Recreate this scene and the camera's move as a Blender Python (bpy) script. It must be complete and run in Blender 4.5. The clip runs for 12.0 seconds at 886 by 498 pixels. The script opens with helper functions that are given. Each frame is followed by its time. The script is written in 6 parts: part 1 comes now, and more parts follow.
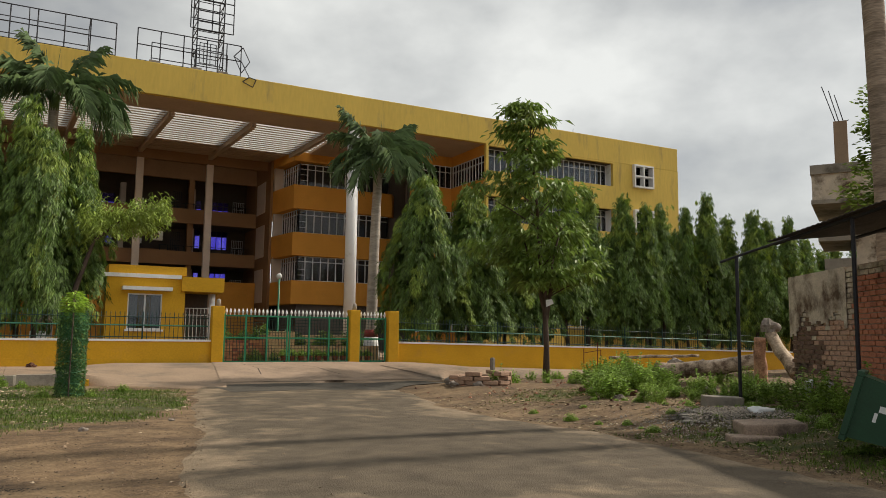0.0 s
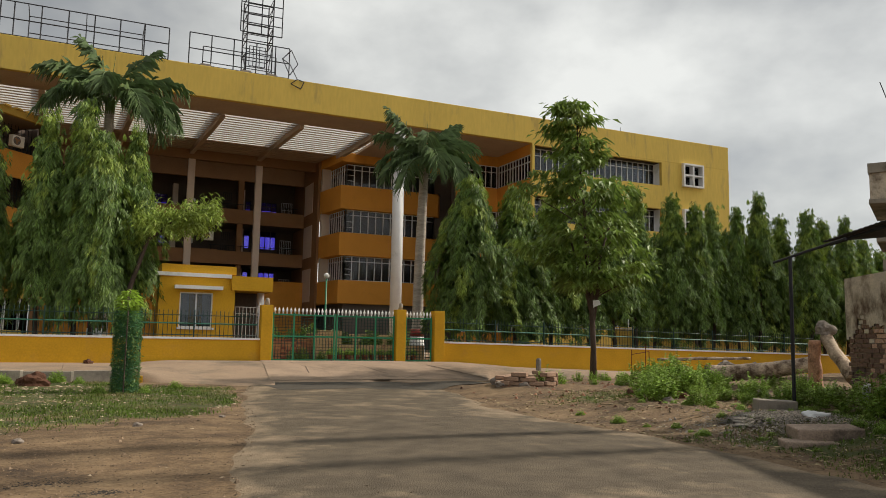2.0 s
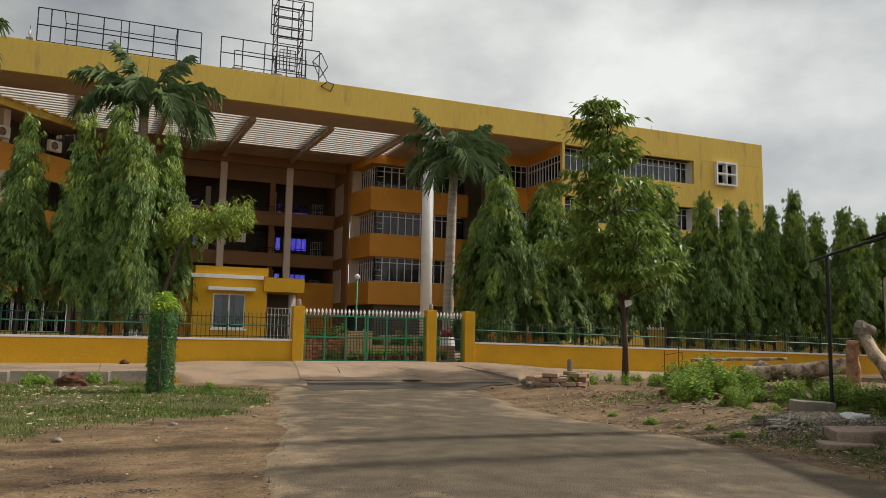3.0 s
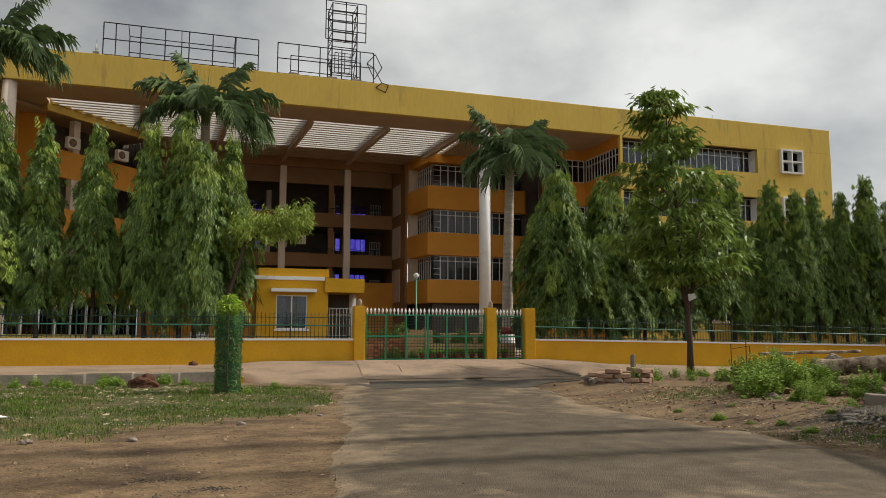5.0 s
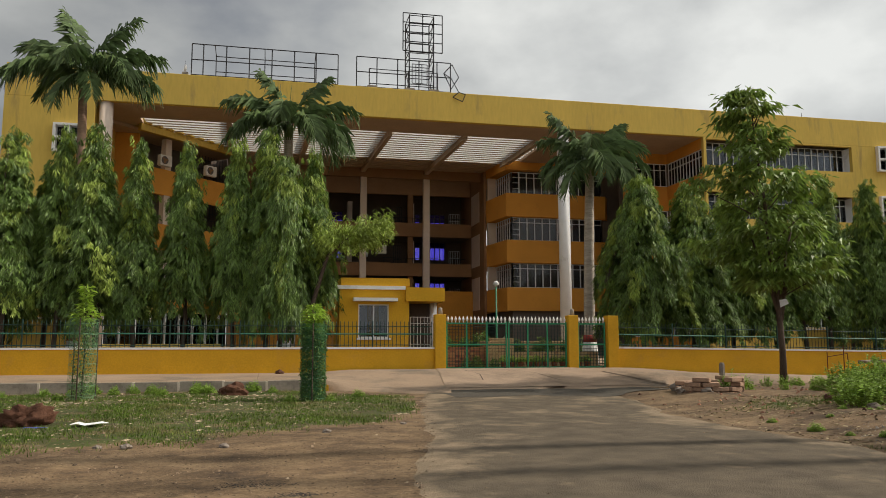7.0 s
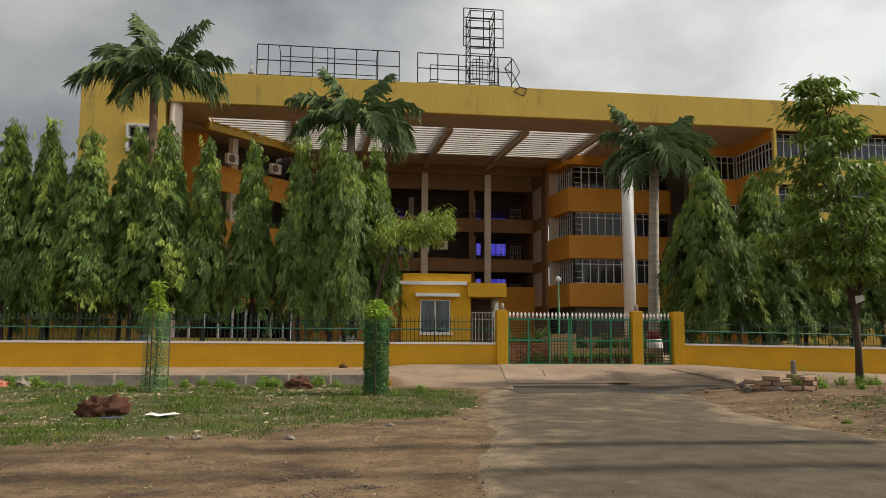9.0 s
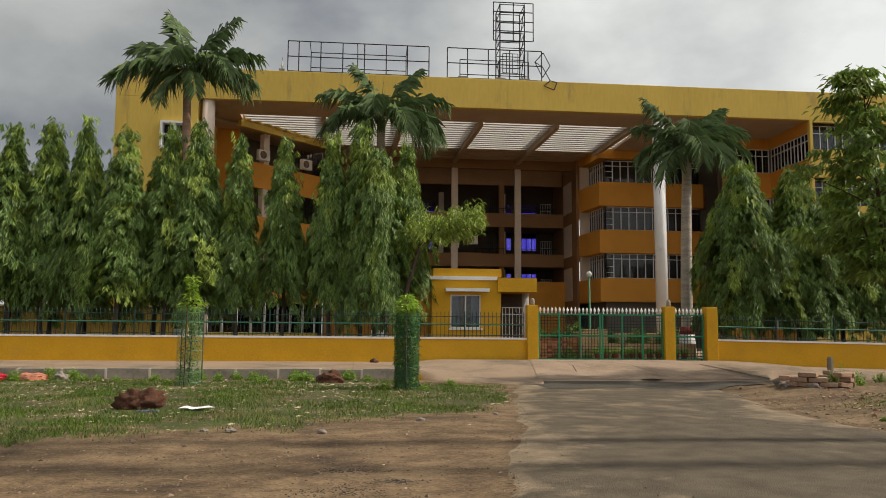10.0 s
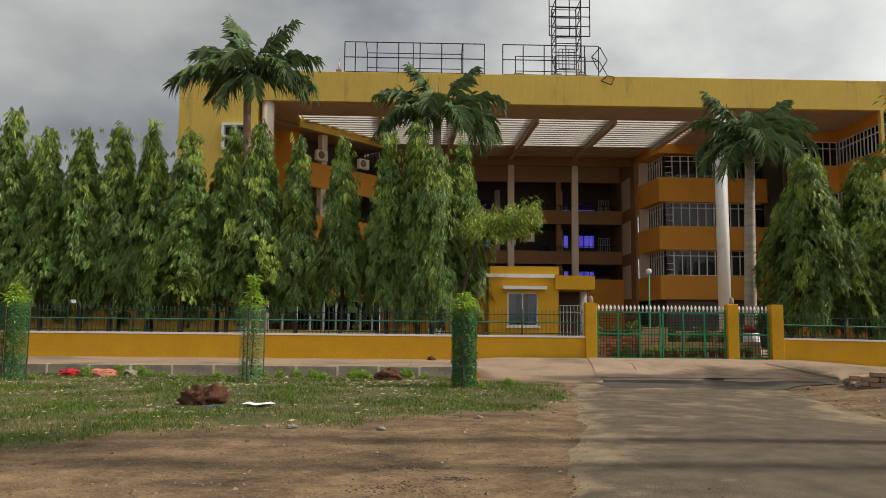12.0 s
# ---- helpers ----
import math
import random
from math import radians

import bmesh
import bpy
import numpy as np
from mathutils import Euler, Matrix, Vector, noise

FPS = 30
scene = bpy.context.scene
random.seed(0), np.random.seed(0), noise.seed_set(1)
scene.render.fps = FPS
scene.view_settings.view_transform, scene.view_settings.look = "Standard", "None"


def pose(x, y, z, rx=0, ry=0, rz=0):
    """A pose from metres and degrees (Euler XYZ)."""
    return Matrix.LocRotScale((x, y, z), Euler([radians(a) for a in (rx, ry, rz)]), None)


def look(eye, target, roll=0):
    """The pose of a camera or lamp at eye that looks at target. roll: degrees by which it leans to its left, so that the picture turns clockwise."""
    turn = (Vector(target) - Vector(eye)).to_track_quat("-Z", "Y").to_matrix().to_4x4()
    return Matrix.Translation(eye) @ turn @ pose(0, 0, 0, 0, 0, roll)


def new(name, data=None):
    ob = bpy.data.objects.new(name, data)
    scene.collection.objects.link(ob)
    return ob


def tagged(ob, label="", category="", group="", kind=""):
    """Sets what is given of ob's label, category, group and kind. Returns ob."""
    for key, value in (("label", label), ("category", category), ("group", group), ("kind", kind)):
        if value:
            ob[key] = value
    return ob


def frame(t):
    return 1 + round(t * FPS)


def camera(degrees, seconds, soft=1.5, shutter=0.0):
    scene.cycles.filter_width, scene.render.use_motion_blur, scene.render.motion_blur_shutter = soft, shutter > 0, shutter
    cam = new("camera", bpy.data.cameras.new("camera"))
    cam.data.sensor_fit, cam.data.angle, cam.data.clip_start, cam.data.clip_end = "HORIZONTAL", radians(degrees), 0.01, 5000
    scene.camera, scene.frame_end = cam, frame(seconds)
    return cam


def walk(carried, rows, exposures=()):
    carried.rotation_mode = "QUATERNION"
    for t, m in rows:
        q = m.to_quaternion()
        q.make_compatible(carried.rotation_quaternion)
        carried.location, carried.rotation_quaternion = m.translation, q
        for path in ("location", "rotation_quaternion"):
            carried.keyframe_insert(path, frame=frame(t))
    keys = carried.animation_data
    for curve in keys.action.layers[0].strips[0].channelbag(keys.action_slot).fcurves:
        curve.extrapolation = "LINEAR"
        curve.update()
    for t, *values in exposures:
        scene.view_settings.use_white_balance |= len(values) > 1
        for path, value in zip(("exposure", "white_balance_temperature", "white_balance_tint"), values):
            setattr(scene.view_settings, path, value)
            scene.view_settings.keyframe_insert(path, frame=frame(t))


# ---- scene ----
cam = camera(59.3, 12.0, soft=0.8)
PATH = [
    (0.0, pose(0.035, 0, 1.5, 96.60, -0.65, -28.10)),
    (0.5, pose(0.033, 0, 1.5, 96.57, -0.88, -27.21)),
    (1.0, pose(0.031, 0, 1.5, 96.51, -1.07, -26.44)),
    (1.5, pose(0.028, 0, 1.5, 96.52, -1.13, -25.61)),
    (2.0, pose(0.026, 0, 1.5, 96.55, -1.09, -24.77)),
    (2.5, pose(0.024, 0, 1.5, 96.57, -1.07, -23.74)),
    (3.0, pose(0.020, 0, 1.5, 96.55, -1.03, -22.55)),
    (5.0, pose(0.009, 0, 1.5, 96.34, -0.14, -18.17)),
    (5.5, pose(0.005, 0, 1.5, 96.31, 0.01, -16.79)),
    (6.0, pose(0.001, 0, 1.5, 96.47, 0.09, -15.28)),
    (6.5, pose(-0.003, 0, 1.5, 96.75, 0.16, -13.67)),
    (7.0, pose(-0.007, 0, 1.5, 96.94, 0.06, -12.29)),
    (9.0, pose(-0.018, 0, 1.5, 96.60, -0.30, -7.80)),
    (9.5, pose(-0.021, 0, 1.5, 96.42, -0.30, -6.88)),
    (10.0, pose(-0.024, 0, 1.5, 96.22, -0.45, -5.60)),
    (10.5, pose(-0.028, 0, 1.5, 96.07, -0.60, -4.09)),
    (11.0, pose(-0.032, 0, 1.5, 96.01, -0.66, -2.70)),
    (11.5, pose(-0.034, 0, 1.5, 96.04, -0.59, -1.85)),
    (12.0, pose(-0.035, 0, 1.5, 96.03, -0.54, -1.44)),
]
walk(cam, PATH, [(0.0, -0.04), (3.0, -0.04), (5.0, -0.1), (7.0, -0.1), (9.0, -0.06), (12.0, -0.04)])

# ---- light ----
SUN_WAY = Vector((-1.15, 0.03, -1.0)).normalized()
world = bpy.data.worlds.new("world")
scene.world = world
world.use_nodes = True
wn, wl = world.node_tree.nodes, world.node_tree.links
wn.clear()
w_out = wn.new("ShaderNodeOutputWorld")
w_sky = wn.new("ShaderNodeTexSky")
w_sky.sky_type = "NISHITA"
w_sky.sun_disc = False
w_sky.sun_elevation = math.asin(-SUN_WAY.z)
w_sky.sun_rotation = math.atan2(-SUN_WAY.x, -SUN_WAY.y)
w_geo = wn.new("ShaderNodeTexCoord")
w_map = wn.new("ShaderNodeMapping")
w_map.inputs["Scale"].default_value = (1.0, 1.0, 1.7)
w_map.inputs["Location"].default_value = (1.35, 0.7, 0.2)
w_noise = wn.new("ShaderNodeTexNoise")
w_noise.inputs["Scale"].default_value = 2.0
w_noise.inputs["Detail"].default_value = 7
w_noise.inputs["Roughness"].default_value = 0.5
w_ramp = wn.new("ShaderNodeValToRGB")
w_ramp.color_ramp.elements[0].position = 0.41
w_ramp.color_ramp.elements[0].color = (0.37, 0.385, 0.405, 1)
w_ramp.color_ramp.elements[1].position = 0.62
w_ramp.color_ramp.elements[1].color = (1.0, 1.0, 0.945, 1)
e_mid = w_ramp.color_ramp.elements.new(0.5)
e_mid.color = (0.635, 0.64, 0.615, 1)
w_cloud = wn.new("ShaderNodeBackground")
w_cloud.inputs["Strength"].default_value = 1.0
w_clear = wn.new("ShaderNodeBackground")
w_clear.inputs["Strength"].default_value = 0.1
w_mix = wn.new("ShaderNodeMixShader")
w_mix.inputs[0].default_value = 0.88
wl.new(w_geo.outputs["Generated"], w_map.inputs["Vector"])
wl.new(w_map.outputs[0], w_noise.inputs["Vector"])
wl.new(w_noise.outputs["Fac"], w_ramp.inputs[0])
# the cloud cover is thin and bright to the north-east, heavier to the west
w_sep = wn.new("ShaderNodeSeparateXYZ")
wl.new(w_geo.outputs["Generated"], w_sep.inputs[0])
w_side = wn.new("ShaderNodeMapRange")
w_side.interpolation_type = "SMOOTHSTEP"
w_side.inputs["From Min"].default_value = -0.42
w_side.inputs["From Max"].default_value = 0.35
w_side.inputs["To Min"].default_value = 0.60
w_side.inputs["To Max"].default_value = 0.96
wl.new(w_sep.outputs["X"], w_side.inputs["Value"])
w_bright = wn.new("ShaderNodeVectorMath")
w_bright.operation = "SCALE"
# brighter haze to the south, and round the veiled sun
w_south = wn.new("ShaderNodeMapRange")
w_south.interpolation_type = "SMOOTHSTEP"
w_south.inputs["From Min"].default_value = 0.15
w_south.inputs["From Max"].default_value = -0.7
w_south.inputs["To Min"].default_value = 1.0
w_south.inputs["To Max"].default_value = 1.48
wl.new(w_sep.outputs["Y"], w_south.inputs["Value"])
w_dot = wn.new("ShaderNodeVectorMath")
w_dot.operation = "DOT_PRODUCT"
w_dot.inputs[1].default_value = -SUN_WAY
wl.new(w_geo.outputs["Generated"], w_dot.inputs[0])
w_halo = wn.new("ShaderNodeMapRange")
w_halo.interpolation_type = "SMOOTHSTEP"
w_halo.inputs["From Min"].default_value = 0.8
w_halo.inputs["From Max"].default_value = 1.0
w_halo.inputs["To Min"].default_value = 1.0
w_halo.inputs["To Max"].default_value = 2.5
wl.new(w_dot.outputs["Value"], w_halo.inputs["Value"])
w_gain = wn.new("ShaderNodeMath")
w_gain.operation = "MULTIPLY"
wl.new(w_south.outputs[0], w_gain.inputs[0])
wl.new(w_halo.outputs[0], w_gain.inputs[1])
w_total = wn.new("ShaderNodeMath")
w_total.operation = "MULTIPLY"
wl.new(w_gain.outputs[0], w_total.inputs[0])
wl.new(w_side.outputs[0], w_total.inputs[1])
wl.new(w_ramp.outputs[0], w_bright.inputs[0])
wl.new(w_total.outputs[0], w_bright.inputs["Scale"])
wl.new(w_bright.outputs[0], w_cloud.inputs["Color"])
wl.new(w_sky.outputs[0], w_clear.inputs["Color"])
wl.new(w_clear.outputs[0], w_mix.inputs[1])
wl.new(w_cloud.outputs[0], w_mix.inputs[2])
wl.new(w_mix.outputs[0], w_out.inputs["Surface"])
sun_data = bpy.data.lights.new("sun", "SUN")
sun_data.energy = 3.9
sun_data.angle = radians(1.5)
sun_data.color = (1.0, 0.91, 0.77)
sun = new("sun", sun_data)
sun.matrix_world = look((60, 0, 50), Vector((60, 0, 50)) + SUN_WAY)
scene.view_settings.exposure = 0.0


# ---- materials ----
def mat(name, color, rough=0.8, metal=0.0, vary=0.12, scale=3.0, grain=40.0, bump=0.15, stain=None, stain_amount=0.0,
        stain_scale=0.6, stretch=(1, 1, 1), spec=0.3, island=0.0, transmit=0.0, attr=""):
    """A surface of one colour with variation at two scales, an optional second colour in patches, and fine relief."""
    m = bpy.data.materials.new(name)
    m.use_nodes = True
    n, l = m.node_tree.nodes, m.node_tree.links
    b = n["Principled BSDF"]
    b.inputs["Roughness"].default_value = rough
    b.inputs["Metallic"].default_value = metal
    b.inputs["Specular IOR Level"].default_value = spec
    tc = n.new("ShaderNodeTexCoord")
    mp = n.new("ShaderNodeMapping")
    mp.inputs["Scale"].default_value = stretch
    l.new(tc.outputs["Object"], mp.inputs["Vector"])
    big = n.new("ShaderNodeTexNoise")
    big.inputs["Scale"].default_value = scale
    big.inputs["Detail"].default_value = 5
    fine = n.new("ShaderNodeTexNoise")
    fine.inputs["Scale"].default_value = grain
    fine.inputs["Detail"].default_value = 4
    for t in (big, fine):
        l.new(mp.outputs[0], t.inputs["Vector"])
    add = n.new("ShaderNodeMath")
    add.operation = "ADD"
    l.new(big.outputs["Fac"], add.inputs[0])
    l.new(fine.outputs["Fac"], add.inputs[1])
    rg = n.new("ShaderNodeMapRange")
    rg.inputs["From Min"].default_value = 0.6
    rg.inputs["From Max"].default_value = 1.4
    rg.inputs["To Min"].default_value = 1 - vary * 1.6
    rg.inputs["To Max"].default_value = 1 + vary * 1.6
    l.new(add.outputs[0], rg.inputs["Value"])
    val = rg.outputs[0]
    if island:
        ge = n.new("ShaderNodeNewGeometry")
        ri = n.new("ShaderNodeMapRange")
        ri.inputs["To Min"].default_value = 1 - island
        ri.inputs["To Max"].default_value = 1 + island
        l.new(ge.outputs["Random Per Island"], ri.inputs["Value"])
        mu = n.new("ShaderNodeMath")
        mu.operation = "MULTIPLY"
        l.new(val, mu.inputs[0])
        l.new(ri.outputs[0], mu.inputs[1])
        val = mu.outputs[0]
    base = n.new("ShaderNodeMix")
    base.data_type = "RGBA"
    base.inputs[6].default_value = (*color, 1)
    base.inputs[7].default_value = (*(stain or color), 1)
    base.inputs[0].default_value = 0
    if stain:
        st = n.new("ShaderNodeTexNoise")
        st.inputs["Scale"].default_value = stain_scale
        st.inputs["Detail"].default_value = 8
        st.inputs["Roughness"].default_value = 0.65
        l.new(mp.outputs[0], st.inputs["Vector"])
        sr = n.new("ShaderNodeMapRange")
        sr.inputs["From Min"].default_value = 0.62 - stain_amount * 0.3
        sr.inputs["From Max"].default_value = 0.78 - stain_amount * 0.3
        if attr:
            at = n.new("ShaderNodeAttribute")
            at.attribute_name = attr
            ad = n.new("ShaderNodeMath")
            ad.operation = "MULTIPLY_ADD"
            ad.inputs[1].default_value = 0.5
            l.new(at.outputs["Fac"], ad.inputs[0])
            l.new(st.outputs["Fac"], ad.inputs[2])
            l.new(ad.outputs[0], sr.inputs["Value"])
        else:
            l.new(st.outputs["Fac"], sr.inputs["Value"])
        l.new(sr.outputs[0], base.inputs[0])
    mulc = n.new("ShaderNodeVectorMath")
    mulc.operation = "SCALE"
    l.new(base.outputs[2], mulc.inputs[0])
    l.new(val, mulc.inputs["Scale"])
    l.new(mulc.outputs[0], b.inputs["Base Color"])
    if bump:
        bp = n.new("ShaderNodeBump")
        bp.inputs["Strength"].default_value = bump
        bp.inputs["Distance"].default_value = 0.02
        l.new(add.outputs[0], bp.inputs["Height"])
        l.new(bp.outputs[0], b.inputs["Normal"])
    if transmit:
        tr = n.new("ShaderNodeBsdfTranslucent")
        mx = n.new("ShaderNodeMixShader")
        mx.inputs[0].default_value = transmit
        l.new(mulc.outputs[0], tr.inputs["Color"])
        l.new(b.outputs[0], mx.inputs[1])
        l.new(tr.outputs[0], mx.inputs[2])
        l.new(mx.outputs[0], n["Material Output"].inputs["Surface"])
    return m


def glass_mat(name, color, rough=0.05):
    """Dark window glass: a glossy sheet that lets part of the light through."""
    m = bpy.data.materials.new(name)
    m.use_nodes = True
    n, l = m.node_tree.nodes, m.node_tree.links
    n.remove(n["Principled BSDF"])
    tr = n.new("ShaderNodeBsdfTransparent")
    tr.inputs["Color"].default_value = (*color, 1)
    gl = n.new("ShaderNodeBsdfGlossy")
    gl.inputs["Roughness"].default_value = rough
    fr = n.new("ShaderNodeFresnel")
    fr.inputs["IOR"].default_value = 1.5
    mx = n.new("ShaderNodeMixShader")
    l.new(fr.outputs[0], mx.inputs[0])
    l.new(tr.outputs[0], mx.inputs[1])
    l.new(gl.outputs[0], mx.inputs[2])
    l.new(mx.outputs[0], n["Material Output"].inputs["Surface"])
    return m


YELLOW = mat("yellow_paint", (0.66, 0.455, 0.10), 0.85, vary=0.075, scale=0.4, grain=6, bump=0.06, stain=(0.42, 0.29, 0.10),
             stain_amount=0.18, stain_scale=0.9, stretch=(1, 1, 0.2))
ORANGE = mat("orange_paint", (0.64, 0.285, 0.045), 0.85, vary=0.09, scale=0.6, grain=14, bump=0.06, stain=(0.50, 0.215, 0.04),
             stain_amount=0.15, stain_scale=0.5)
WALL_YELLOW = mat("boundary_yellow_paint", (0.60, 0.325, 0.016), 0.8, vary=0.10, scale=0.9, grain=16, bump=0.1,
                  stain=(0.54, 0.29, 0.04), stain_amount=0.2, stain_scale=0.8)
SOFFIT = mat("soffit_paint", (0.46, 0.345, 0.25), 0.9, vary=0.08, scale=0.7, grain=10, bump=0.05)
BROWN = mat("brown_paint", (0.27, 0.145, 0.07), 0.9, vary=0.1, scale=0.8, grain=12, bump=0.05)
PLASTER = mat("cream_plaster", (0.60, 0.49, 0.40), 0.9, vary=0.07, scale=1.2, grain=20, bump=0.06)
WHITE = mat("white_paint", (0.78, 0.76, 0.74), 0.7, vary=0.05, scale=1.5, grain=20, bump=0.05, stain=(0.5, 0.47, 0.42),
            stain_amount=0.12, stain_scale=0.9)
# shade of unlit rooms and openings is put into this dark colour
PAINTED_SHADE = mat("painted_shade", (0.14, 0.115, 0.10), 0.9, vary=0.12, scale=1.0, grain=10, bump=0.03)
AC_WHITE = mat("cream_casing", (0.62, 0.58, 0.52), 0.5, vary=0.08, scale=3, grain=20, bump=0.02)
# deep shade at the back of galleries, recess and porch, as a colour
PAINTED_SHADE_BROWN = mat("painted_shade_brown", (0.10, 0.075, 0.06), 0.9, vary=0.15, scale=1.0, grain=10, bump=0.03)
DARK_STEEL = mat("dark_steel", (0.035, 0.035, 0.04), 0.6, metal=0.3, vary=0.2, scale=5, grain=60, bump=0.05)
FRAME_GREY = mat("window_frame_grey", (0.70, 0.69, 0.69), 0.5, vary=0.06, scale=3, grain=30, bump=0.02)
GREEN_PAINT = mat("green_gate_paint", (0.02, 0.22, 0.10), 0.45, vary=0.15, scale=3, grain=40, bump=0.05, spec=0.5)
FENCE_GREEN = mat("dark_green_fence_paint", (0.015, 0.045, 0.035), 0.55, vary=0.2, scale=4, grain=40, bump=0.05)
GLASS = glass_mat("dark_glass", (0.50, 0.53, 0.56))
BLUE_GLASS = glass_mat("blue_glass", (0.27, 0.24, 0.76))
ASPHALT = mat("asphalt", (0.100, 0.077, 0.051), 0.92, vary=0.36, scale=2.2, grain=55, bump=0.8, stain=(0.222, 0.166, 0.108),
              stain_amount=0.40, stain_scale=0.9, attr="dust")
CONCRETE = mat("worn_concrete", (0.29, 0.205, 0.138), 0.9, vary=0.2, scale=0.7, grain=50, bump=0.4, stain=(0.165, 0.13, 0.095),
               stain_amount=0.4, stain_scale=0.5)
KERB = mat("kerb_concrete", (0.32, 0.28, 0.23), 0.9, vary=0.16, scale=1.5, grain=40, bump=0.3, stain=(0.15, 0.13, 0.10),
           stain_amount=0.4, stain_scale=1.2)
BARK = mat("bark", (0.085, 0.06, 0.045), 0.95, vary=0.3, scale=4, grain=30, bump=0.6, stretch=(1, 1, 0.3))
PALM_BARK = mat("palm_bark", (0.42, 0.36, 0.30), 0.9, vary=0.26, scale=2, grain=14, bump=0.4, stretch=(0.4, 0.4, 2.5))
LEAF_YOUNG = mat("mast_tree_young_leaf", (0.25, 0.33, 0.055), 0.5, vary=0.25, scale=1.0, grain=3, bump=0, island=0.35, transmit=0.12)
LEAF = mat("mast_tree_leaf", (0.128, 0.205, 0.042), 0.45, vary=0.25, scale=0.5, grain=3, bump=0, spec=0.35, island=0.5, transmit=0.14,
           stain=(0.20, 0.275, 0.05), stain_amount=0.32, stain_scale=1.1)
LEAF_LIGHT = mat("broad_leaf", (0.18, 0.265, 0.052), 0.5, vary=0.25, scale=0.6, grain=3, bump=0, island=0.4, transmit=0.3,
                 stain=(0.17, 0.20, 0.05), stain_amount=0.3, stain_scale=0.6)
PALM_LEAF = mat("palm_leaf", (0.115, 0.175, 0.065), 0.45, vary=0.2, scale=1, grain=5, bump=0, island=0.35, transmit=0.15,
                stain=(0.11, 0.15, 0.05), stain_amount=0.3, stain_scale=0.9)


def ground_mat():
    """Dry reddish earth that turns to thin turf where the verge is grown over, with ragged borders between the two."""
    m = mat("earth", (0.255, 0.170, 0.102), 0.95, vary=0.32, scale=0.8, grain=30, bump=1.0, stain=(0.058, 0.070, 0.016), stain_amount=0.0,
            stain_scale=1.3, stretch=(0.8, 1, 1), attr="grown")
    n, l = m.node_tree.nodes, m.node_tree.links
    mix = [q for q in n if q.bl_idname == "ShaderNodeMix"][0]
    tc = [q for q in n if q.bl_idname == "ShaderNodeMapping"][0]
    dirt = n.new("ShaderNodeTexNoise")
    dirt.inputs["Scale"].default_value = 0.9
    dirt.inputs["Detail"].default_value = 9
    dirt.inputs["Roughness"].default_value = 0.8
    l.new(tc.outputs[0], dirt.inputs["Vector"])
    ramp_d = n.new("ShaderNodeValToRGB")
    ramp_d.color_ramp.elements[0].position, ramp_d.color_ramp.elements[0].color = 0.36, (0.055, 0.036, 0.022, 1)
    ramp_d.color_ramp.elements[1].position, ramp_d.color_ramp.elements[1].color = 0.63, (0.232, 0.157, 0.087, 1)
    mid = ramp_d.color_ramp.elements.new(0.48)
    mid.color = (0.134, 0.086, 0.046, 1)
    l.new(dirt.outputs["Fac"], ramp_d.inputs[0])
    l.new(ramp_d.outputs[0], mix.inputs[6])
    return m


EARTH = ground_mat()


# ---- mesh helpers ----
class Shape:
    """Collects vertices and faces for one mesh."""

    def __init__(self):
        self.v, self.f = [], []

    def quad(self, *pts):
        k = len(self.v)
        self.v += [tuple(p) for p in pts]
        self.f.append(tuple(range(k, k + len(pts))))
        return self

    def box(self, x0, x1, y0, y1, z0, z1, m=None):
        k = len(self.v)
        c = [(x, y, z) for x in (x0, x1) for y in (y0, y1) for z in (z0, z1)]
        self.v += [tuple(m @ Vector(p)) for p in c] if m else c
        for q in ((0, 1, 3, 2), (4, 6, 7, 5), (0, 4, 5, 1), (2, 3, 7, 6), (0, 2, 6, 4), (1, 5, 7, 3)):
            self.f.append(tuple(k + i for i in q))
        return self

    def tube(self, pts, radii, seg=8, caps=True):
        """A tube through the points, with a radius at each."""
        pts = [Vector(p) for p in pts]
        whole = pts[-1] - pts[0]
        ref = Vector((1, 0, 0)) if abs(whole.z) > 0.75 * whole.length > 0 else Vector((0, 0, 1))
        k = len(self.v)
        for i, p in enumerate(pts):
            d = (pts[min(i + 1, len(pts) - 1)] - pts[max(i - 1, 0)]).normalized()
            a = ref
            a = (a - d * a.dot(d)).normalized()
            b = d.cross(a)
            for j in range(seg):
                t = 2 * math.pi * j / seg
                self.v.append(tuple(p + (a * math.cos(t) + b * math.sin(t)) * radii[i]))
        for i in range(len(pts) - 1):
            for j in range(seg):
                self.f.append((k + i * seg + j, k + i * seg + (j + 1) % seg, k + (i + 1) * seg + (j + 1) % seg, k + (i + 1) * seg + j))
        if caps:
            self.f.append(tuple(k + j for j in range(seg))[::-1])
            self.f.append(tuple(k + (len(pts) - 1) * seg + j for j in range(seg)))
        return self

    def bar(self, p0, p1, r, seg=4):
        return self.tube([p0, p1], [r, r], seg)

    def prism(self, plan, z0, z1):
        """An upright block over a plan outline (counter-clockwise)."""
        k, n = len(self.v), len(plan)
        self.v += [(x, y, z0) for x, y in plan] + [(x, y, z1) for x, y in plan]
        for i in range(n):
            j = (i + 1) % n
            self.f.append((k + i, k + j, k + n + j, k + n + i))
        self.f.append(tuple(k + i for i in range(n))[::-1])
        self.f.append(tuple(k + n + i for i in range(n)))
        return self

    def mesh(self, name, material, smooth=False):
        me = bpy.data.meshes.new(name)
        me.from_pydata(self.v, [], self.f)
        me.materials.append(material)
        if smooth:
            me.polygons.foreach_set("use_smooth", [True] * len(me.polygons))
        me.update()
        return me


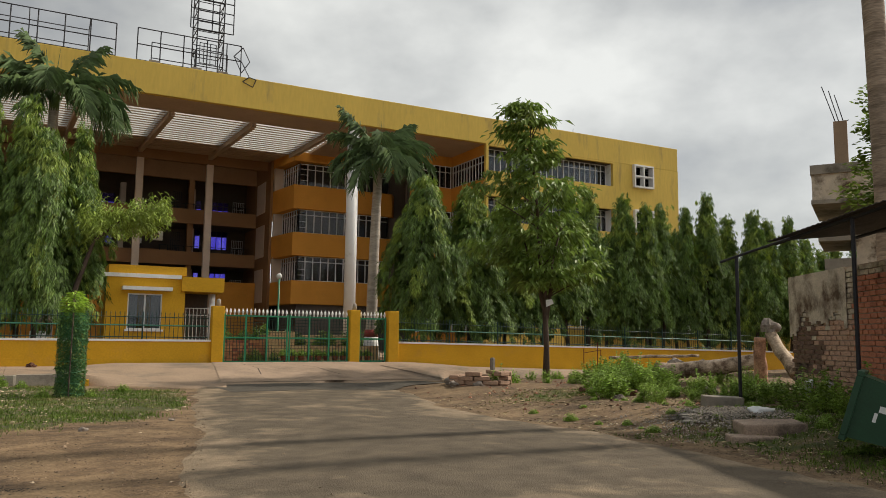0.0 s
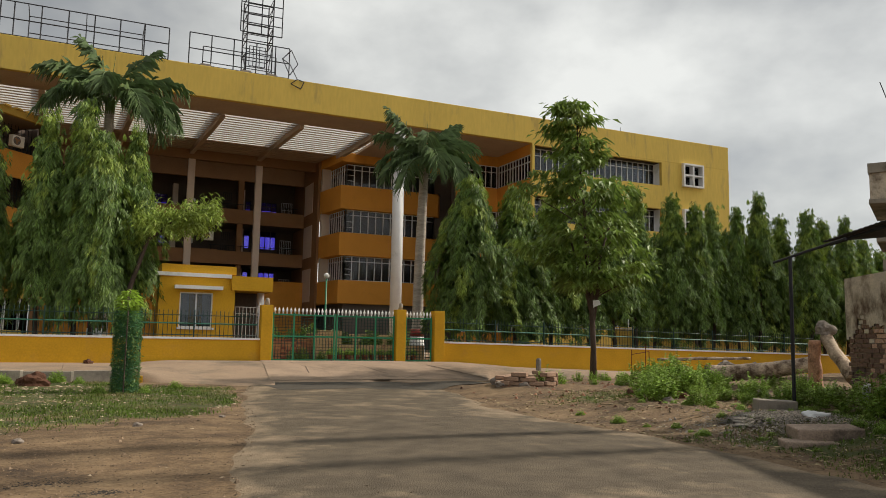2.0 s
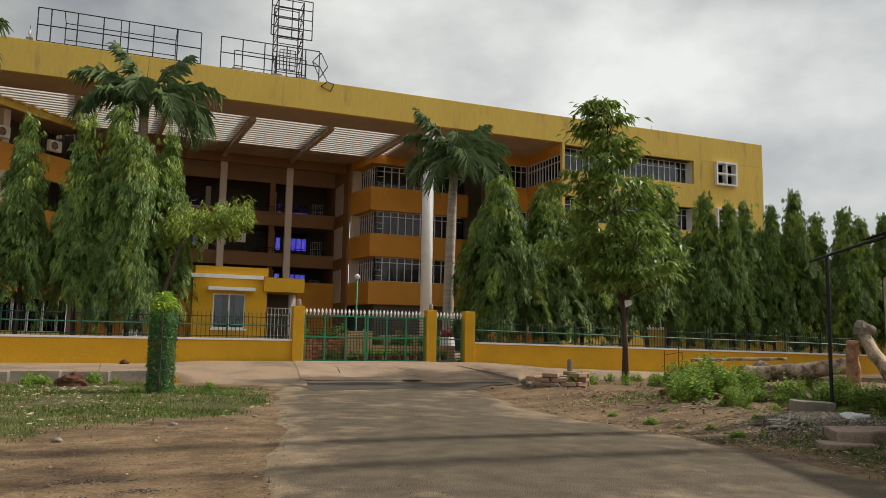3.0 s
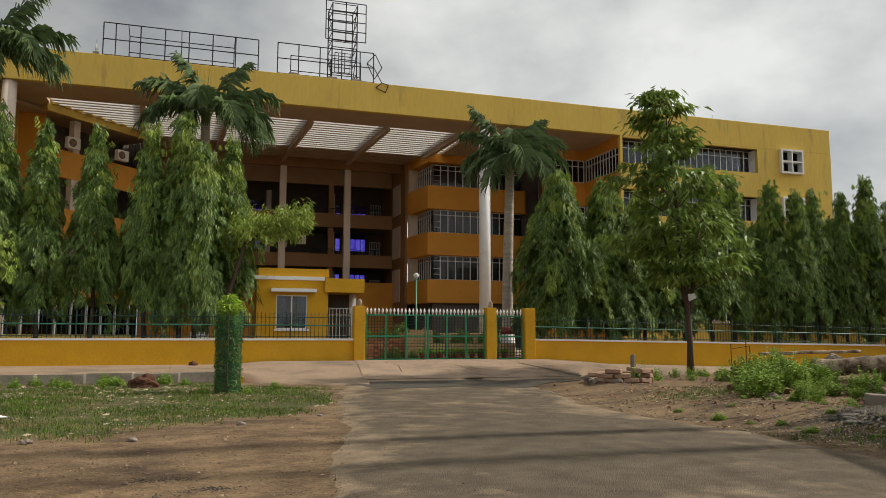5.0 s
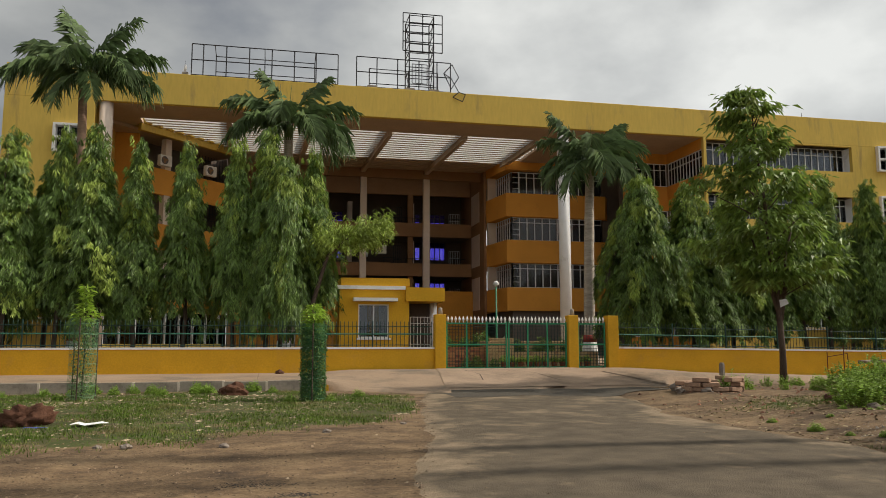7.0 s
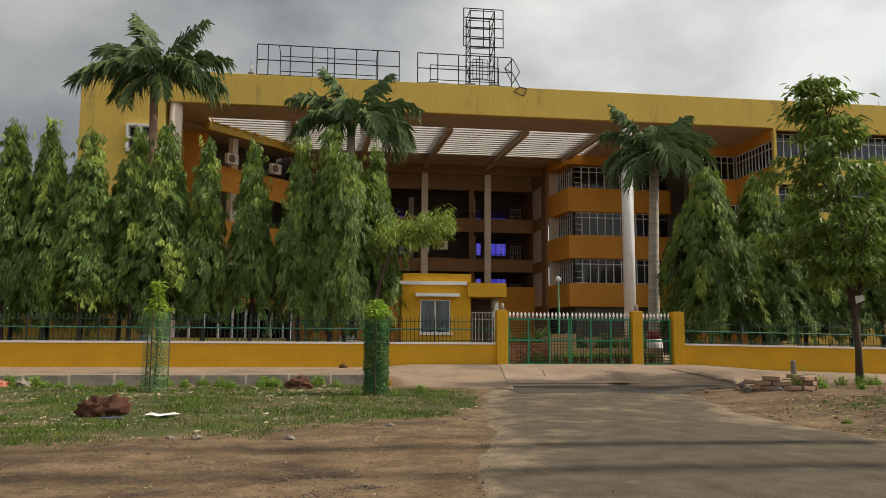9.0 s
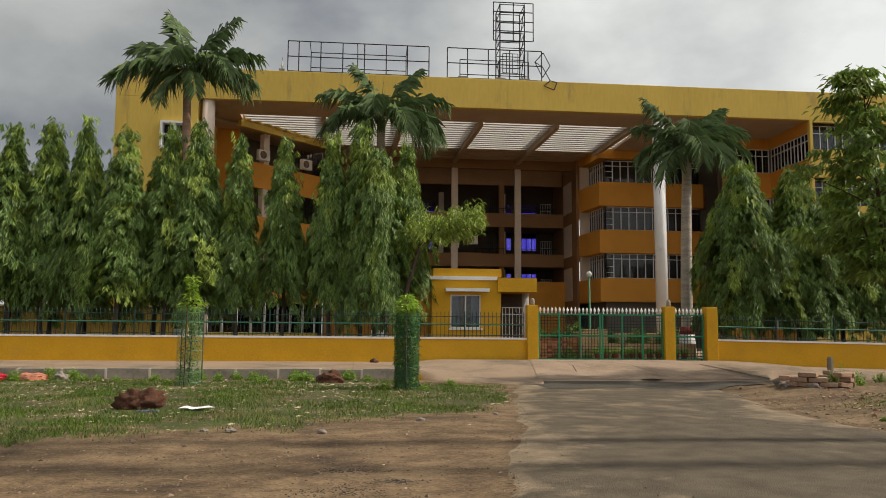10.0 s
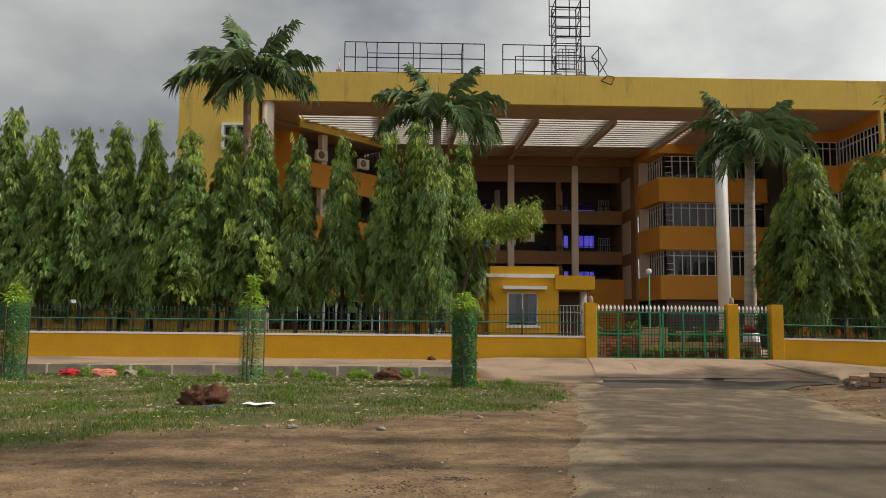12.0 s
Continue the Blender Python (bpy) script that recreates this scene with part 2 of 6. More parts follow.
def part(name, shape, material, parent=None, label="", smooth=False, bevel=0.0):
    """Links a shape as one mesh object, under a thing or a part."""
    ob = new(name, shape.mesh(name, material, smooth) if isinstance(shape, Shape) else shape)
    if parent is not None:
        ob.parent = parent
    if label:
        tagged(ob, label)
    if bevel:
        bv = ob.modifiers.new("bevel", "BEVEL")
        bv.width, bv.segments, bv.limit_method = bevel, 2, "ANGLE"
    return ob


def thing(name, label, category, at=(0, 0, 0), group="", kind="", turn=0):
    ob = new(name)
    ob.matrix_world = pose(*at, 0, 0, turn)
    return tagged(ob, label, category, group, kind)


def holed(s, x0, x1, z0, z1, y0, y1, holes):
    """An upright wall along x from y0 to y1 with rectangular holes (hx0, hx1, hz0, hz1) right through it."""
    xs = sorted({x0, x1, *[h[0] for h in holes], *[h[1] for h in holes]})
    for a, b in zip(xs, xs[1:]):
        mid = (a + b) / 2
        z = z0
        for h in sorted((h for h in holes if h[0] < mid < h[1]), key=lambda h: h[2]):
            if h[2] > z:
                s.box(a, b, y0, y1, z, h[2])
            z = h[3]
        if z1 > z:
            s.box(a, b, y0, y1, z, z1)
    return s


def hills(x, y, scale, amount):
    return amount * noise.fractal(Vector((x * scale, y * scale, 3.7)), 1.0, 2.0, 4)


# ---- ground ----
def ramp(a, b, v):
    t = min(max((v - a) / (b - a), 0), 1)
    return t * t * (3 - 2 * t)


def ground_height(x, y):
    """The lie of the land: flat by the road, a bank of rubble on the east side, the yard behind the boundary wall half a metre up."""
    z = -0.02 + hills(x, y, 0.35, 0.035)
    bank = ramp(8.8, 11.5, x) * ramp(-2, 3, y) * ramp(28, 17, y)
    z += bank * (0.28 + hills(x, y, 0.6, 0.10))
    z += 0.06 * ramp(4.5, 1.5, x) * ramp(9, 14, y)
    z += ramp(29.9, 30.3, y) * (0.50 - 0.016 * min(max(x - 14, 0), 30))
    return z


def edge(table, y):
    return float(np.interp(y, [p[0] for p in table], [p[1] for p in table]))


TURF_S = [(-60, 8.5), (-12, 9.2), (-5.1, 9.9), (-4.4, 11.3), (-1.3, 12.2), (1.2, 14.2), (2.9, 16.2), (3.6, 19.5), (3.9, 22)]


def turf_here(x, y):
    if x < 4.0:
        south = edge([(a, b) for a, b in TURF_S], x)
        d = min(y - south, (25.1 if x < 1.2 else 23.2) - y, 3.9 + 0.02 * (y - 16) - x if y < 19 else 4.2 - x)
    else:
        d = min(1.0 - abs(y - 15.6 - 0.15 * (x - 13)), 2.6 - abs(x - 12.8))
        d = max(d, min(x - 8.7, 14.0 - x, y - 3.5, 9.6 + 0.6 * (x - 9) - y) * 0.6)
    return d + hills(x, y, 0.9, 0.55)


def ground_sheet():
    xs = [-2500, -600, -200, -90, -60, -45] + [-35 + 0.35 * i for i in range(0, 230)] + [55, 70, 100, 220, 600, 2500]
    ys = [-2500, -500, -120, -50, -30, -20, -14] + [-10 + 0.35 * i for i in range(0, 143)] + [42, 46, 50, 60, 80, 110, 200, 600, 2500]
    s = Shape()
    for y in ys:
        for x in xs:
            s.v.append((x, y, ground_height(x, y)))
    n = len(xs)
    for j in range(len(ys) - 1):
        for i in range(n - 1):
            s.f.append((j * n + i, j * n + i + 1, (j + 1) * n + i + 1, (j + 1) * n + i))
    ob = part("ground", s, EARTH, smooth=True)
    grown = ob.data.attributes.new("grown", "FLOAT", "POINT")
    grown.data.foreach_set("value", [min(max(turf_here(v[0], v[1]) * 0.9, -0.6), 0.56) for v in s.v])
    return tagged(ob, "dry reddish bare earth with patches of thin turf", "ground", kind="structure")


ground_sheet()


ROAD_W = [(-60, -12), (-10, -2.6), (0, -0.2), (7.5, 1.2), (13.9, 2.6), (20.8, 3.8), (25.2, 5.2)]
ROAD_E = [(-60, 4), (-10, 7.6), (5.3, 8.2), (9.9, 8.5), (13, 8.3), (16, 8.6), (21.3, 9.9), (25.2, 9.6)]


def road_sheet():
    s = Shape()
    ys = [-60, -40, -25, -15, -10, -6, -3] + [0.25 * i for i in range(0, 101)]
    cols = 24
    for y in ys:
        a = edge(ROAD_W, y) + hills(0, y, 0.8, 0.22) + hills(9, y, 3.1, 0.06)
        b = edge(ROAD_E, y) + hills(30, y, 0.8, 0.25) + hills(39, y, 3.1, 0.06)
        for i in range(cols + 1):
            u = i / cols
            x = a + (b - a) * u
            crown = 0.02 + 0.02 * math.sin(math.pi * u)
            z = max(crown, ground_height(x, y) + 0.012) if 0 < u < 1 else ground_height(x, y) - 0.03
            s.v.append((x, y, z))
    n = cols + 1
    for j in range(len(ys) - 1):
        for i in range(cols):
            s.f.append((j * n + i, j * n + i + 1, (j + 1) * n + i + 1, (j + 1) * n + i))
    ob = part("road", s, ASPHALT, smooth=True)
    share = [abs(2 * (i % n) / cols - 1) for i in range(len(s.v))]
    dust = ob.data.attributes.new("dust", "FLOAT", "POINT")
    dust.data.foreach_set("value", [0.42 * max(q - 0.70, 0) / 0.30 + 0.34 * math.exp(-((v[1] - 21.6 + 0.1 * (v[0] - 7)) / 0.8) ** 2) * (0.6 + 1.2 * noise.noise(Vector((v[0] * 0.9, v[1] * 0.5, 3))))
                                    + 0.10 * ramp(16, 21, v[1]) + 0.30 * noise.noise(Vector((v[0] * 0.8 - v[1] * 0.35, v[1] * 0.16, 7))) - 0.10 for q, v in zip(share, s.v)])
    return tagged(ob, "worn grey asphalt road with dusty patches and frayed edges", "road", kind="structure")


road_sheet()


def apron_height(x, y):
    """Concrete from the road's end up to the gate, level with the pavement at the sides."""
    up = ramp(24.0, 29.3, y) * 0.47 + 0.05
    side = (0.36 + 0.014 * (y - 25.3)) * ramp(24.9, 25.3, y)
    k = ramp(3.2, 1.2, x)
    east = ramp(13.5, 17.5, x)
    z = up * (1 - k) + max(side, 0.05) * k
    z = z * (1 - east) + (0.40 - 0.030 * max(x - 14, 0)) * ramp(26.4, 27.6, y) * east + 0.03 * east * (1 - ramp(26.4, 27.6, y))
    return z + hills(x, y, 0.8, 0.008)


def apron_sheet():
    s = Shape()
    xs = [1.4 + 0.3 * i for i in range(0, 112)]
    n = len(xs)
    rows = 26
    for j in range(rows + 1):
        for x in xs:
            south = 24.4 + 0.5 * hills(x, 5, 0.9, 0.6)
            if x < 5.4:
                south = 22.9 + (5.4 - x) * 0.62 + hills(x, 1, 1.2, 0.2)
            if x > 9.5:
                south = 24.2 - ramp(9.5, 11, x) * 2.2 + ramp(11, 15, x) * 4.6 + hills(x, 3, 0.7, 0.3)
            y = south + (29.86 - south) * j / rows
            s.v.append((x, y, apron_height(x, y) + 0.012 if j else ground_height(x, y) - 0.02))
    for j in range(rows):
        for i in range(n - 1):
            s.f.append((j * n + i, j * n + i + 1, (j + 1) * n + i + 1, (j + 1) * n + i))
    return tagged(part("gate_apron_pavement", s, CONCRETE, smooth=True), "cracked pale concrete apron sloping up to the gate", "pavement", kind="structure")


apron_sheet()
pave = Shape()
for i in range(24):
    x0, x1 = 1.5 - 1.95 * (i + 1), 1.5 - 1.95 * i - 0.012
    k = len(pave.v)
    pave.v += [(x, y, z) for x in (x0, x1) for y, z in ((25.40, -0.2), (25.40, 0.348), (29.98, 0.425), (29.98, -0.2))]
    pave.f += [tuple(k + q for q in f) for f in ((0, 1, 2, 3), (7, 6, 5, 4), (1, 5, 6, 2), (0, 4, 5, 1), (3, 2, 6, 7))]
tagged(part("pavement", pave, CONCRETE), "worn concrete pavement slabs along the boundary wall", "pavement", kind="structure")
# darker strip at the road's end
dark_strip = Shape()


def patch_point(x, t):
    lo = 21.4 - 0.10 * (x - 5) + hills(x, 8, 1.1, 0.5)
    y = lo + (24.55 + hills(x, 2, 1.3, 0.12) - lo) * t
    u = min(max((x - edge(ROAD_W, y)) / (edge(ROAD_E, y) - edge(ROAD_W, y)), 0), 1)
    return (x, y, max(0.026 + 0.02 * math.sin(math.pi * u), ground_height(x, y) + 0.02))


for i in range(38):
    x0, x1 = 5.0 + 0.17 * i, 5.17 + 0.17 * i
    for j in range(6):
        dark_strip.quad(patch_point(x0, j / 6), patch_point(x1, j / 6), patch_point(x1, (j + 1) / 6), patch_point(x0, (j + 1) / 6))
DARK_ROAD = mat("dark_road_surface", (0.066, 0.056, 0.043), 0.85, vary=0.25, scale=2, grain=50, bump=0.4)
tagged(part("road_patch", dark_strip, DARK_ROAD, smooth=True), "dark strip across the end of the road", "road", kind="structure")

RAMP = mat("brown_ramp_concrete", (0.30, 0.215, 0.15), 0.92, vary=0.2, scale=1.2, grain=25, bump=0.4, stain=(0.20, 0.145, 0.10), stain_amount=0.4, stain_scale=0.8)
slabs = Shape()
for i in range(18):
    for j in range(8):
        t0, t1, u0, u1 = j / 8, (j + 1) / 8, i / 18, (i + 1) / 18
        f = lambda u, t: (6.2 - 0.7 * (1 - t) + (5.65 + 1.5 * (1 - t)) * u, 24.75 + 5.1 * t)
        slabs.quad(*[(*f(u, t), apron_height(*f(u, t)) + 0.028) for u, t in ((u0, t0), (u1, t0), (u1, t1), (u0, t1))])
ramp_ob = tagged(part("gate_ramp_pavement", slabs, RAMP, smooth=True), "brown concrete ramp up to the gate, cracked", "pavement", kind="structure")
for k, pts in enumerate((((8.3, 29.6), (8.7, 28.4), (9.5, 27.6), (9.7, 26.6), (9.9, 26.0)), ((7.0, 28.6), (7.3, 27.4), (7.1, 26.2)), ((11.9, 29.4), (12.3, 27.6), (12.9, 26.0), (13.2, 24.6)))):
    crack = Shape()
    for (xa, ya), (xb, yb) in zip(pts, pts[1:]):
        w = 0.035 if k < 2 else 0.09
        crack.quad(*[(x, y, apron_height(x, y) + 0.034) for x, y in ((xa, ya), (xa + w, ya), (xb + w, yb), (xb, yb))])
    part("crack", crack, BARK, ramp_ob, "dark open crack")

# ---- trees ----
def leaf_blade(s, p, way, side, length, width, droop):
    """One long leaf of two quads, bent along its length."""
    mid = p + way * (length * 0.5)
    tip = p + way * length + Vector((0, 0, -droop * length))
    k = len(s.v)
    s.v += [tuple(p), tuple(mid + side * width), tuple(tip), tuple(mid - side * width)]
    s.f += [(k, k + 1, k + 2), (k, k + 2, k + 3)]


def mast_crown(seed, height, radius, base, boughs, rs):
    """A weeping mast tree's crown: boughs that arch out and hang down like shingles, each set with fans of small narrow leaves.
    rs: the crown's half-width at seven heights, as shares of the radius. Gives the old leaves and the pale young shoots."""
    r = random.Random(seed)
    old, young = Shape(), Shape()
    us = [0.0, 0.15, 0.40, 0.62, 0.82, 0.94, 1.0]
    for c in range(boughs):
        u = (c + r.random()) / boughs
        z = base + (height - base) * u
        a = c * 2.39996 + r.gauss(0, 0.35)
        wob = r.uniform(0.55, 1.2) + 0.3 * noise.noise(Vector((math.cos(a) * 1.2 + seed * 3, math.sin(a) * 1.2, z * 0.5)))
        rad = radius * float(np.interp(u, us, rs)) * wob
        out = Vector((math.cos(a), math.sin(a), 0))
        across = Vector((-math.sin(a), math.cos(a), 0))
        fall = (0.5 + 0.95 * rad) * r.uniform(0.7, 1.35)
        wide = r.uniform(0.7, 1.3)
        fresh = r.random() < 0.12 + 0.5 * u ** 3
        # hands of long leaves along the bough, each hanging from one shoot tip
        for i in range(int(10 + 19 * rad)):
            t = 0.15 + 0.85 * math.sqrt(r.random())
            spread = (0.07 + 0.17 * math.sin(t * 3.0)) * wide
            tip = out * (rad * math.sin(t * 1.45)) + Vector((0, 0, z + 0.5 - fall * t * t)) + across * r.gauss(0, spread) + out * r.gauss(0, 0.05)
            lean = a + r.gauss(0, 0.4)
            steep = r.uniform(0.35, 1.25)
            for j in range(10):
                p = tip + Vector((r.gauss(0, 0.03), r.gauss(0, 0.03), -0.02 * j))
                b = lean + r.uniform(-1.6, 1.6)
                way = Vector((math.cos(b) * 0.62, math.sin(b) * 0.62, -steep * r.uniform(0.7, 1.2))).normalized()
                side = (way.cross(out) + Vector((r.gauss(0, 0.2), r.gauss(0, 0.2), 0))).normalized()
                leaf_blade(young if fresh and t > 0.45 else old, p, way, side, r.uniform(0.14, 0.26), r.uniform(0.016, 0.026), r.uniform(0.1, 0.35))
    for i in range(1700):
        u = r.random()
        k = radius * float(np.interp(u, us, rs)) * 0.55 * math.sqrt(r.random())
        a = r.uniform(0, 6.283)
        p = Vector((math.cos(a) * k, math.sin(a) * k, base + (height - base) * u * 0.93))
        way = Vector((math.cos(a) * 0.6, math.sin(a) * 0.6, -r.uniform(0.4, 1.0))).normalized()
        side = way.cross(Vector((r.uniform(-1, 1), r.uniform(-1, 1), 0.2))).normalized()
        leaf_blade(old, p, way, side, r.uniform(0.3, 0.42), r.uniform(0.06, 0.09), 0.1)
    return old, young


def mast_trunk(seed, height):
    r = random.Random(seed)
    s = Shape()
    pts, x, y = [], 0, 0
    for i in range(9):
        pts.append((x, y, height * 0.94 * i / 8))
        x += r.gauss(0, 0.05)
        y += r.gauss(0, 0.05)
    s.tube(pts, [0.11 - 0.012 * i for i in range(9)], 8)
    for i in range(16):
        z = r.uniform(0.3, 0.9) * height
        a = r.uniform(0, 6.28)
        p = Vector((0, 0, z))
        q = p + Vector((math.cos(a), math.sin(a), -0.3)) * r.uniform(0.5, 0.9) * (1.1 - z / height)
        s.tube([p, (p + q) / 2 + Vector((0, 0, 0.12)), q], [0.025, 0.018, 0.008], 4, False)
    return s


MAST = []
SPIRE = [0.74, 1.0, 0.88, 0.58, 0.29, 0.12, 0.02]
DOME = [0.90, 1.0, 0.98, 0.82, 0.56, 0.34, 0.12]
for seed, (h, rad, base, rs) in enumerate([(9.3, 1.6, 2.35, SPIRE), (8.8, 1.45, 2.3, SPIRE), (9.6, 1.4, 2.4, SPIRE), (8.4, 1.65, 2.2, SPIRE), (9.0, 1.5, 2.5, SPIRE), (9.2, 1.35, 2.3, SPIRE),
                                           (8.6, 2.1, 2.3, DOME), (8.8, 2.0, 2.2, DOME)]):
    old, young = mast_crown(11 + seed, h, rad * 0.9, base + 0.4, 78 if rad < 1.9 else 112, rs)
    MAST.append((old.mesh("crown", LEAF), young.mesh("young_shoot_crown", LEAF_YOUNG), mast_trunk(31 + seed, h).mesh("trunk", BARK, True), h))


def mast_tree(x, y, top, kind, turn, wide=1.0, label="weeping mast tree with dense drooping dark green leaves"):
    crown, shoots, trunk, h = MAST[kind]
    z = ground_height(x, y) - 0.05
    k = (top - z) / h
    t = new("mast_tree")
    t.matrix_world = pose(x, y, z, 0, 0, turn) @ Matrix.Diagonal((wide, wide, k, 1))
    tagged(t, label, "tree", "mast trees along the boundary fence")
    part("trunk", trunk, None, t, "thin dark brown trunk")
    part("crown", crown, None, t)
    part("young_growth", shoots, None, t, "pale yellow-green young leaves")
    return t


WEST_ROW = [(-25.5, 10.3), (-23.8, 10.0), (-22.0, 10.4), (-20.3, 9.9), (-18.9, 10.1), (-17.76, 10.6), (-16.15, 9.8), (-14.6, 9.8),
            (-13.2, 10.0), (-11.74, 10.1), (-10.15, 9.75), (-8.35, 9.9), (-7.2, 10.2), (-5.5, 9.65), (-3.6, 9.5), (-1.55, 9.65), (-0.3, 10.2), (1.55, 9.45)]
r = random.Random(4)
for x, top, kind, wide in ((0.35, 9.0, 7, 0.85),):
    mast_tree(x, 32.4, top, kind, 40 * kind, wide)
for i, (x, top) in enumerate(WEST_ROW):
    mast_tree(x, 33 + r.uniform(-0.4, 0.4), top, i * 5 % 6, r.uniform(0, 360), r.uniform(0.9, 1.12))
for i in range(12):
    mast_tree(-27 + 1.75 * i + r.uniform(-0.3, 0.3), 37 + r.uniform(-0.5, 0.5), r.uniform(9.2, 10.4), (i * 5 + 2) % 6, r.uniform(0, 360), 1.05)
for i in range(14):
    mast_tree(31 + 2.1 * i + r.uniform(-0.3, 0.3), 37.5 + r.uniform(-0.5, 0.5), r.uniform(7.6, 8.8), (i * 5 + 2) % 6, r.uniform(0, 360), 1.1)
EAST_ROW = [(16.5, 9.1, 1.0, 6), (18.9, 8.7, 1.0, 7), (21.2, 8.3, 1.0, 6), (23.2, 8.8, 1.1, 0), (24.8, 9.0, 1.1, 1), (26.5, 9.5, 1.0, 2), (28.7, 9.25, 1.0, 3), (30.2, 8.9, 0.95, 4),
            (31.9, 9.2, 1.0, 5), (33.6, 9.1, 0.9, 0), (35.4, 10.0, 1.05, 1), (37.2, 8.9, 1.0, 2), (38.8, 9.2, 1.0, 3), (40.5, 8.9, 1.0, 4), (42.1, 9.2, 1.0, 5), (44.0, 8.0, 1.0, 0)]
for i, (x, top, wide, kind) in enumerate(EAST_ROW):
    mast_tree(x, 33 + r.uniform(-0.4, 0.4), top, kind, r.uniform(0, 360), wide * r.uniform(0.95, 1.05))


# ---- palms ----
def palm_frond(seed, length, rise, bend):
    """One feathery frond that leaves the stem at the angle rise and bends over by bend degrees, with rows of long narrow leaflets."""
    r = random.Random(seed)
    rib, leaves = [Vector((0, 0, 0))], Shape()
    n = 16
    for i in range(n):
        q = radians(rise - bend * ((i + 0.5) / n) ** 1.25)
        rib.append(rib[-1] + Vector((math.cos(q), 0.03 * math.sin(i * 0.5 + seed), math.sin(q))) * (length / n))
    s = Shape().tube(rib, [0.045 * (1 - 0.88 * i / n) + 0.004 for i in range(n + 1)], 5)
    rows = n * 4
    for i in range(7, rows):
        t = i / rows
        k = min(int(t * n), n - 1)
        p = rib[k].lerp(rib[k + 1], t * n - k)
        d = (rib[k + 1] - rib[k]).normalized()
        up = d.cross(Vector((0, 1, 0)))
        size = (0.30 + 0.50 * math.sin(math.pi * min(t * 0.8 + 0.14, 1))) * length / 3.2
        for sgn in (-1, 1):
            way = (d * r.uniform(0.4, 0.8) + Vector((0, sgn, 0)) * r.uniform(0.5, 0.95) + up * r.uniform(-0.55, 0.5) + Vector((0, 0, -r.uniform(0.05, 0.55)))).normalized()
            side = (way.cross(Vector((0, 0, 1))) + Vector((0, 0, r.uniform(-0.6, 0.6)))).normalized()
            leaf_blade(leaves, p, way, side, size * r.uniform(0.9, 1.35), 0.0125, r.uniform(0.25, 0.7))
    return s, leaves


PAINT_RED = mat("red_band_paint", (0.35, 0.06, 0.05), 0.8, vary=0.12, scale=3, grain=20)


def palm_tree(x, y, top, girth, lean, fronds, seed, bark=PALM_BARK):
    """A royal palm: ringed grey trunk with a whitewashed foot and red band, a green crown shaft and arching fronds.
    fronds: for each its compass angle, length, angle of rise and bend."""
    r = random.Random(seed)
    z0 = ground_height(x, y) - 0.05
    h = top - z0
    t = thing("royal_palm", "royal palm with a grey ringed trunk and arching feathery fronds", "palm tree", (x, y, z0), "royal palms in the forecourt")
    n = 24
    pts = [(lean * (i / n) ** 2, 0, h * i / n) for i in range(n + 1)]
    rad = [girth * (1.25 - 0.25 * min(i / 4, 1) - 0.28 * i / n + 0.02 * (i % 2)) for i in range(n + 1)]
    part("trunk", Shape().tube(pts, rad, 14), bark, t, "grey ringed palm trunk", True)
    part("whitewash_band", Shape().tube([(0, 0, 0.05), (0, 0, 0.7), (0, 0, 1.15)], [girth * 1.5, girth * 1.3, girth * 1.16], 16), WHITE, t, "whitewashed trunk foot", True)
    part("red_band", Shape().tube([(0, 0, 1.15), (0, 0, 1.5)], [girth * 1.165, girth * 1.14], 16), PAINT_RED, t, "dull red painted band", True)
    head = Vector((lean, 0, h))
    part("crown_shaft", Shape().tube([head - Vector((0, 0, 0.9)), head - Vector((0, 0, 0.3)), head + Vector((0, 0, 0.25))],
                                     [girth * 0.74, girth * 0.85, girth * 0.4], 12), PALM_LEAF, t, "smooth green crown shaft", True)
    for i, (turn, length, rise, bend) in enumerate(fronds):
        rib, leaves = palm_frond(seed * 40 + i, length, rise, bend)
        f = part("frond", rib, PALM_LEAF, t, smooth=True)
        f.matrix_basis = pose(*head, 0, 0, turn)
        part("foliage", leaves, PALM_LEAF, f)
    part("spear_leaf", Shape().tube([head, head + Vector((0.03, 0, 1.0)), head + Vector((0.1, 0, 1.9))], [0.03, 0.02, 0.005], 5), PALM_LEAF, t)
    return t


RED_BARK = mat("reddish_palm_bark", (0.30, 0.19, 0.13), 0.9, vary=0.2, scale=2, grain=14, bump=0.4, stretch=(0.4, 0.4, 2.5))
palm_tree(-8.3, 36, 13.55, 0.24, -0.2, [(182, 3.9, 24, 78), (160, 3.5, 52, 66), (-152, 3.5, 28, 100), (150, 3.2, 78, 22), (20, 3.7, 66, 30), (8, 3.7, 42, 62), (-14, 3.8, 18, 74), (-96, 3.0, 50, 128),
                                         (-65, 2.6, -12, 66), (-40, 3.4, 34, 104), (140, 3.3, 20, 76), (38, 3.4, 24, 78), (-120, 2.6, -28, 50)], 3, RED_BARK)
palm_tree(0.5, 36, 11.75, 0.26, 0.0, [(172, 3.4, 52, 78), (190, 3.3, 20, 90), (22, 3.3, 64, 28), (160, 3.0, 78, 40), (4, 3.6, 44, 70), (-10, 3.7, 26, 112), (-30, 3.6, 10, 90), (-150, 3.3, 24, 104),
                                      (-100, 3.0, 46, 122), (-62, 3.2, 20, 108), (130, 3.2, 46, 72), (30, 3.3, 10, 90), (-125, 2.8, -16, 62)], 7)
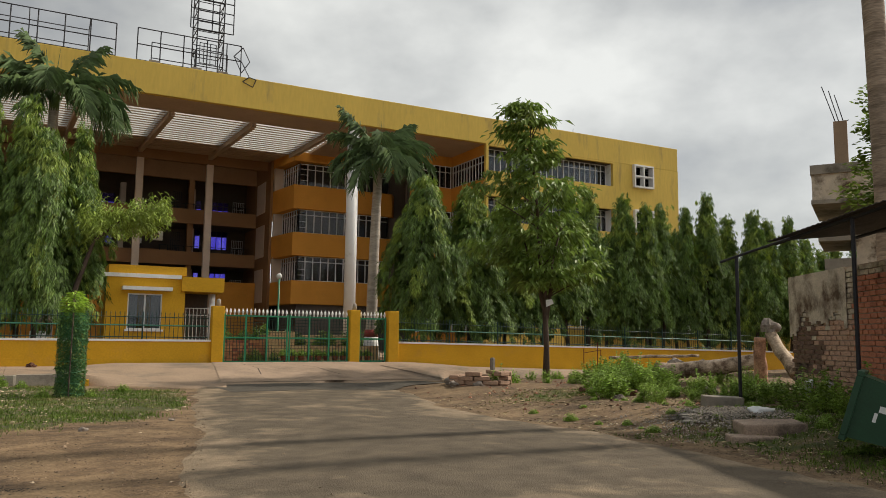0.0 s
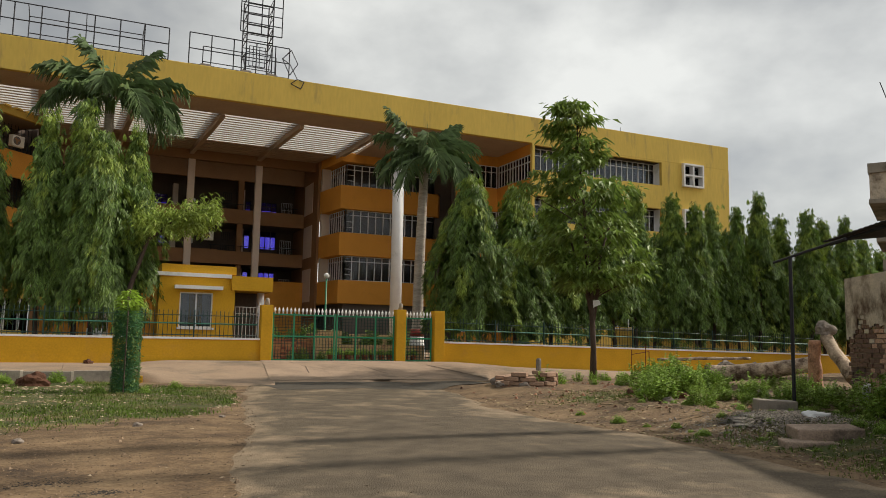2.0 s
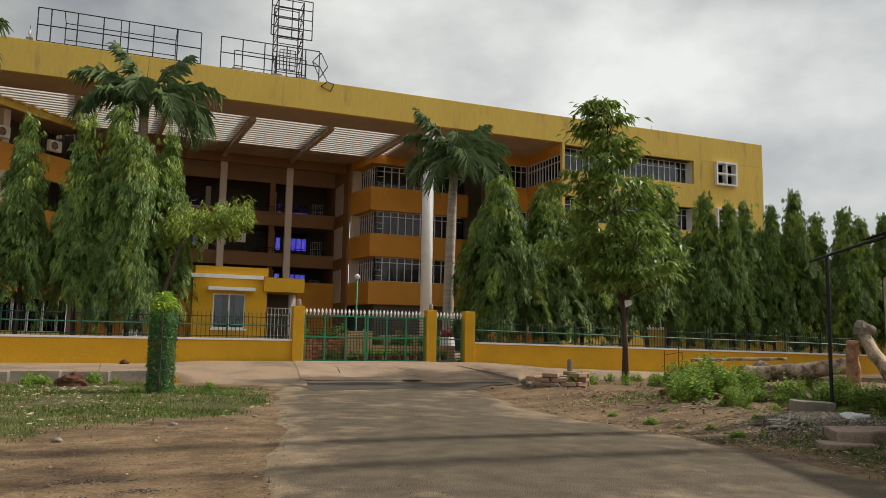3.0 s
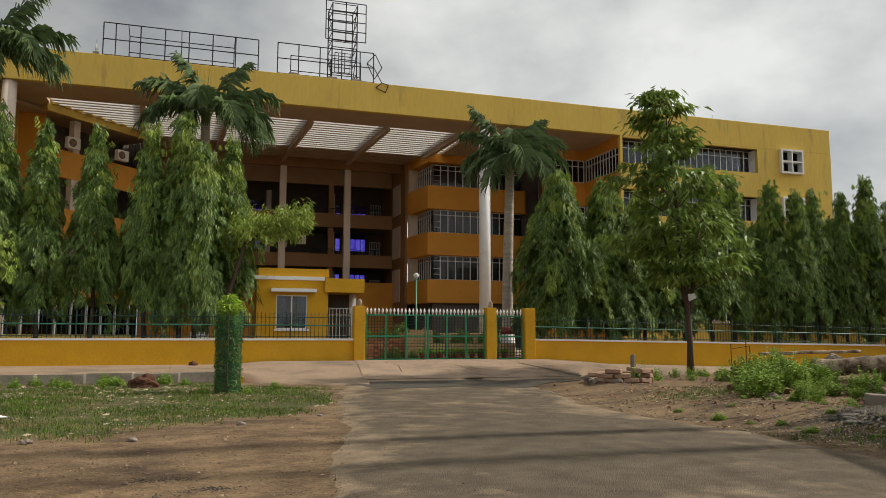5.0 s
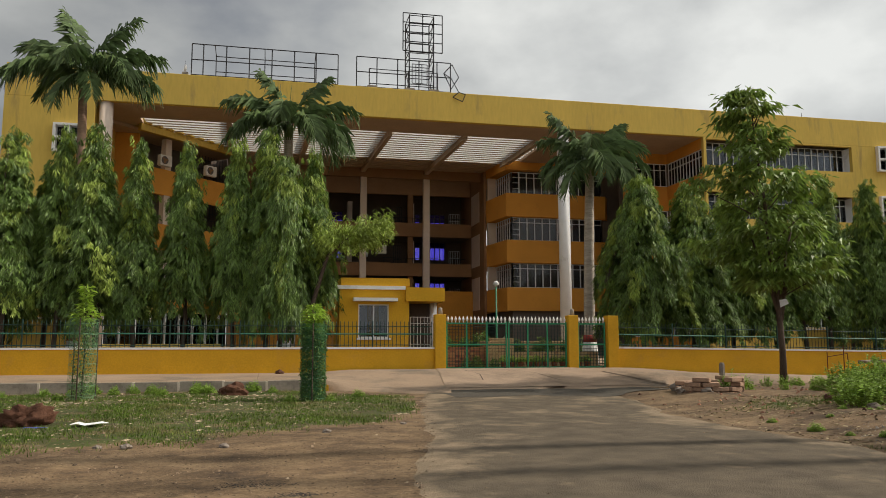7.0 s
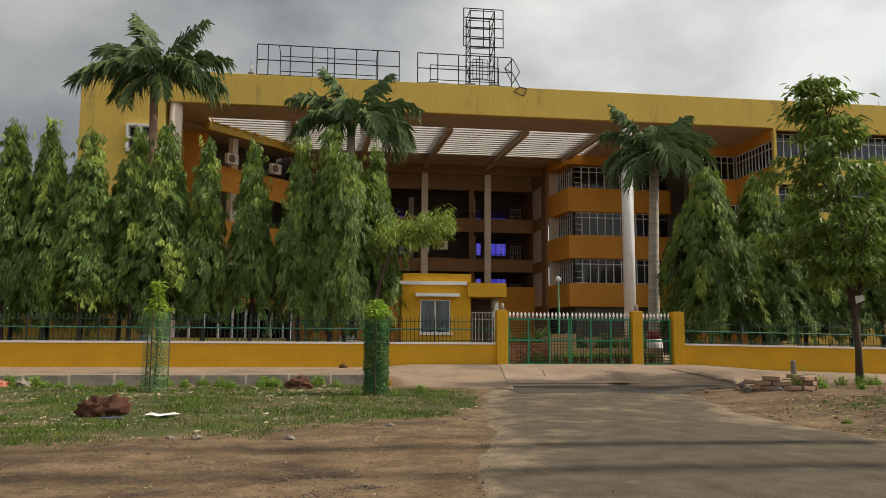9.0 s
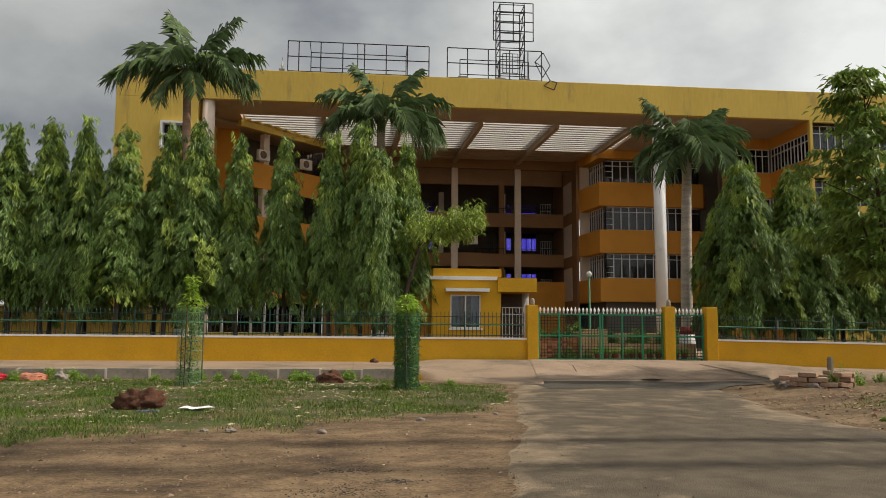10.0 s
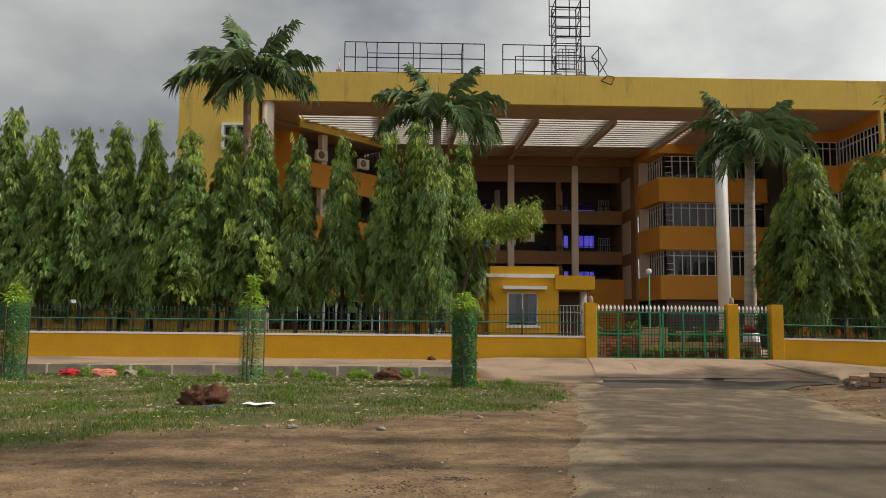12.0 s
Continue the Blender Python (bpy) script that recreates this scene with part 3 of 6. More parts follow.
palm_tree(15.2, 36, 10.75, 0.29, 0.25, [(165, 3.2, 60, 22), (150, 3.0, 50, 60), (25, 3.4, 58, 36), (4, 3.5, 48, 80), (-18, 3.2, 26, 86), (-168, 3.2, 4, 82), (-140, 3.4, -8, 72), (-96, 3.3, 24, 128),
                                       (-70, 3.4, 8, 96), (-110, 2.8, 62, 120), (-40, 3.1, 12, 92), (172, 3.0, 24, 98), (90, 3.0, 56, 62), (20, 3.2, 22, 88)], 9)


# ---- boundary wall, fence and gate ----
def boundary(name, x0, x1, drop_top, drop_base, label):
    """A low yellow wall with a plinth line and a white coping, following the fall of the ground."""
    s, cap, plinth = Shape(), Shape(), Shape()
    n = max(int((x1 - x0) / 3), 1)
    for i in range(n):
        a, b = x0 + (x1 - x0) * i / n, x0 + (x1 - x0) * (i + 1) / n
        top = lambda x: 1.30 - drop_top * max(x - 14, 0)
        low = lambda x: 0.36 - drop_base * max(x - 14, 0)
        for sh, ya, yb, za, zb in ((s, 30.0, 30.24, lambda x: low(x) - 0.4, top), (plinth, 29.975, 30.0, lambda x: low(x) - 0.4, lambda x: low(x) + 0.33),
                                   (cap, 29.96, 30.28, top, lambda x: top(x) + 0.075)):
            k = len(sh.v)
            sh.v += [(a, ya, za(a)), (b, ya, za(b)), (b, yb, za(b)), (a, yb, za(a)), (a, ya, zb(a)), (b, ya, zb(b)), (b, yb, zb(b)), (a, yb, zb(a))]
            sh.f += [tuple(k + q for q in f) for f in ((0, 1, 5, 4), (1, 2, 6, 5), (2, 3, 7, 6), (3, 0, 4, 7), (4, 5, 6, 7), (3, 2, 1, 0))]
    w = tagged(part(name, s, WALL_YELLOW), label, "wall", kind="structure")
    part("coping", cap, WHITE, w, "white painted coping")
    part("plinth", plinth, WALL_YELLOW, w)
    return w


boundary("wall_west", -42, 6.2, 0, 0, "low mustard yellow boundary wall with white coping")
boundary("wall_east", 13.85, 40, 0.0145, 0.030, "low mustard yellow boundary wall with white coping on falling ground")


RAIL_GREEN = mat("faded_green_rail_paint", (0.03, 0.13, 0.085), 0.55, vary=0.25, scale=3, grain=40, bump=0.05)


def fence_run(x0, x1, drop, label):
    f = thing("fence", label, "fence", (0, 0, 0), kind="structure")
    picket = Shape().bar((0, 0, 0), (0, 0, 0.92), 0.011, 4)
    picket.tube([(0, 0, 0.92), (0, 0, 1.0)], [0.02, 0.002], 4)
    me = picket.mesh("picket", FENCE_GREEN)
    post = Shape().box(-0.025, 0.025, -0.025, 0.025, 0, 1.0).mesh("post", FENCE_GREEN)
    z = lambda x: 1.375 - drop * max(x - 14, 0)
    n = int((x1 - x0) / 0.155)
    for i in range(n + 1):
        x = x0 + (x1 - x0) * i / n
        ob = part("post" if i % 16 == 0 else "picket", post if i % 16 == 0 else me, None, f)
        ob.location = (x, 30.12, z(x))
    for k, (h, rad) in enumerate(((0.08, 0.016), (0.50, 0.026), (0.80, 0.014))):
        rail = Shape()
        rail.bar((x0, 30.12, z(x0) + h), (min(14, x1), 30.12, z(14) + h) if x1 <= 14 else (x1, 30.12, z(x1) + h), rad, 4)
        part("rail", rail, RAIL_GREEN if k == 1 else FENCE_GREEN, f)
    return f


fence_run(-26, 6.1, 0, "dark green steel picket fence on the boundary wall")
fence_run(13.95, 36.0, 0.0145, "dark green steel picket fence on the boundary wall")


def pillar(x0, x1, cap_post):
    p = thing("gate_pillar", "square mustard yellow gate pillar", "pillar", ((x0 + x1) / 2, 30.05, 0.3), "gate pillars")
    w = (x1 - x0) / 2
    part("shaft", Shape().box(-w, w, -w, w, 0, 2.34), WALL_YELLOW, p, bevel=0.015)
    if cap_post:
        part("lamp_base", Shape().tube([(0.03, 0, 2.34), (0.03, 0, 2.58), (0.03, 0, 2.62)], [0.10, 0.075, 0.03], 10), KERB, p, "grey broken lamp base", True)


pillar(6.19, 6.62, True)
pillar(11.70, 12.12, True)
pillar(13.40, 13.86, False)


def gate_leaf(name, x0, x1, label, posts):
    """A gate leaf of green square tube, wire mesh infill and white spear heads."""
    g = thing(name, label, "gate", (x0, 30.05, 0.50), "green steel gates")
    w = x1 - x0
    for k in range(posts + 1):
        x = w * k / posts
        x = min(max(x, 0.03), w - 0.03)
        part("stile", Shape().box(x - 0.03, x + 0.03, -0.025, 0.025, 0, 1.88), GREEN_PAINT, g)
    for z in (0.06, 0.97, 1.80):
        part("gate_rail", Shape().box(0.06, w - 0.06, -0.022, 0.022, z - 0.03, z + 0.03), GREEN_PAINT, g)
    wires = Shape()
    nx, nz = int(w / 0.125), 14
    for i in range(1, nx):
        x = w * i / nx
        wires.box(x - 0.008, x + 0.008, -0.006, 0.006, 0.09, 1.78)
    for j in range(1, nz):
        z = 0.06 + 1.74 * j / nz
        wires.box(0.06, w - 0.06, 0.007, 0.015, z - 0.007, z + 0.007)
    part("wire_mesh", wires, FENCE_GREEN, g, "green welded wire mesh")
    spear = Shape().tube([(0, 0, 0), (0, 0, 0.07), (0, 0, 0.09), (0, 0, 0.15), (0, 0, 0.26)], [0.022, 0.022, 0.045, 0.05, 0.004], 6).mesh("spear_head", WHITE)
    n = int(round(w / 0.155))
    for i in range(n):
        ob = part("spear_head", spear, None, g)
        ob.location = (w * (i + 0.5) / n, 0, 1.83)
    part("wheel", Shape().tube([(w - 0.12, -0.03, 0.03), (w - 0.12, 0.03, 0.03)], [0.05, 0.05], 10), DARK_STEEL, g)
    return g


gate_leaf("gate", 6.66, 9.16, "tall green steel mesh gate leaf with white spear heads, closed", 3)
gate_leaf("gate", 9.20, 11.68, "tall green steel mesh gate leaf with white spear heads, closed", 3)
gate_leaf("side_gate", 12.16, 13.36, "narrow green steel wicket gate with white spear heads, closed", 1)


# ---- windows ----
def sash(parent, x0, x1, z0, z1, y, cols, rows, bars=True, glass=GLASS, frame=FRAME_GREY, name="window", split=0.72):
    """A window in an opening: outer frame, mullions, panes and an optional steel grille."""
    w = new(name)
    w.parent = parent
    f = Shape()
    t = 0.05
    f.box(x0, x1, y - 0.03, y + 0.03, z0, z0 + t).box(x0, x1, y - 0.03, y + 0.03, z1 - t, z1)
    f.box(x0, x0 + t, y - 0.03, y + 0.03, z0 + t, z1 - t).box(x1 - t, x1, y - 0.03, y + 0.03, z0 + t, z1 - t)
    part("window_frame", f, frame, w)
    for i in range(1, cols):
        x = x0 + (x1 - x0) * i / cols
        part("mullion", Shape().box(x - 0.03, x + 0.03, y - 0.025, y + 0.025, z0 + t, z1 - t), frame, w)
    if rows > 1:
        z = z0 + (z1 - z0) * split
        part("transom", Shape().box(x0 + t, x1 - t, y - 0.02, y + 0.02, z - 0.025, z + 0.025), frame, w)
    part("pane", Shape().box(x0 + t, x1 - t, y + 0.028, y + 0.034, z0 + t, z1 - t), glass, w)
    return w


ROOFLIGHT = mat("translucent_roof_sheet", (0.70, 0.69, 0.66), 0.6, vary=0.06, scale=1.5, grain=10, bump=0, transmit=0.85)


# ---- main building ----
SOF, TOP = 15.85, 17.8
GND = 0.5
LEVELS = [(13.34, 15.10), (9.60, 11.46), (5.86, 7.79), (2.0, 4.04)]
hall = thing("institute_building", "four-storey yellow and orange institute building with a deep roofed forecourt", "building")


def main_building():
    b = hall
    # roof beam right across the front
    part("roof_beam", Shape().box(-15.5, 48.1, 48.0, 48.35, SOF, TOP), YELLOW, b, "mustard yellow roof fascia", bevel=0.03)
    part("beam_soffit", Shape().box(-10.6, 29.1, 48.36, 51.35, SOF, SOF + 0.25), SOFFIT, b, "brown painted underside of the roof beam")
    part("roof_slab", Shape().box(-15.5, 48.1, 63.5, 95, 16.6, TOP - 0.3).box(29.1, 48.1, 48.36, 63.5, 16.6, TOP - 0.3)
         .box(-15.5, -10.6, 48.36, 63.5, 16.6, TOP - 0.3), KERB, b, "grey flat roof")
    # west wing
    win = [(-12.75, -11.05, z - 0.15, z + 1.55) for z in (12.75, 9.0, 5.3, 1.6)]
    part("west_wing_wall", holed(Shape(), -15.5, -10.6, 0.2, SOF, 48.0, 48.3, win).box(-15.5, -15.2, 48.3, 95, 0.2, SOF)
         .box(-10.9, -10.6, 48.3, 54.6, 0.2, SOF), YELLOW, b, "mustard yellow wing wall")
    for h in win:
        box_window(b, h, 48.0)
    # east wing
    win = [(43.08, 45.18, z, z + 1.9) for z in (13.99, 10.25, 6.5, 2.76)]
    strips = [(29.3, 41.06, z0, z1) for z0, z1 in ((13.87, 15.73), (10.15, 12.0), (6.4, 8.26), (2.6, 4.5))]
    part("east_wing_wall", holed(Shape(), 29.1, 48.1, 0.0, SOF, 48.0, 48.3, win + strips).box(47.8, 48.1, 48.3, 95, 0.0, SOF), YELLOW, b, "mustard yellow wing wall")
    for h in win:
        box_window(b, h, 48.0)
    for h in strips:
        reveal = Shape().box(h[0], h[1], 48.3, 49.0, h[2] - 0.1, h[2]).box(h[1], h[1] + 0.15, 48.3, 49.0, h[2], h[3])
        part("reveal", reveal, WHITE, b, "pale window reveal")
        sash(b, h[0], h[1], h[2], h[3], 48.95, 22, 2)
        part("blind", Shape().box(h[0] + 0.1, h[1] - 0.1, 49.2, 49.22, h[2] + 0.1, h[3]), FRAME_GREY, b, "pale blinds behind the glass")
    # return wall and set-back strip between the wing and the bay
    for z0, z1 in LEVELS:
        part("return_parapet", Shape().box(29.1, 29.4, 48.3, 53.3, z0 - 1.85, z0), ORANGE, b, "orange parapet band")
        part("set_back_parapet", Shape().box(25.6, 29.1, 53.3, 53.6, z0 - 1.85, z0), ORANGE, b, "orange parapet band")
        side = new("window")
        side.parent = b
        for i in range(12):
            y = 48.45 + 4.8 * i / 11
            part("mullion", Shape().box(29.2, 29.26, y - 0.03, y + 0.03, z0, z1), FRAME_GREY, side)
        for z in (z0, z1 - 0.55, z1 - 0.05):
            part("transom", Shape().box(29.19, 29.27, 48.36, 53.3, z, z + 0.05), FRAME_GREY, side)
        part("pane", Shape().box(29.27, 29.28, 48.36, 53.3, z0, z1), GLASS, side)
        sash(b, 25.6, 29.1, z0, z1, 53.4, 7, 2)
    part("return_head", Shape().box(29.1, 29.4, 48.3, 53.3, 15.10, SOF).box(25.6, 29.1, 53.3, 53.6, 15.10, SOF), ORANGE, b, "orange lintel band")
    part("east_soffit", Shape().box(18.9, 29.1, 51.36, 58.6, SOF, SOF + 0.2), SOFFIT, b, "plain brown soffit")
    # dark sheets stand for the unlit rooms of the east wing
    part("east_shade_sheet", Shape().box(25.8, 29.0, 54.6, 54.8, GND, SOF).box(29.9, 47.7, 51.5, 51.7, GND, SOF), PAINTED_SHADE, b, "dark backing standing for unlit rooms behind the glass")
    # round front columns
    for x0, x1, m in ((18.47, 19.27, WHITE), (-10.47, -9.61, PLASTER)):
        c = (x0 + x1) / 2
        part("front_column", Shape().tube([(c, 48.5, GND), (c, 48.5, SOF)], [0.39, 0.39], 28), m, b, "tall round white column", True)


def box_window(b, h, y):
    """A square four-light window in a thick white box frame that stands proud of the wall."""
    w = new("window")
    w.parent = b
    x0, x1, z0, z1 = h
    s, d = 0.14, 0.28
    part("window_frame", Shape().box(x0, x1, y - d, y + 0.3, z1 - s, z1).box(x0, x1, y - d, y + 0.3, z0, z0 + s)
         .box(x0, x0 + s, y - d, y + 0.3, z0 + s, z1 - s).box(x1 - s, x1, y - d, y + 0.3, z0 + s, z1 - s), WHITE, w, "thick white box frame")
    cx, cz = (x0 + x1) / 2, (z0 + z1) / 2
    part("mullion", Shape().box(cx - 0.06, cx + 0.06, y - d + 0.03, y + 0.2, z0 + s, z1 - s), WHITE, w)
    part("transom", Shape().box(x0 + s, cx - 0.06, y - d + 0.03, y + 0.2, cz - 0.06, cz + 0.06).box(cx + 0.06, x1 - s, y - d + 0.03, y + 0.2, cz - 0.06, cz + 0.06), WHITE, w)
    part("pane", Shape().box(x0 + s, x1 - s, y + 0.24, y + 0.25, z0 + s, z1 - s), GLASS, w)
    # dark sheet stands for the unlit room behind the panes
    part("shade_backing", Shape().box(x0 - 0.1, x1 + 0.1, y + 1.2, y + 1.22, z0 - 0.1, z1 + 0.1), PAINTED_SHADE, w)


def pergola():
    """Roof of translucent white strips on joists between deep cross beams over the forecourt."""
    b = hall
    beams = [-3.6, 1.7, 7.0, 12.3, 17.6]
    for x in beams:
        k = Shape()
        k.v = [(u + x, y, z) for z in (15.58, 16.35) for u, y in ((0.33, 51.36), (0.65, 51.36), (0.14, 63.0), (-0.18, 63.0))]
        k.f = [(3, 2, 1, 0), (4, 5, 6, 7), (0, 1, 5, 4), (1, 2, 6, 5), (2, 3, 7, 6), (3, 0, 4, 7)]
        part("cross_beam", k, SOFFIT, b, "brown cross beam")
    xs = [-8.6] + beams + [18.9]
    joist = Shape().box(0, 1, -0.07, 0.07, 0.115, 0.15).mesh("joist", SOFFIT)
    sheet = Shape().box(0, 1, 0.07, 0.53, 0.0, 0.015).mesh("roof_light_sheet", ROOFLIGHT)
    for a, c in zip(xs, xs[1:]):
        for i in range(19):
            y = 51.5 + i * 0.6
            skew = 0.49 * (1 - (y - 51.4) / 11.6)
            u0, u1 = a + 0.16 + (skew if a > -8 else 0), c - 0.16 + (skew if c < 18 else 0)
            ob = part("joist", joist, None, b)
            ob.location, ob.scale = (u0, y, 15.80), (u1 - u0, 1, 1)
            if i < 13:
                ob = part("roof_light_sheet", sheet, None, b, "translucent white roof sheet")
                ob.location, ob.scale = (u0, y, 15.95), (u1 - u0, 1, 1)
    # opaque slab stands in for rear roof sheets that get less light
    part("rear_dim_slab", Shape().box(-3, 18.9, 59.3, 63.0, 15.95, 16.15), SOFFIT, b, "plain slab standing in for the dimmer rear roof sheets")
    part("rear_beam", Shape().box(-3, 17.2, 63.0, 63.45, 15.2, 16.15), BROWN, b, "brown rear beam")
    for x in (1.5, 7.05, 12.33):
        part("rear_column", Shape().box(x - 0.26, x + 0.26, 63.02, 63.43, GND, 15.2), PLASTER, b, "cream square column")


def bay():
    """Projecting window bay with chamfered sides: orange parapets and ribbon windows at each floor."""
    b = hall
    plan = [(17.22, 62.0), (17.74, 58.0), (26.1, 58.0), (27.8, 60.5), (27.8, 66), (17.22, 66)]
    inner = [(17.98, 61.6), (18.3, 58.4), (25.9, 58.45), (27.5, 60.8), (27.5, 66), (17.98, 66)]
    part("bay_head", Shape().prism(plan, 15.22, SOF + 0.1), ORANGE, b, "orange head band")
    for (z0, z1), low in zip(LEVELS[:3], (11.46, 7.79, 4.04)):
        part("bay_parapet", Shape().prism(plan, low, z0), ORANGE, b, "orange parapet band", bevel=0.03)
        # solid dark block, the room's shade put into its colour
        part("bay_shade_block", Shape().prism([(19.0, 62.6), (19.1, 59.6), (25.3, 59.6), (27.0, 61.7), (27.0, 65), (19.0, 65)], z0 + 0.01, z1 - 0.01), PAINTED_SHADE, b, "dark backing standing for unlit rooms behind the glass")
        for k in range(3):
            p, q = Vector((*inner[k], 0)), Vector((*inner[k + 1], 0))
            n = max(int((q - p).length / (0.42 if k != 1 else 0.62)), 2)
            w = new("window")
            w.parent = b
            for i in range(n + 1):
                c = p.lerp(q, i / n)
                part("mullion", Shape().box(c.x - 0.035, c.x + 0.035, c.y - 0.035, c.y + 0.035, z0, z1), FRAME_GREY, w)
            for z in (z0 + 0.03, z1 - 0.42, z1 - 0.03):
                part("transom", Shape().bar((p.x, p.y, z), (q.x, q.y, z), 0.035, 4), FRAME_GREY, w)
            if k == 1:
                for z in (z0 + 0.45, z0 + 0.9):
                    part("transom", Shape().bar((p.x, p.y, z), (p.x + 0.6, p.y, z), 0.025, 4), FRAME_GREY, w)
            d = Vector((-(q - p).y, (q - p).x, 0)).normalized() * 0.06
            part("pane", Shape().quad((*(p + d).xy, z0), (*(q + d).xy, z0), (*(q + d).xy, z1), (*(p + d).xy, z1)), GLASS, w)
    # wall coloured dark for the shade under the bay
    part("bay_ground_wall", Shape().prism(inner, GND - 0.4, 4.04), PAINTED_SHADE, b, "ground floor wall, shade put into its dark colour")
    for z0, z1 in LEVELS[:3]:
        part("bay_pier", Shape().box(17.26, 17.96, 61.65, 62.0, z0, z1 + 0.12), PLASTER, b, "cream plastered pier")
    part("bay_side", Shape().box(17.0, 17.21, 62.0, 76, GND, SOF), BROWN, b, "brown side wall")
    for z0, z1 in LEVELS[:3]:
        part("side_panel", Shape().box(16.95, 16.995, 63.4, 66.0, z0 - 1.55, z1 - 0.72), PLASTER, b, "pale plastered panel")


def inner_floors():
    """The open floors at the back of the forecourt: slabs with brown parapets, piers and blue-glazed rear windows."""
    b = hall
    FLOORS = ((10.75, 11.94), (7.3, 8.41), (3.8, 4.9))
    for z0, z1 in FLOORS:
        part("gallery_parapet", Shape().box(-3, 16.94, 66.0, 66.25, z0, z1), BROWN, b, "brown gallery parapet")
        # slab takes the dark colour that stands for gallery shade
        part("gallery_slab", Shape().box(-3, 16.94, 66.25, 74.0, z0, z0 + 0.3), PAINTED_SHADE, b, "gallery floor slab")
    part("gallery_head", Shape().box(-3, 16.94, 66.3, 66.6, 14.46, 16.59), BROWN, b, "brown beam over the top gallery")
    holes = [(x0, x1, z0, z1) for x0, x1 in ((4.33, 5.97), (12.59, 13.09), (13.99, 15.44)) for z0, z1 in ((12.2, 13.42), (9.12, 10.88), (5.4, 7.15))]
    # gallery depth shade is put into the rear wall's colour
    part("rear_wall", holed(Shape(), -3, 17.0, GND, 16.6, 70.0, 70.2, holes), PAINTED_SHADE_BROWN, b, "rear wall with gallery shade put into its dark colour")
    for h in holes:
        sash(b, *h, 70.1, 3 if h[1] - h[0] > 1 else 1, 2, glass=BLUE_GLASS, split=0.68, frame=DARK_STEEL)
    for z0, z1 in FLOORS:
        for x in (6.3, 11.93):
            part("inner_pilaster", Shape().box(x, x + 0.42, 69.0, 69.9, z0 + 0.3, z0 + 3.45), PLASTER, b, "pale inner pilaster")
        # barred doors between the piers
        door = Shape()
        for i in range(7):
            door.box(15.72 + 0.16 * i, 15.755 + 0.16 * i, 69.6, 69.64, z0 + 0.3, z0 + 2.7)
        for z in (0.32, 1.2, 2.0, 2.66):
            door.box(15.72, 16.72, 69.58, 69.62, z0 + z, z0 + z + 0.04)
        part("barred_door", door, FRAME_GREY, b, "grey barred door at the back of the gallery")
        screen = Shape()
        for i in range(5):
            screen.box(10.3 + 0.17 * i, 10.34 + 0.17 * i, 68.0, 68.04, z0 + 0.3, z0 + 2.9)
        for z in (0.35, 0.95, 1.6, 2.2, 2.86):
            screen.box(10.3, 11.02, 67.98, 68.02, z0 + z, z0 + z + 0.04)
        part("steel_screen", screen, DARK_STEEL, b, "dark steel screen in the gallery")
        part("notice_board", Shape().box(7.75, 8.25, 69.9, 69.95, z0 + 2.0, z0 + 2.45), FRAME_GREY, b, "small pale notice board")
        part("store_partition", Shape().box(7.6, 10.2, 69.0, 69.15, z0 + 0.3, z0 + 1.5), BROWN, b, "low brown partition")
        rail = Shape()
        for i in range(12):
            rail.bar((9.2 + 0.62 * i, 66.1, z1), (9.2 + 0.62 * i, 66.1, z1 + 0.45), 0.02, 4)
        rail.bar((9.1, 66.1, z1 + 0.45), (16.4, 66.1, z1 + 0.45), 0.025, 4)
        part("gallery_rail", rail, DARK_STEEL, b, "dark steel gallery rail")
    for x in (-0.5, 11.55):
        part("gallery_pier", Shape().box(x - 0.22, x + 0.22, 66.3, 66.8, GND, 14.46), BROWN, b, "brown pier")
    part("ground_floor_wall", Shape().box(-3, 16.94, 65.6, 65.95, GND, 6.0), ORANGE, b, "orange low front wall")


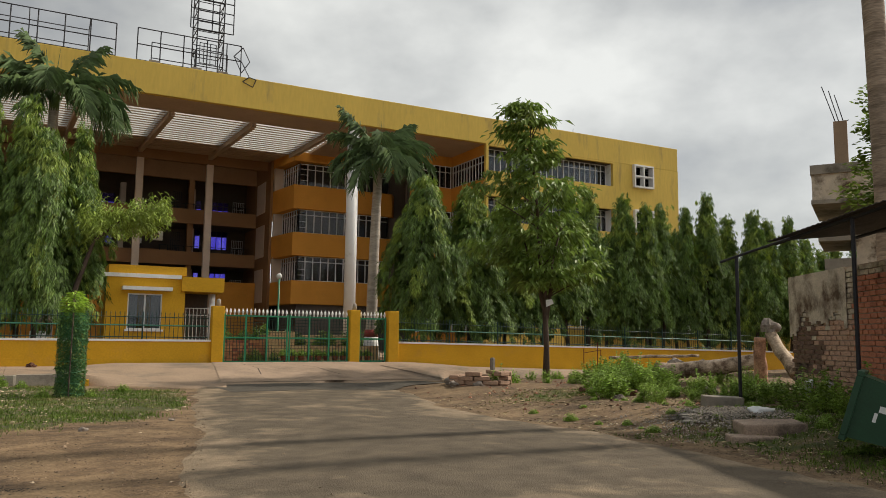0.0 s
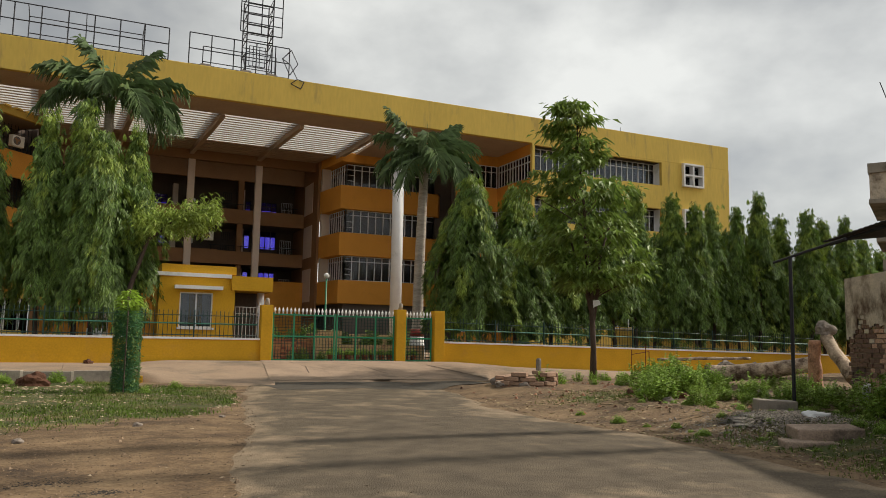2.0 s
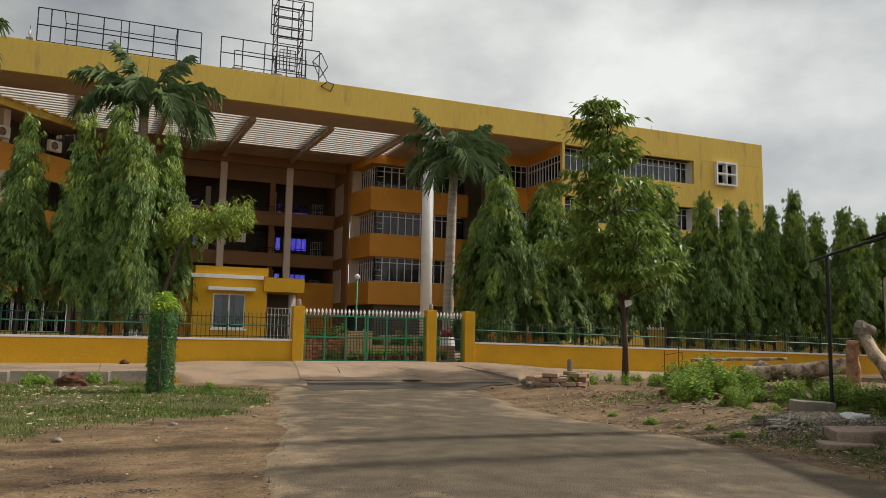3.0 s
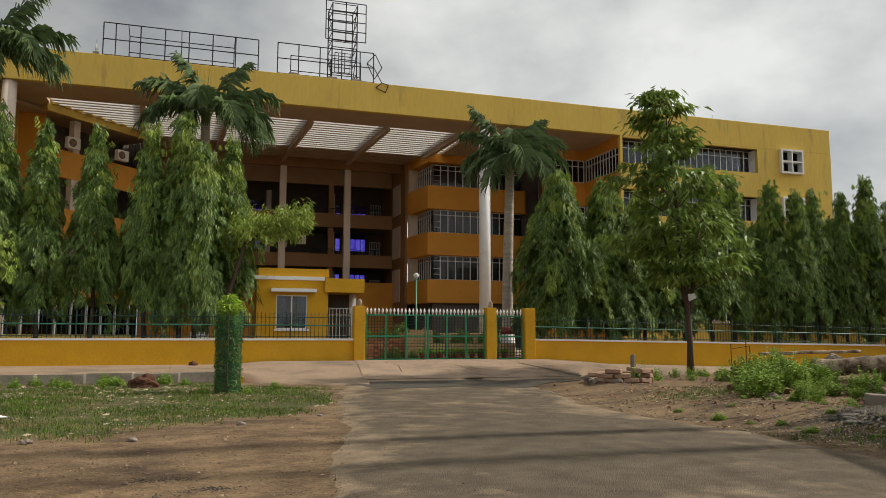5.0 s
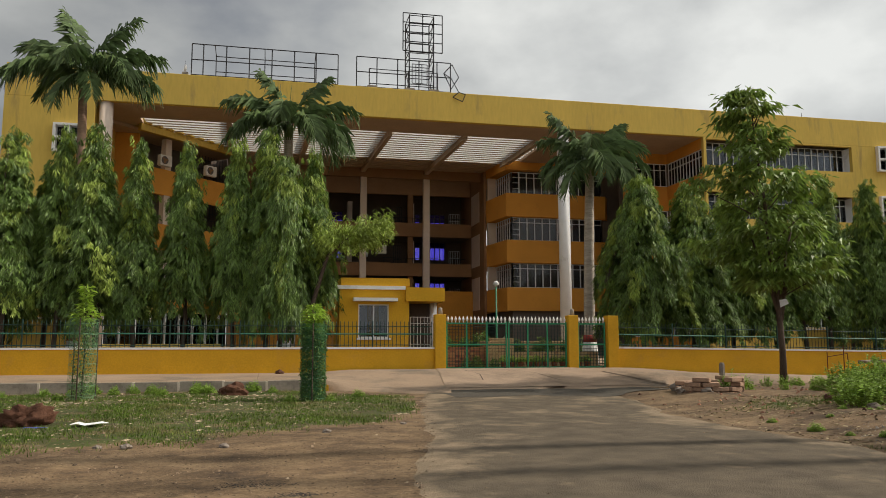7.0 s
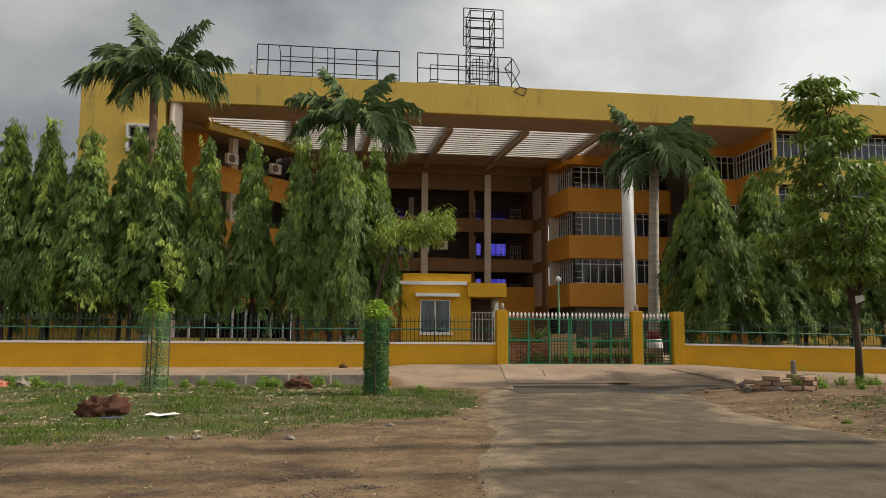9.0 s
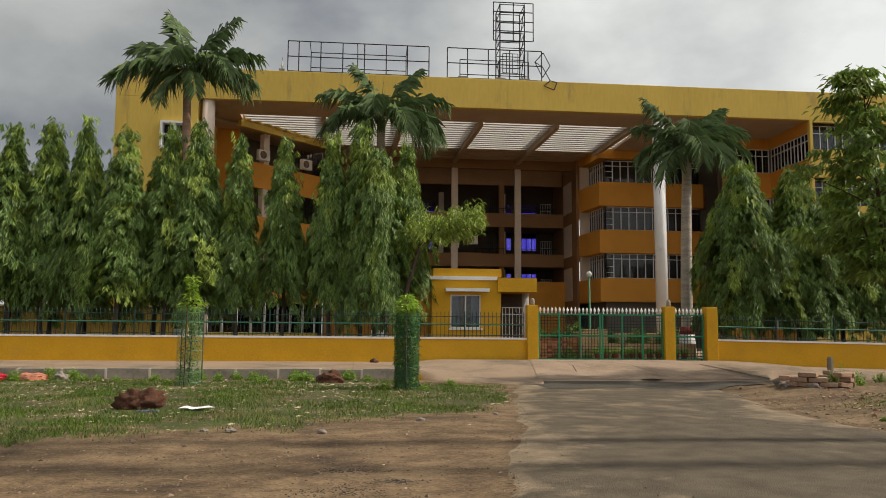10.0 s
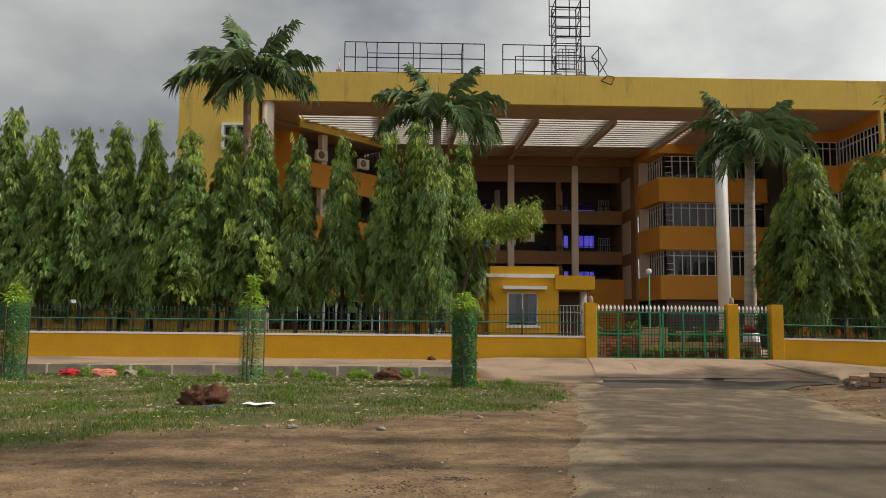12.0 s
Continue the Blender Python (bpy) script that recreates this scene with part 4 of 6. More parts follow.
def west_recess():
    """The slanting west side of the forecourt: orange parapets below an inclined row of yellow fins that stand in for
    sunlit stripes.
    """
    b = hall
    part("west_block", Shape().box(-10.6, -9.1, 54.3, 54.7, GND, SOF - 0.05), ORANGE, b, "orange wall beside the column")
    part("west_soffit", Shape().box(-10.6, -8.6, 51.36, 54.6, SOF, SOF + 0.2), SOFFIT, b, "brown soffit")
    a, c = Vector((-8.8, 52.6, 0)), Vector((-3.3, 58.6, 0))
    d = (c - a).normalized()
    n = Vector((-d.y, d.x, 0))
    quad = lambda w0, w1, s=0.0, e=1.0: [tuple((a.lerp(c, s) + n * w0).xy), tuple((a.lerp(c, e) + n * w0).xy), tuple((a.lerp(c, e) + n * w1).xy), tuple((a.lerp(c, s) + n * w1).xy)]
    part("slant_beam", Shape().prism(quad(-0.15, 0.15), 15.4, 15.84), YELLOW, b, "yellow slanting beam")
    for i in range(9):
        s = (i + 0.3) / 9
        # fins stand in for the stripes of sun between the joists
        part("fin", Shape().prism(quad(-0.3, 1.1, s, s + 0.055), 15.84, 16.25), YELLOW, b, "yellow fin shaped to stand in for a sunlit stripe")
    for z0, z1 in LEVELS[:3]:
        part("slant_parapet", Shape().prism(quad(0.3, 0.55), z0 - 1.85, z0 - 0.1), ORANGE, b, "orange parapet band")
        part("slant_pier", Shape().prism(quad(0.35, 0.8, 0.30, 0.36), z0 - 0.1, 15.4 if z0 > 12 else z1 + 0.1), PLASTER, b, "cream pier")
        g = Shape()
        for i in range(14):
            p = a.lerp(c, 0.55 + 0.45 * i / 13) + n * 0.9
            g.bar((p.x, p.y, z0 - 0.1), (p.x, p.y, z1), 0.02, 4)
        for z in (z0 + 0.3, z0 + 0.8, z0 + 1.3):
            p, q = a.lerp(c, 0.55) + n * 0.9, c + n * 0.9
            g.bar((p.x, p.y, z), (q.x, q.y, z), 0.02, 4)
        part("grille", g, DARK_STEEL, b, "dark steel window grille")
        # dark sheet stands for shade inside the recess at each floor
        part("recess_shade_panel", Shape().prism(quad(3.0, 3.2, -0.3, 1.0), z0 - 0.3, z1 + 0.6), PAINTED_SHADE, b, "dark sheet standing for the shaded recess")
    # dark sheet closes the gap and stands for the recess shade
    part("recess_shade_sheet", Shape().prism(quad(3.4, 3.6, -0.25, 1.4), GND, 16.5), PAINTED_SHADE_BROWN, b, "dark sheet standing for shade at the back of the recess")
    # added ceiling keeps skylight off the back of the recess
    part("recess_skylight_block", Shape().prism(quad(0.75, 3.4, -0.25, 1.15), 15.6, 15.8), SOFFIT, b, "brown ceiling added to shut skylight out of the recess")
    ground = Shape()
    ground.prism(quad(0.5, 0.7, -0.2, 1.0), GND - 0.4, 1.5).prism(quad(0.5, 0.7, -0.2, 1.0), 3.6, LEVELS[2][0] - 1.8)
    part("ground_wall", ground, YELLOW, b, "yellow ground floor wall")
    for i in range(9):
        s = -0.2 + 1.17 * i / 8
        part("window_post", Shape().prism(quad(0.55, 0.7, s, s + 0.012), 1.5, 3.6), WHITE, b, "white window post")
    part("ground_pane", Shape().prism(quad(0.72, 0.74, -0.2, 1.0), 1.5, 3.6), GLASS, b)
    # dark panels stand for the shaded ground floor and fill the gaps
    part("ground_shade_panel", Shape().prism(quad(2.0, 2.2, -0.4, 1.1), GND - 0.4, 4.0), PAINTED_SHADE, b)
    part("infill_shade_panel", Shape().box(18.9, 29.1, 58.6, 58.8, GND - 0.4, SOF), PAINTED_SHADE, b)
    part("west_core", Shape().box(-3.3, -3.0, 58.9, 76, GND, SOF), BROWN, b, "brown side wall")


# assumed paving, added pale to bounce light up to the soffit
tagged(part("bounce_pavement", Shape().box(-9.0, 29.0, 37.2, 65.5, 0.2, 0.53), CONCRETE), "pale forecourt paving, assumed, added to bounce light onto the soffit", "pavement", kind="structure")
main_building()
pergola()
bay()
inner_floors()
west_recess()


# ---- guard hut ----
def guard_hut():
    h = thing("guard_hut", "small yellow guard hut with a flat roof and projecting canopy", "hut", (0, 0, 0.45))
    s = Shape()
    holed(s, 2.72, 5.70, 0, 3.35, 33.0, 33.2, [(3.52, 4.82, 1.30, 2.72)])
    s.box(2.72, 2.92, 33.2, 36, 0, 3.35).box(2.72, 5.70, 35.8, 36, 0, 3.35).box(5.50, 5.70, 34.3, 35.8, 0, 3.35)
    part("wall", s, WALL_YELLOW, h)
    part("roof_band", Shape().box(2.55, 5.52, 32.85, 36.2, 3.35, 3.50), WHITE, h, "white roof slab edge")
    part("parapet", Shape().box(2.78, 5.72, 33.0, 36, 3.50, 3.84), WALL_YELLOW, h)
    part("canopy", Shape().prism([(5.53, 32.8), (7.22, 32.8), (7.3, 34.0), (7.3, 35), (5.53, 35)], 2.86, 3.45), WALL_YELLOW, h, "deep yellow canopy block")
    part("canopy_column", Shape().tube([(7.0, 34.2, 0), (7.0, 34.2, 2.86)], [0.16, 0.16], 16), WHITE, h, "white round column", True)
    part("window_shade", Shape().box(3.28, 5.15, 32.6, 33.0, 2.84, 2.98), WHITE, h, "white concrete shade over the window")
    for cx in (3.54, 4.42):
        part("curtain", Shape().box(cx, cx + 0.36, 33.14, 33.16, 1.32, 2.70), WHITE, h, "white curtain")
    sash(h, 3.52, 4.82, 1.30, 2.72, 33.08, 2, 1, frame=WHITE)
    part("window_sill", Shape().box(3.45, 4.9, 32.92, 33.0, 1.22, 1.30), WHITE, h, "white window sill")
    grille = Shape()
    for i in range(9):
        grille.box(5.80 + 0.15 * i, 5.825 + 0.15 * i, 33.3, 33.325, 0.1, 2.2)
    for z in (0.1, 0.55, 1.0, 1.45, 1.9, 2.18):
        grille.box(5.78, 7.05, 33.29, 33.30, z, z + 0.03)
    part("grille", grille, AC_WHITE, h, "pale steel grille closing the porch")
    # dark colour stands for the shade behind the porch grille
    part("porch_back", Shape().box(5.71, 7.2, 34.9, 35.0, 0, 2.86), PAINTED_SHADE_BROWN, h, "porch wall with shade put into its dark colour")
    part("floor_slab", Shape().box(2.6, 7.3, 32.8, 36.2, -0.4, 0.02), KERB, h, "grey floor slab")


guard_hut()


# ---- more materials ----
RUST = mat("rusty_steel", (0.16, 0.055, 0.03), 0.8, metal=0.2, vary=0.25, scale=8, grain=50, bump=0.2)
BRICK = mat("red_brick", (0.52, 0.205, 0.12), 0.9, vary=0.25, scale=6, grain=50, bump=0.4, stain=(0.20, 0.07, 0.045), stain_amount=0.4, stain_scale=3)
MORTAR = mat("mortar", (0.40, 0.31, 0.24), 0.95, vary=0.2, scale=5, grain=50, bump=0.4)
RENDER_OLD = mat("stained_lime_wash", (0.60, 0.51, 0.40), 0.95, vary=0.18, scale=2.5, grain=40, bump=0.3, stain=(0.13, 0.085, 0.055), stain_amount=0.5, stain_scale=1.1)
SOOT = mat("soot_stained_brick", (0.20, 0.12, 0.085), 0.95, vary=0.25, scale=4, grain=40, bump=0.4, stain=(0.05, 0.04, 0.035), stain_amount=0.55, stain_scale=1.3)
LOG_WOOD = mat("barkless_log", (0.46, 0.35, 0.25), 0.9, vary=0.3, scale=3, grain=25, bump=0.9, stain=(0.13, 0.085, 0.055), stain_amount=0.55, stain_scale=2.6)
LOG_RED = mat("reddish_log", (0.50, 0.27, 0.17), 0.9, vary=0.3, scale=3, grain=25, bump=0.9, stain=(0.17, 0.08, 0.05), stain_amount=0.5, stain_scale=2.6)
PINK_BRICK = mat("washed_pink_brick", (0.56, 0.35, 0.25), 0.92, vary=0.28, scale=5, grain=45, bump=0.4, stain=(0.19, 0.10, 0.07), stain_amount=0.45, stain_scale=2.0)
STONE = mat("rough_stone", (0.24, 0.20, 0.165), 0.95, vary=0.22, scale=4, grain=40, bump=0.5)
BROWN_STONE = mat("brown_stone", (0.095, 0.042, 0.024), 0.95, vary=0.3, scale=6, grain=40, bump=0.6)
CHIP = mat("pale_litter", (0.33, 0.26, 0.18), 0.9, vary=0.2, scale=5, grain=30, bump=0, island=0.65)
GRAVEL = mat("grey_gravel", (0.25, 0.225, 0.19), 0.95, vary=0.3, scale=9, grain=60, bump=0.9)
SHEET = mat("roof_sheet", (0.075, 0.07, 0.065), 0.75, metal=0.2, vary=0.25, scale=2, grain=20, bump=0.15)
BIN_GREEN = mat("bin_plastic", (0.012, 0.058, 0.025), 0.5, vary=0.15, scale=4, grain=50, bump=0.05, spec=0.5)
NET_GREEN = mat("green_net", (0.030, 0.125, 0.045), 0.6, vary=0.2, scale=4, grain=30, bump=0)
SAPLING = mat("sapling_leaf", (0.34, 0.48, 0.07), 0.55, vary=0.2, scale=1.5, grain=5, bump=0, island=0.4, transmit=0.3)
GRASS = mat("grass_blade", (0.088, 0.144, 0.015), 0.7, vary=0.3, scale=0.9, grain=6, bump=0, island=0.5, transmit=0.2, stain=(0.22, 0.19, 0.075), stain_amount=0.42, stain_scale=0.7)
WEED = mat("weed_leaf", (0.25, 0.37, 0.062), 0.6, vary=0.25, scale=1.5, grain=5, bump=0, island=0.45, transmit=0.3)
RED_PLASTIC = mat("red_plastic_bag", (0.45, 0.02, 0.03), 0.5, vary=0.2, scale=8, grain=40, bump=0.3)
PAPER = mat("white_paper", (0.75, 0.75, 0.74), 0.7, vary=0.05, scale=5, grain=20, bump=0.1)
BLUE_PLASTIC = mat("blue_plastic", (0.03, 0.06, 0.35), 0.5, vary=0.1, scale=8, grain=40, bump=0.1)
POT = mat("clay_pot", (0.30, 0.10, 0.05), 0.85, vary=0.15, scale=5, grain=30, bump=0.1)
TILE = bpy.data.materials.new("mixed_terracotta_tile")
TILE.use_nodes = True
_n, _l = TILE.node_tree.nodes, TILE.node_tree.links
_info, _rmp = _n.new("ShaderNodeObjectInfo"), _n.new("ShaderNodeValToRGB")
_rmp.color_ramp.elements[0].color = (0.22, 0.055, 0.03, 1)
_rmp.color_ramp.elements[1].color = (0.50, 0.22, 0.08, 1)
_l.new(_info.outputs["Random"], _rmp.inputs[0])
_l.new(_rmp.outputs[0], _n["Principled BSDF"].inputs["Base Color"])
_n["Principled BSDF"].inputs["Roughness"].default_value = 0.7


# ---- plants ----
def clump(seed, n, spread, height, size, wide, upright=0.3):
    """A clump of leaves on short stems that fills an uneven dome."""
    r = random.Random(seed)
    s = Shape()
    for i in range(n):
        a, k = r.uniform(0, 6.283), math.sqrt(r.random())
        bump = 0.7 + 0.6 * noise.noise(Vector((math.cos(a) * 2 + seed, math.sin(a) * 2, 0)))
        z = height * r.random() ** 0.8 * (1 - 0.75 * k * k) * bump
        p = Vector((math.cos(a) * k * spread * bump, math.sin(a) * k * spread * bump, max(z, 0.01)))
        b = a + r.gauss(0, 0.9)
        way = Vector((math.cos(b), math.sin(b), r.uniform(-0.6, 0.9) + upright)).normalized()
        side = way.cross(Vector((r.uniform(-0.5, 0.5), r.uniform(-0.5, 0.5), 1))).normalized()
        leaf_blade(s, p, way, side, size * r.uniform(0.6, 1.2), size * wide * r.uniform(0.7, 1.2), r.uniform(0.0, 0.4))
    for i in range(7):
        a = r.uniform(0, 6.283)
        s.bar((0, 0, 0), (math.cos(a) * spread * 0.5, math.sin(a) * spread * 0.5, height * 0.7), 0.006, 3)
    return s


WEEDS = [clump(70 + i, 900, 0.55, 0.75, 0.11, 0.28).mesh("leaves", WEED) for i in range(3)]
def weed_plant(seed, stems, spread, height):
    """A loose wild plant: leaning thin stems with leaves all along and a paler tuft at each top."""
    r = random.Random(seed)
    s = Shape()
    for i in range(stems):
        a, k = r.uniform(0, 6.283), math.sqrt(r.random())
        root = Vector((math.cos(a) * k * spread * 0.5, math.sin(a) * k * spread * 0.5, 0))
        h = height * r.uniform(0.45, 1.1) * (1 - 0.35 * k)
        top = root + Vector((math.cos(a) * spread * 0.5 * k + r.gauss(0, 0.06), math.sin(a) * spread * 0.5 * k + r.gauss(0, 0.06), h))
        s.bar(tuple(root), tuple(top), 0.005, 3)
        for j in range(34):
            t = 0.15 + 0.85 * r.random() ** 0.7
            b = r.uniform(0, 6.283)
            way = Vector((math.cos(b), math.sin(b), r.uniform(-0.3, 0.8))).normalized()
            side = way.cross(Vector((r.uniform(-0.4, 0.4), r.uniform(-0.4, 0.4), 1))).normalized()
            leaf_blade(s, root.lerp(top, t), way, side, r.uniform(0.07, 0.15) * (1.15 - 0.4 * t), r.uniform(0.02, 0.036), r.uniform(0.0, 0.3))
    return s


TALL_WEEDS = [weed_plant(170 + i, 30, 0.55, 0.95).mesh("leaves", WEED) for i in range(4)]
SHRUBS = [clump(80 + i, 700, 0.5, 0.9, 0.13, 0.22).mesh("leaves", LEAF_LIGHT) for i in range(2)]


def bush(name, x, y, scale, meshes, label, category, group, k=0, tall=1.0, z=None):
    b = new(name, meshes[k % len(meshes)])
    zz = ground_height(x, y) - 0.02 if z is None else z
    b.matrix_world = pose(x, y, zz, 0, 0, 77 * k) @ Matrix.Diagonal((scale, scale, scale * tall, 1))
    return tagged(b, label, category, group)


def broad_tree():
    """A young roadside tree: forked dark trunk, tiers of spreading boughs and a thin spire."""
    r = random.Random(21)
    x, y = 17.25, 24.05
    t = thing("roadside_tree", "young broad-leaved tree with forked dark trunk and leafy spire", "tree", (x, y, ground_height(x, y) - 0.05))
    trunk = Shape().tube([(0, 0, 0), (0.02, 0, 1.2), (-0.02, 0.02, 2.4), (-0.08, 0, 3.4), (-0.25, 0, 4.5), (-0.4, 0, 6.5), (-0.65, 0, 8.6), (-0.75, 0, 10.3)],
                         [0.135, 0.105, 0.10, 0.09, 0.08, 0.06, 0.035, 0.012], 10)
    trunk.tube([(-0.03, 0.02, 2.5), (-0.25, 0.05, 3.3), (-0.6, 0.1, 4.2), (-0.9, 0.2, 5.4)], [0.08, 0.07, 0.05, 0.03], 8)
    trunk.tube([(0.02, 0, 2.2), (0.2, 0, 3.2), (0.25, -0.1, 4.6), (0.6, -0.2, 5.8)], [0.07, 0.06, 0.05, 0.03], 8)
    crown = Shape()
    zs = [3.6, 4.6, 5.6, 6.6, 7.4, 8.0, 8.7, 9.4, 10.0, 10.5]
    rs = [1.7, 2.6, 2.8, 2.6, 2.1, 1.35, 1.0, 1.0, 0.7, 0.12]
    for i in range(165):
        z = 3.5 + 7.0 * r.random() ** 1.3
        a = r.uniform(0, 6.283)
        lobes = 0.8 + 0.7 * noise.noise(Vector((math.cos(a) * 1.7, math.sin(a) * 1.7, z * 0.9)))
        rad = float(np.interp(z, zs, rs)) * lobes * math.sqrt(r.uniform(0.15, 1))
        c = Vector((-0.13 * (z - 3), 0, z)) + Vector((math.cos(a), math.sin(a), 0)) * rad
        if r.random() < 0.28:
            root = Vector((-0.09 * (z - 3), 0, max(z - 0.5 - rad * 0.3, 3.0)))
            trunk.tube([root, root.lerp(c, 0.5) + Vector((0, 0, 0.05)), c], [0.03, 0.02, 0.008], 5, False)
        for j in range(46):
            p = c + Vector((r.gauss(0, 0.24), r.gauss(0, 0.24), r.gauss(0, 0.06)))
            b = a + r.gauss(0, 1.1)
            way = Vector((math.cos(b), math.sin(b), r.uniform(-1.1, 0.1))).normalized()
            side = way.cross(Vector((r.uniform(-0.4, 0.4), r.uniform(-0.4, 0.4), 1))).normalized()
            leaf_blade(crown, p, way, side, r.uniform(0.22, 0.40), r.uniform(0.045, 0.075), r.uniform(0.1, 0.5))
    part("trunk", trunk, BARK, t, "dark forked trunk", True)
    part("crown", crown, LEAF_LIGHT, t)
    part("sign_plate", Shape().quad((-0.10, -0.17, 2.72), (0.24, -0.17, 2.86), (0.16, -0.16, 3.02), (-0.12, -0.16, 2.98)), PAPER, t, "small pale bent plate nailed to the trunk")


broad_tree()
# the lopsided low bough of the tree by the hut
bough = thing("mast_tree", "leaning weeping mast tree with a long low side bough", "tree", (1.3, 32.0, 0.45), "mast trees along the boundary fence")
part("trunk", Shape().tube([(0, 0, 0), (0.2, 0, 2.5), (0.8, -0.1, 4.6), (2.2, -0.2, 5.9), (3.2, -0.2, 6.0)], [0.12, 0.10, 0.07, 0.04, 0.015], 8), BARK, bough, smooth=True)
bs, br = Shape(), random.Random(5)
for i in range(360):
    t = br.random()
    c = Vector((0.2 + 3.2 * t, br.gauss(0, 0.35), 5.05 + 0.9 * t + br.gauss(0, 0.3) - 0.25 * br.random() * t))
    for j in range(15):
        b = br.uniform(0, 6.28)
        way = Vector((math.cos(b) * 0.7, math.sin(b) * 0.7, -br.uniform(0.1, 0.9))).normalized()
        side = way.cross(Vector((br.uniform(-1, 1), br.uniform(-1, 1), 0.3))).normalized()
        leaf_blade(bs, c + Vector((br.gauss(0, 0.1), br.gauss(0, 0.1), br.gauss(0, 0.1))), way, side, br.uniform(0.16, 0.28), br.uniform(0.018, 0.03), 0.2)
part("crown", bs, LEAF_YOUNG, bough)


# ---- tree guards ----
def tree_guard(x, y, top, rad, dense, seed, net_mat, inside):
    z0 = ground_height(x, y) - 0.02
    h = top - z0
    g = thing("tree_guard", "green wire-net tree guard round a leafy sapling", "tree guard", (x, y, z0), "green tree guards on the verge")
    r = random.Random(seed)
    net = Shape()
    n, seg = 40 if dense < 1500 else 64, 22
    for d in (-1, 1):
        for i in range(n):
            prev = None
            for j in range(seg + 1):
                a = 2 * math.pi * (i / n) + d * 2.2 * j / seg
                k = rad * (1 + 0.05 * noise.noise(Vector((math.cos(a), math.sin(a), h * j / seg + seed))))
                p = Vector((math.cos(a) * k, math.sin(a) * k, h * j / seg))
                if prev is not None:
                    u = Vector((-math.sin(a), math.cos(a), 0)) * 0.0032
                    net.quad(prev - u, prev + u, p + u, p - u)
                prev = p
    for j in range(8):
        z = h * (j + 0.5) / 8
        ring = [(math.cos(a) * rad * 1.01, math.sin(a) * rad * 1.01, z + 0.03 * math.sin(a * 2 + j)) for a in [6.2832 * q / 20 for q in range(21)]]
        net.tube(ring, [0.006] * 21, 3, False)
    part("net", net, net_mat, g, "green wire netting")
    for a in (0.4, 2.5, 4.6):
        part("stake", Shape().bar((math.cos(a) * rad, math.sin(a) * rad, 0), (math.cos(a) * rad, math.sin(a) * rad, h), 0.018, 5), BARK, g)
    leaves = Shape()
    for i in range(dense):
        z = h * r.random() * 0.97
        a, k = r.uniform(0, 6.283), math.sqrt(r.random()) * rad * (0.97 if dense > 1500 else 0.7)
        way = Vector((r.gauss(0, 1), r.gauss(0, 1), r.uniform(-0.8, 0.4))).normalized()
        side = way.cross(Vector((0.1, 0.2, 1))).normalized()
        leaf_blade(leaves, Vector((math.cos(a) * k, math.sin(a) * k, z)), way, side, r.uniform(0.06, 0.13), r.uniform(0.016, 0.03), 0.2)
    part("guarded_foliage", leaves, inside, g)
    leaves = Shape()
    for i in range(330):
        z = h + r.uniform(-0.2, 0.85 if dense < 1500 else 0.5)
        k = r.uniform(0, 0.36) * (1 - 0.75 * (z - h)) * (0.6 + 0.4 * math.sin(z * 9))
        a = r.uniform(0, 6.283)
        way = Vector((math.cos(a), math.sin(a), r.uniform(-0.2, 0.8))).normalized()
        side = way.cross(Vector((0.1, 0.2, 1))).normalized()
        leaf_blade(leaves, Vector((math.cos(a) * k, math.sin(a) * k, z)), way, side, r.uniform(0.11, 0.22), r.uniform(0.025, 0.042), 0.4)
    part("sapling_top", leaves, SAPLING, g, "bright young leaves above the net")
    part("stem", Shape().tube([(0, 0, 0), (0.03, 0.02, h * 0.6), (0, 0, h + 0.3)], [0.025, 0.02, 0.008], 6), BARK, g)


PALE_NET = mat("faded_green_net", (0.13, 0.25, 0.12), 0.6, vary=0.2, scale=4, grain=30, bump=0)
tree_guard(1.06, 20.9, 2.03, 0.335, 4200, 1, NET_GREEN, LEAF)
tree_guard(-4.9, 22.4, 2.19, 0.35, 900, 2, PALE_NET, LEAF)
tree_guard(-11.4, 22.0, 2.20, 0.38, 2400, 3, NET_GREEN, LEAF)

# ---- kerb ----
kerb = thing("kerb", "line of grey concrete kerb stones with pale mortar joints", "kerb", kind="structure")
stone_me = Shape().box(0, 1.24, 25.2, 25.42, -0.15, 0.352).mesh("kerb_stone", KERB)
PALE_MORTAR = mat("pale_mortar", (0.56, 0.49, 0.40), 0.95, vary=0.15, scale=4, grain=40, bump=0.3)
joint_me = Shape().box(1.24, 1.31, 25.185, 25.42, -0.15, 0.356).mesh("mortar_joint", PALE_MORTAR)
for i in range(34):
    for me in (stone_me, joint_me):
        ob = part(me.name, me, None, kerb)
        ob.matrix_basis = pose(1.2 - 1.31 * (i + 1), 0, random.Random(i).uniform(-0.015, 0.015), 0, random.Random(i + 9).uniform(-0.25, 0.25), 0)
part("painted_stone", Shape().box(1.35, 1.75, 24.9, 25.2, -0.1, 0.22), WALL_YELLOW, kerb, "yellow painted kerb end")

# ---- turf and litter on the verge ----
blades, r = Shape(), random.Random(8)
made = 0
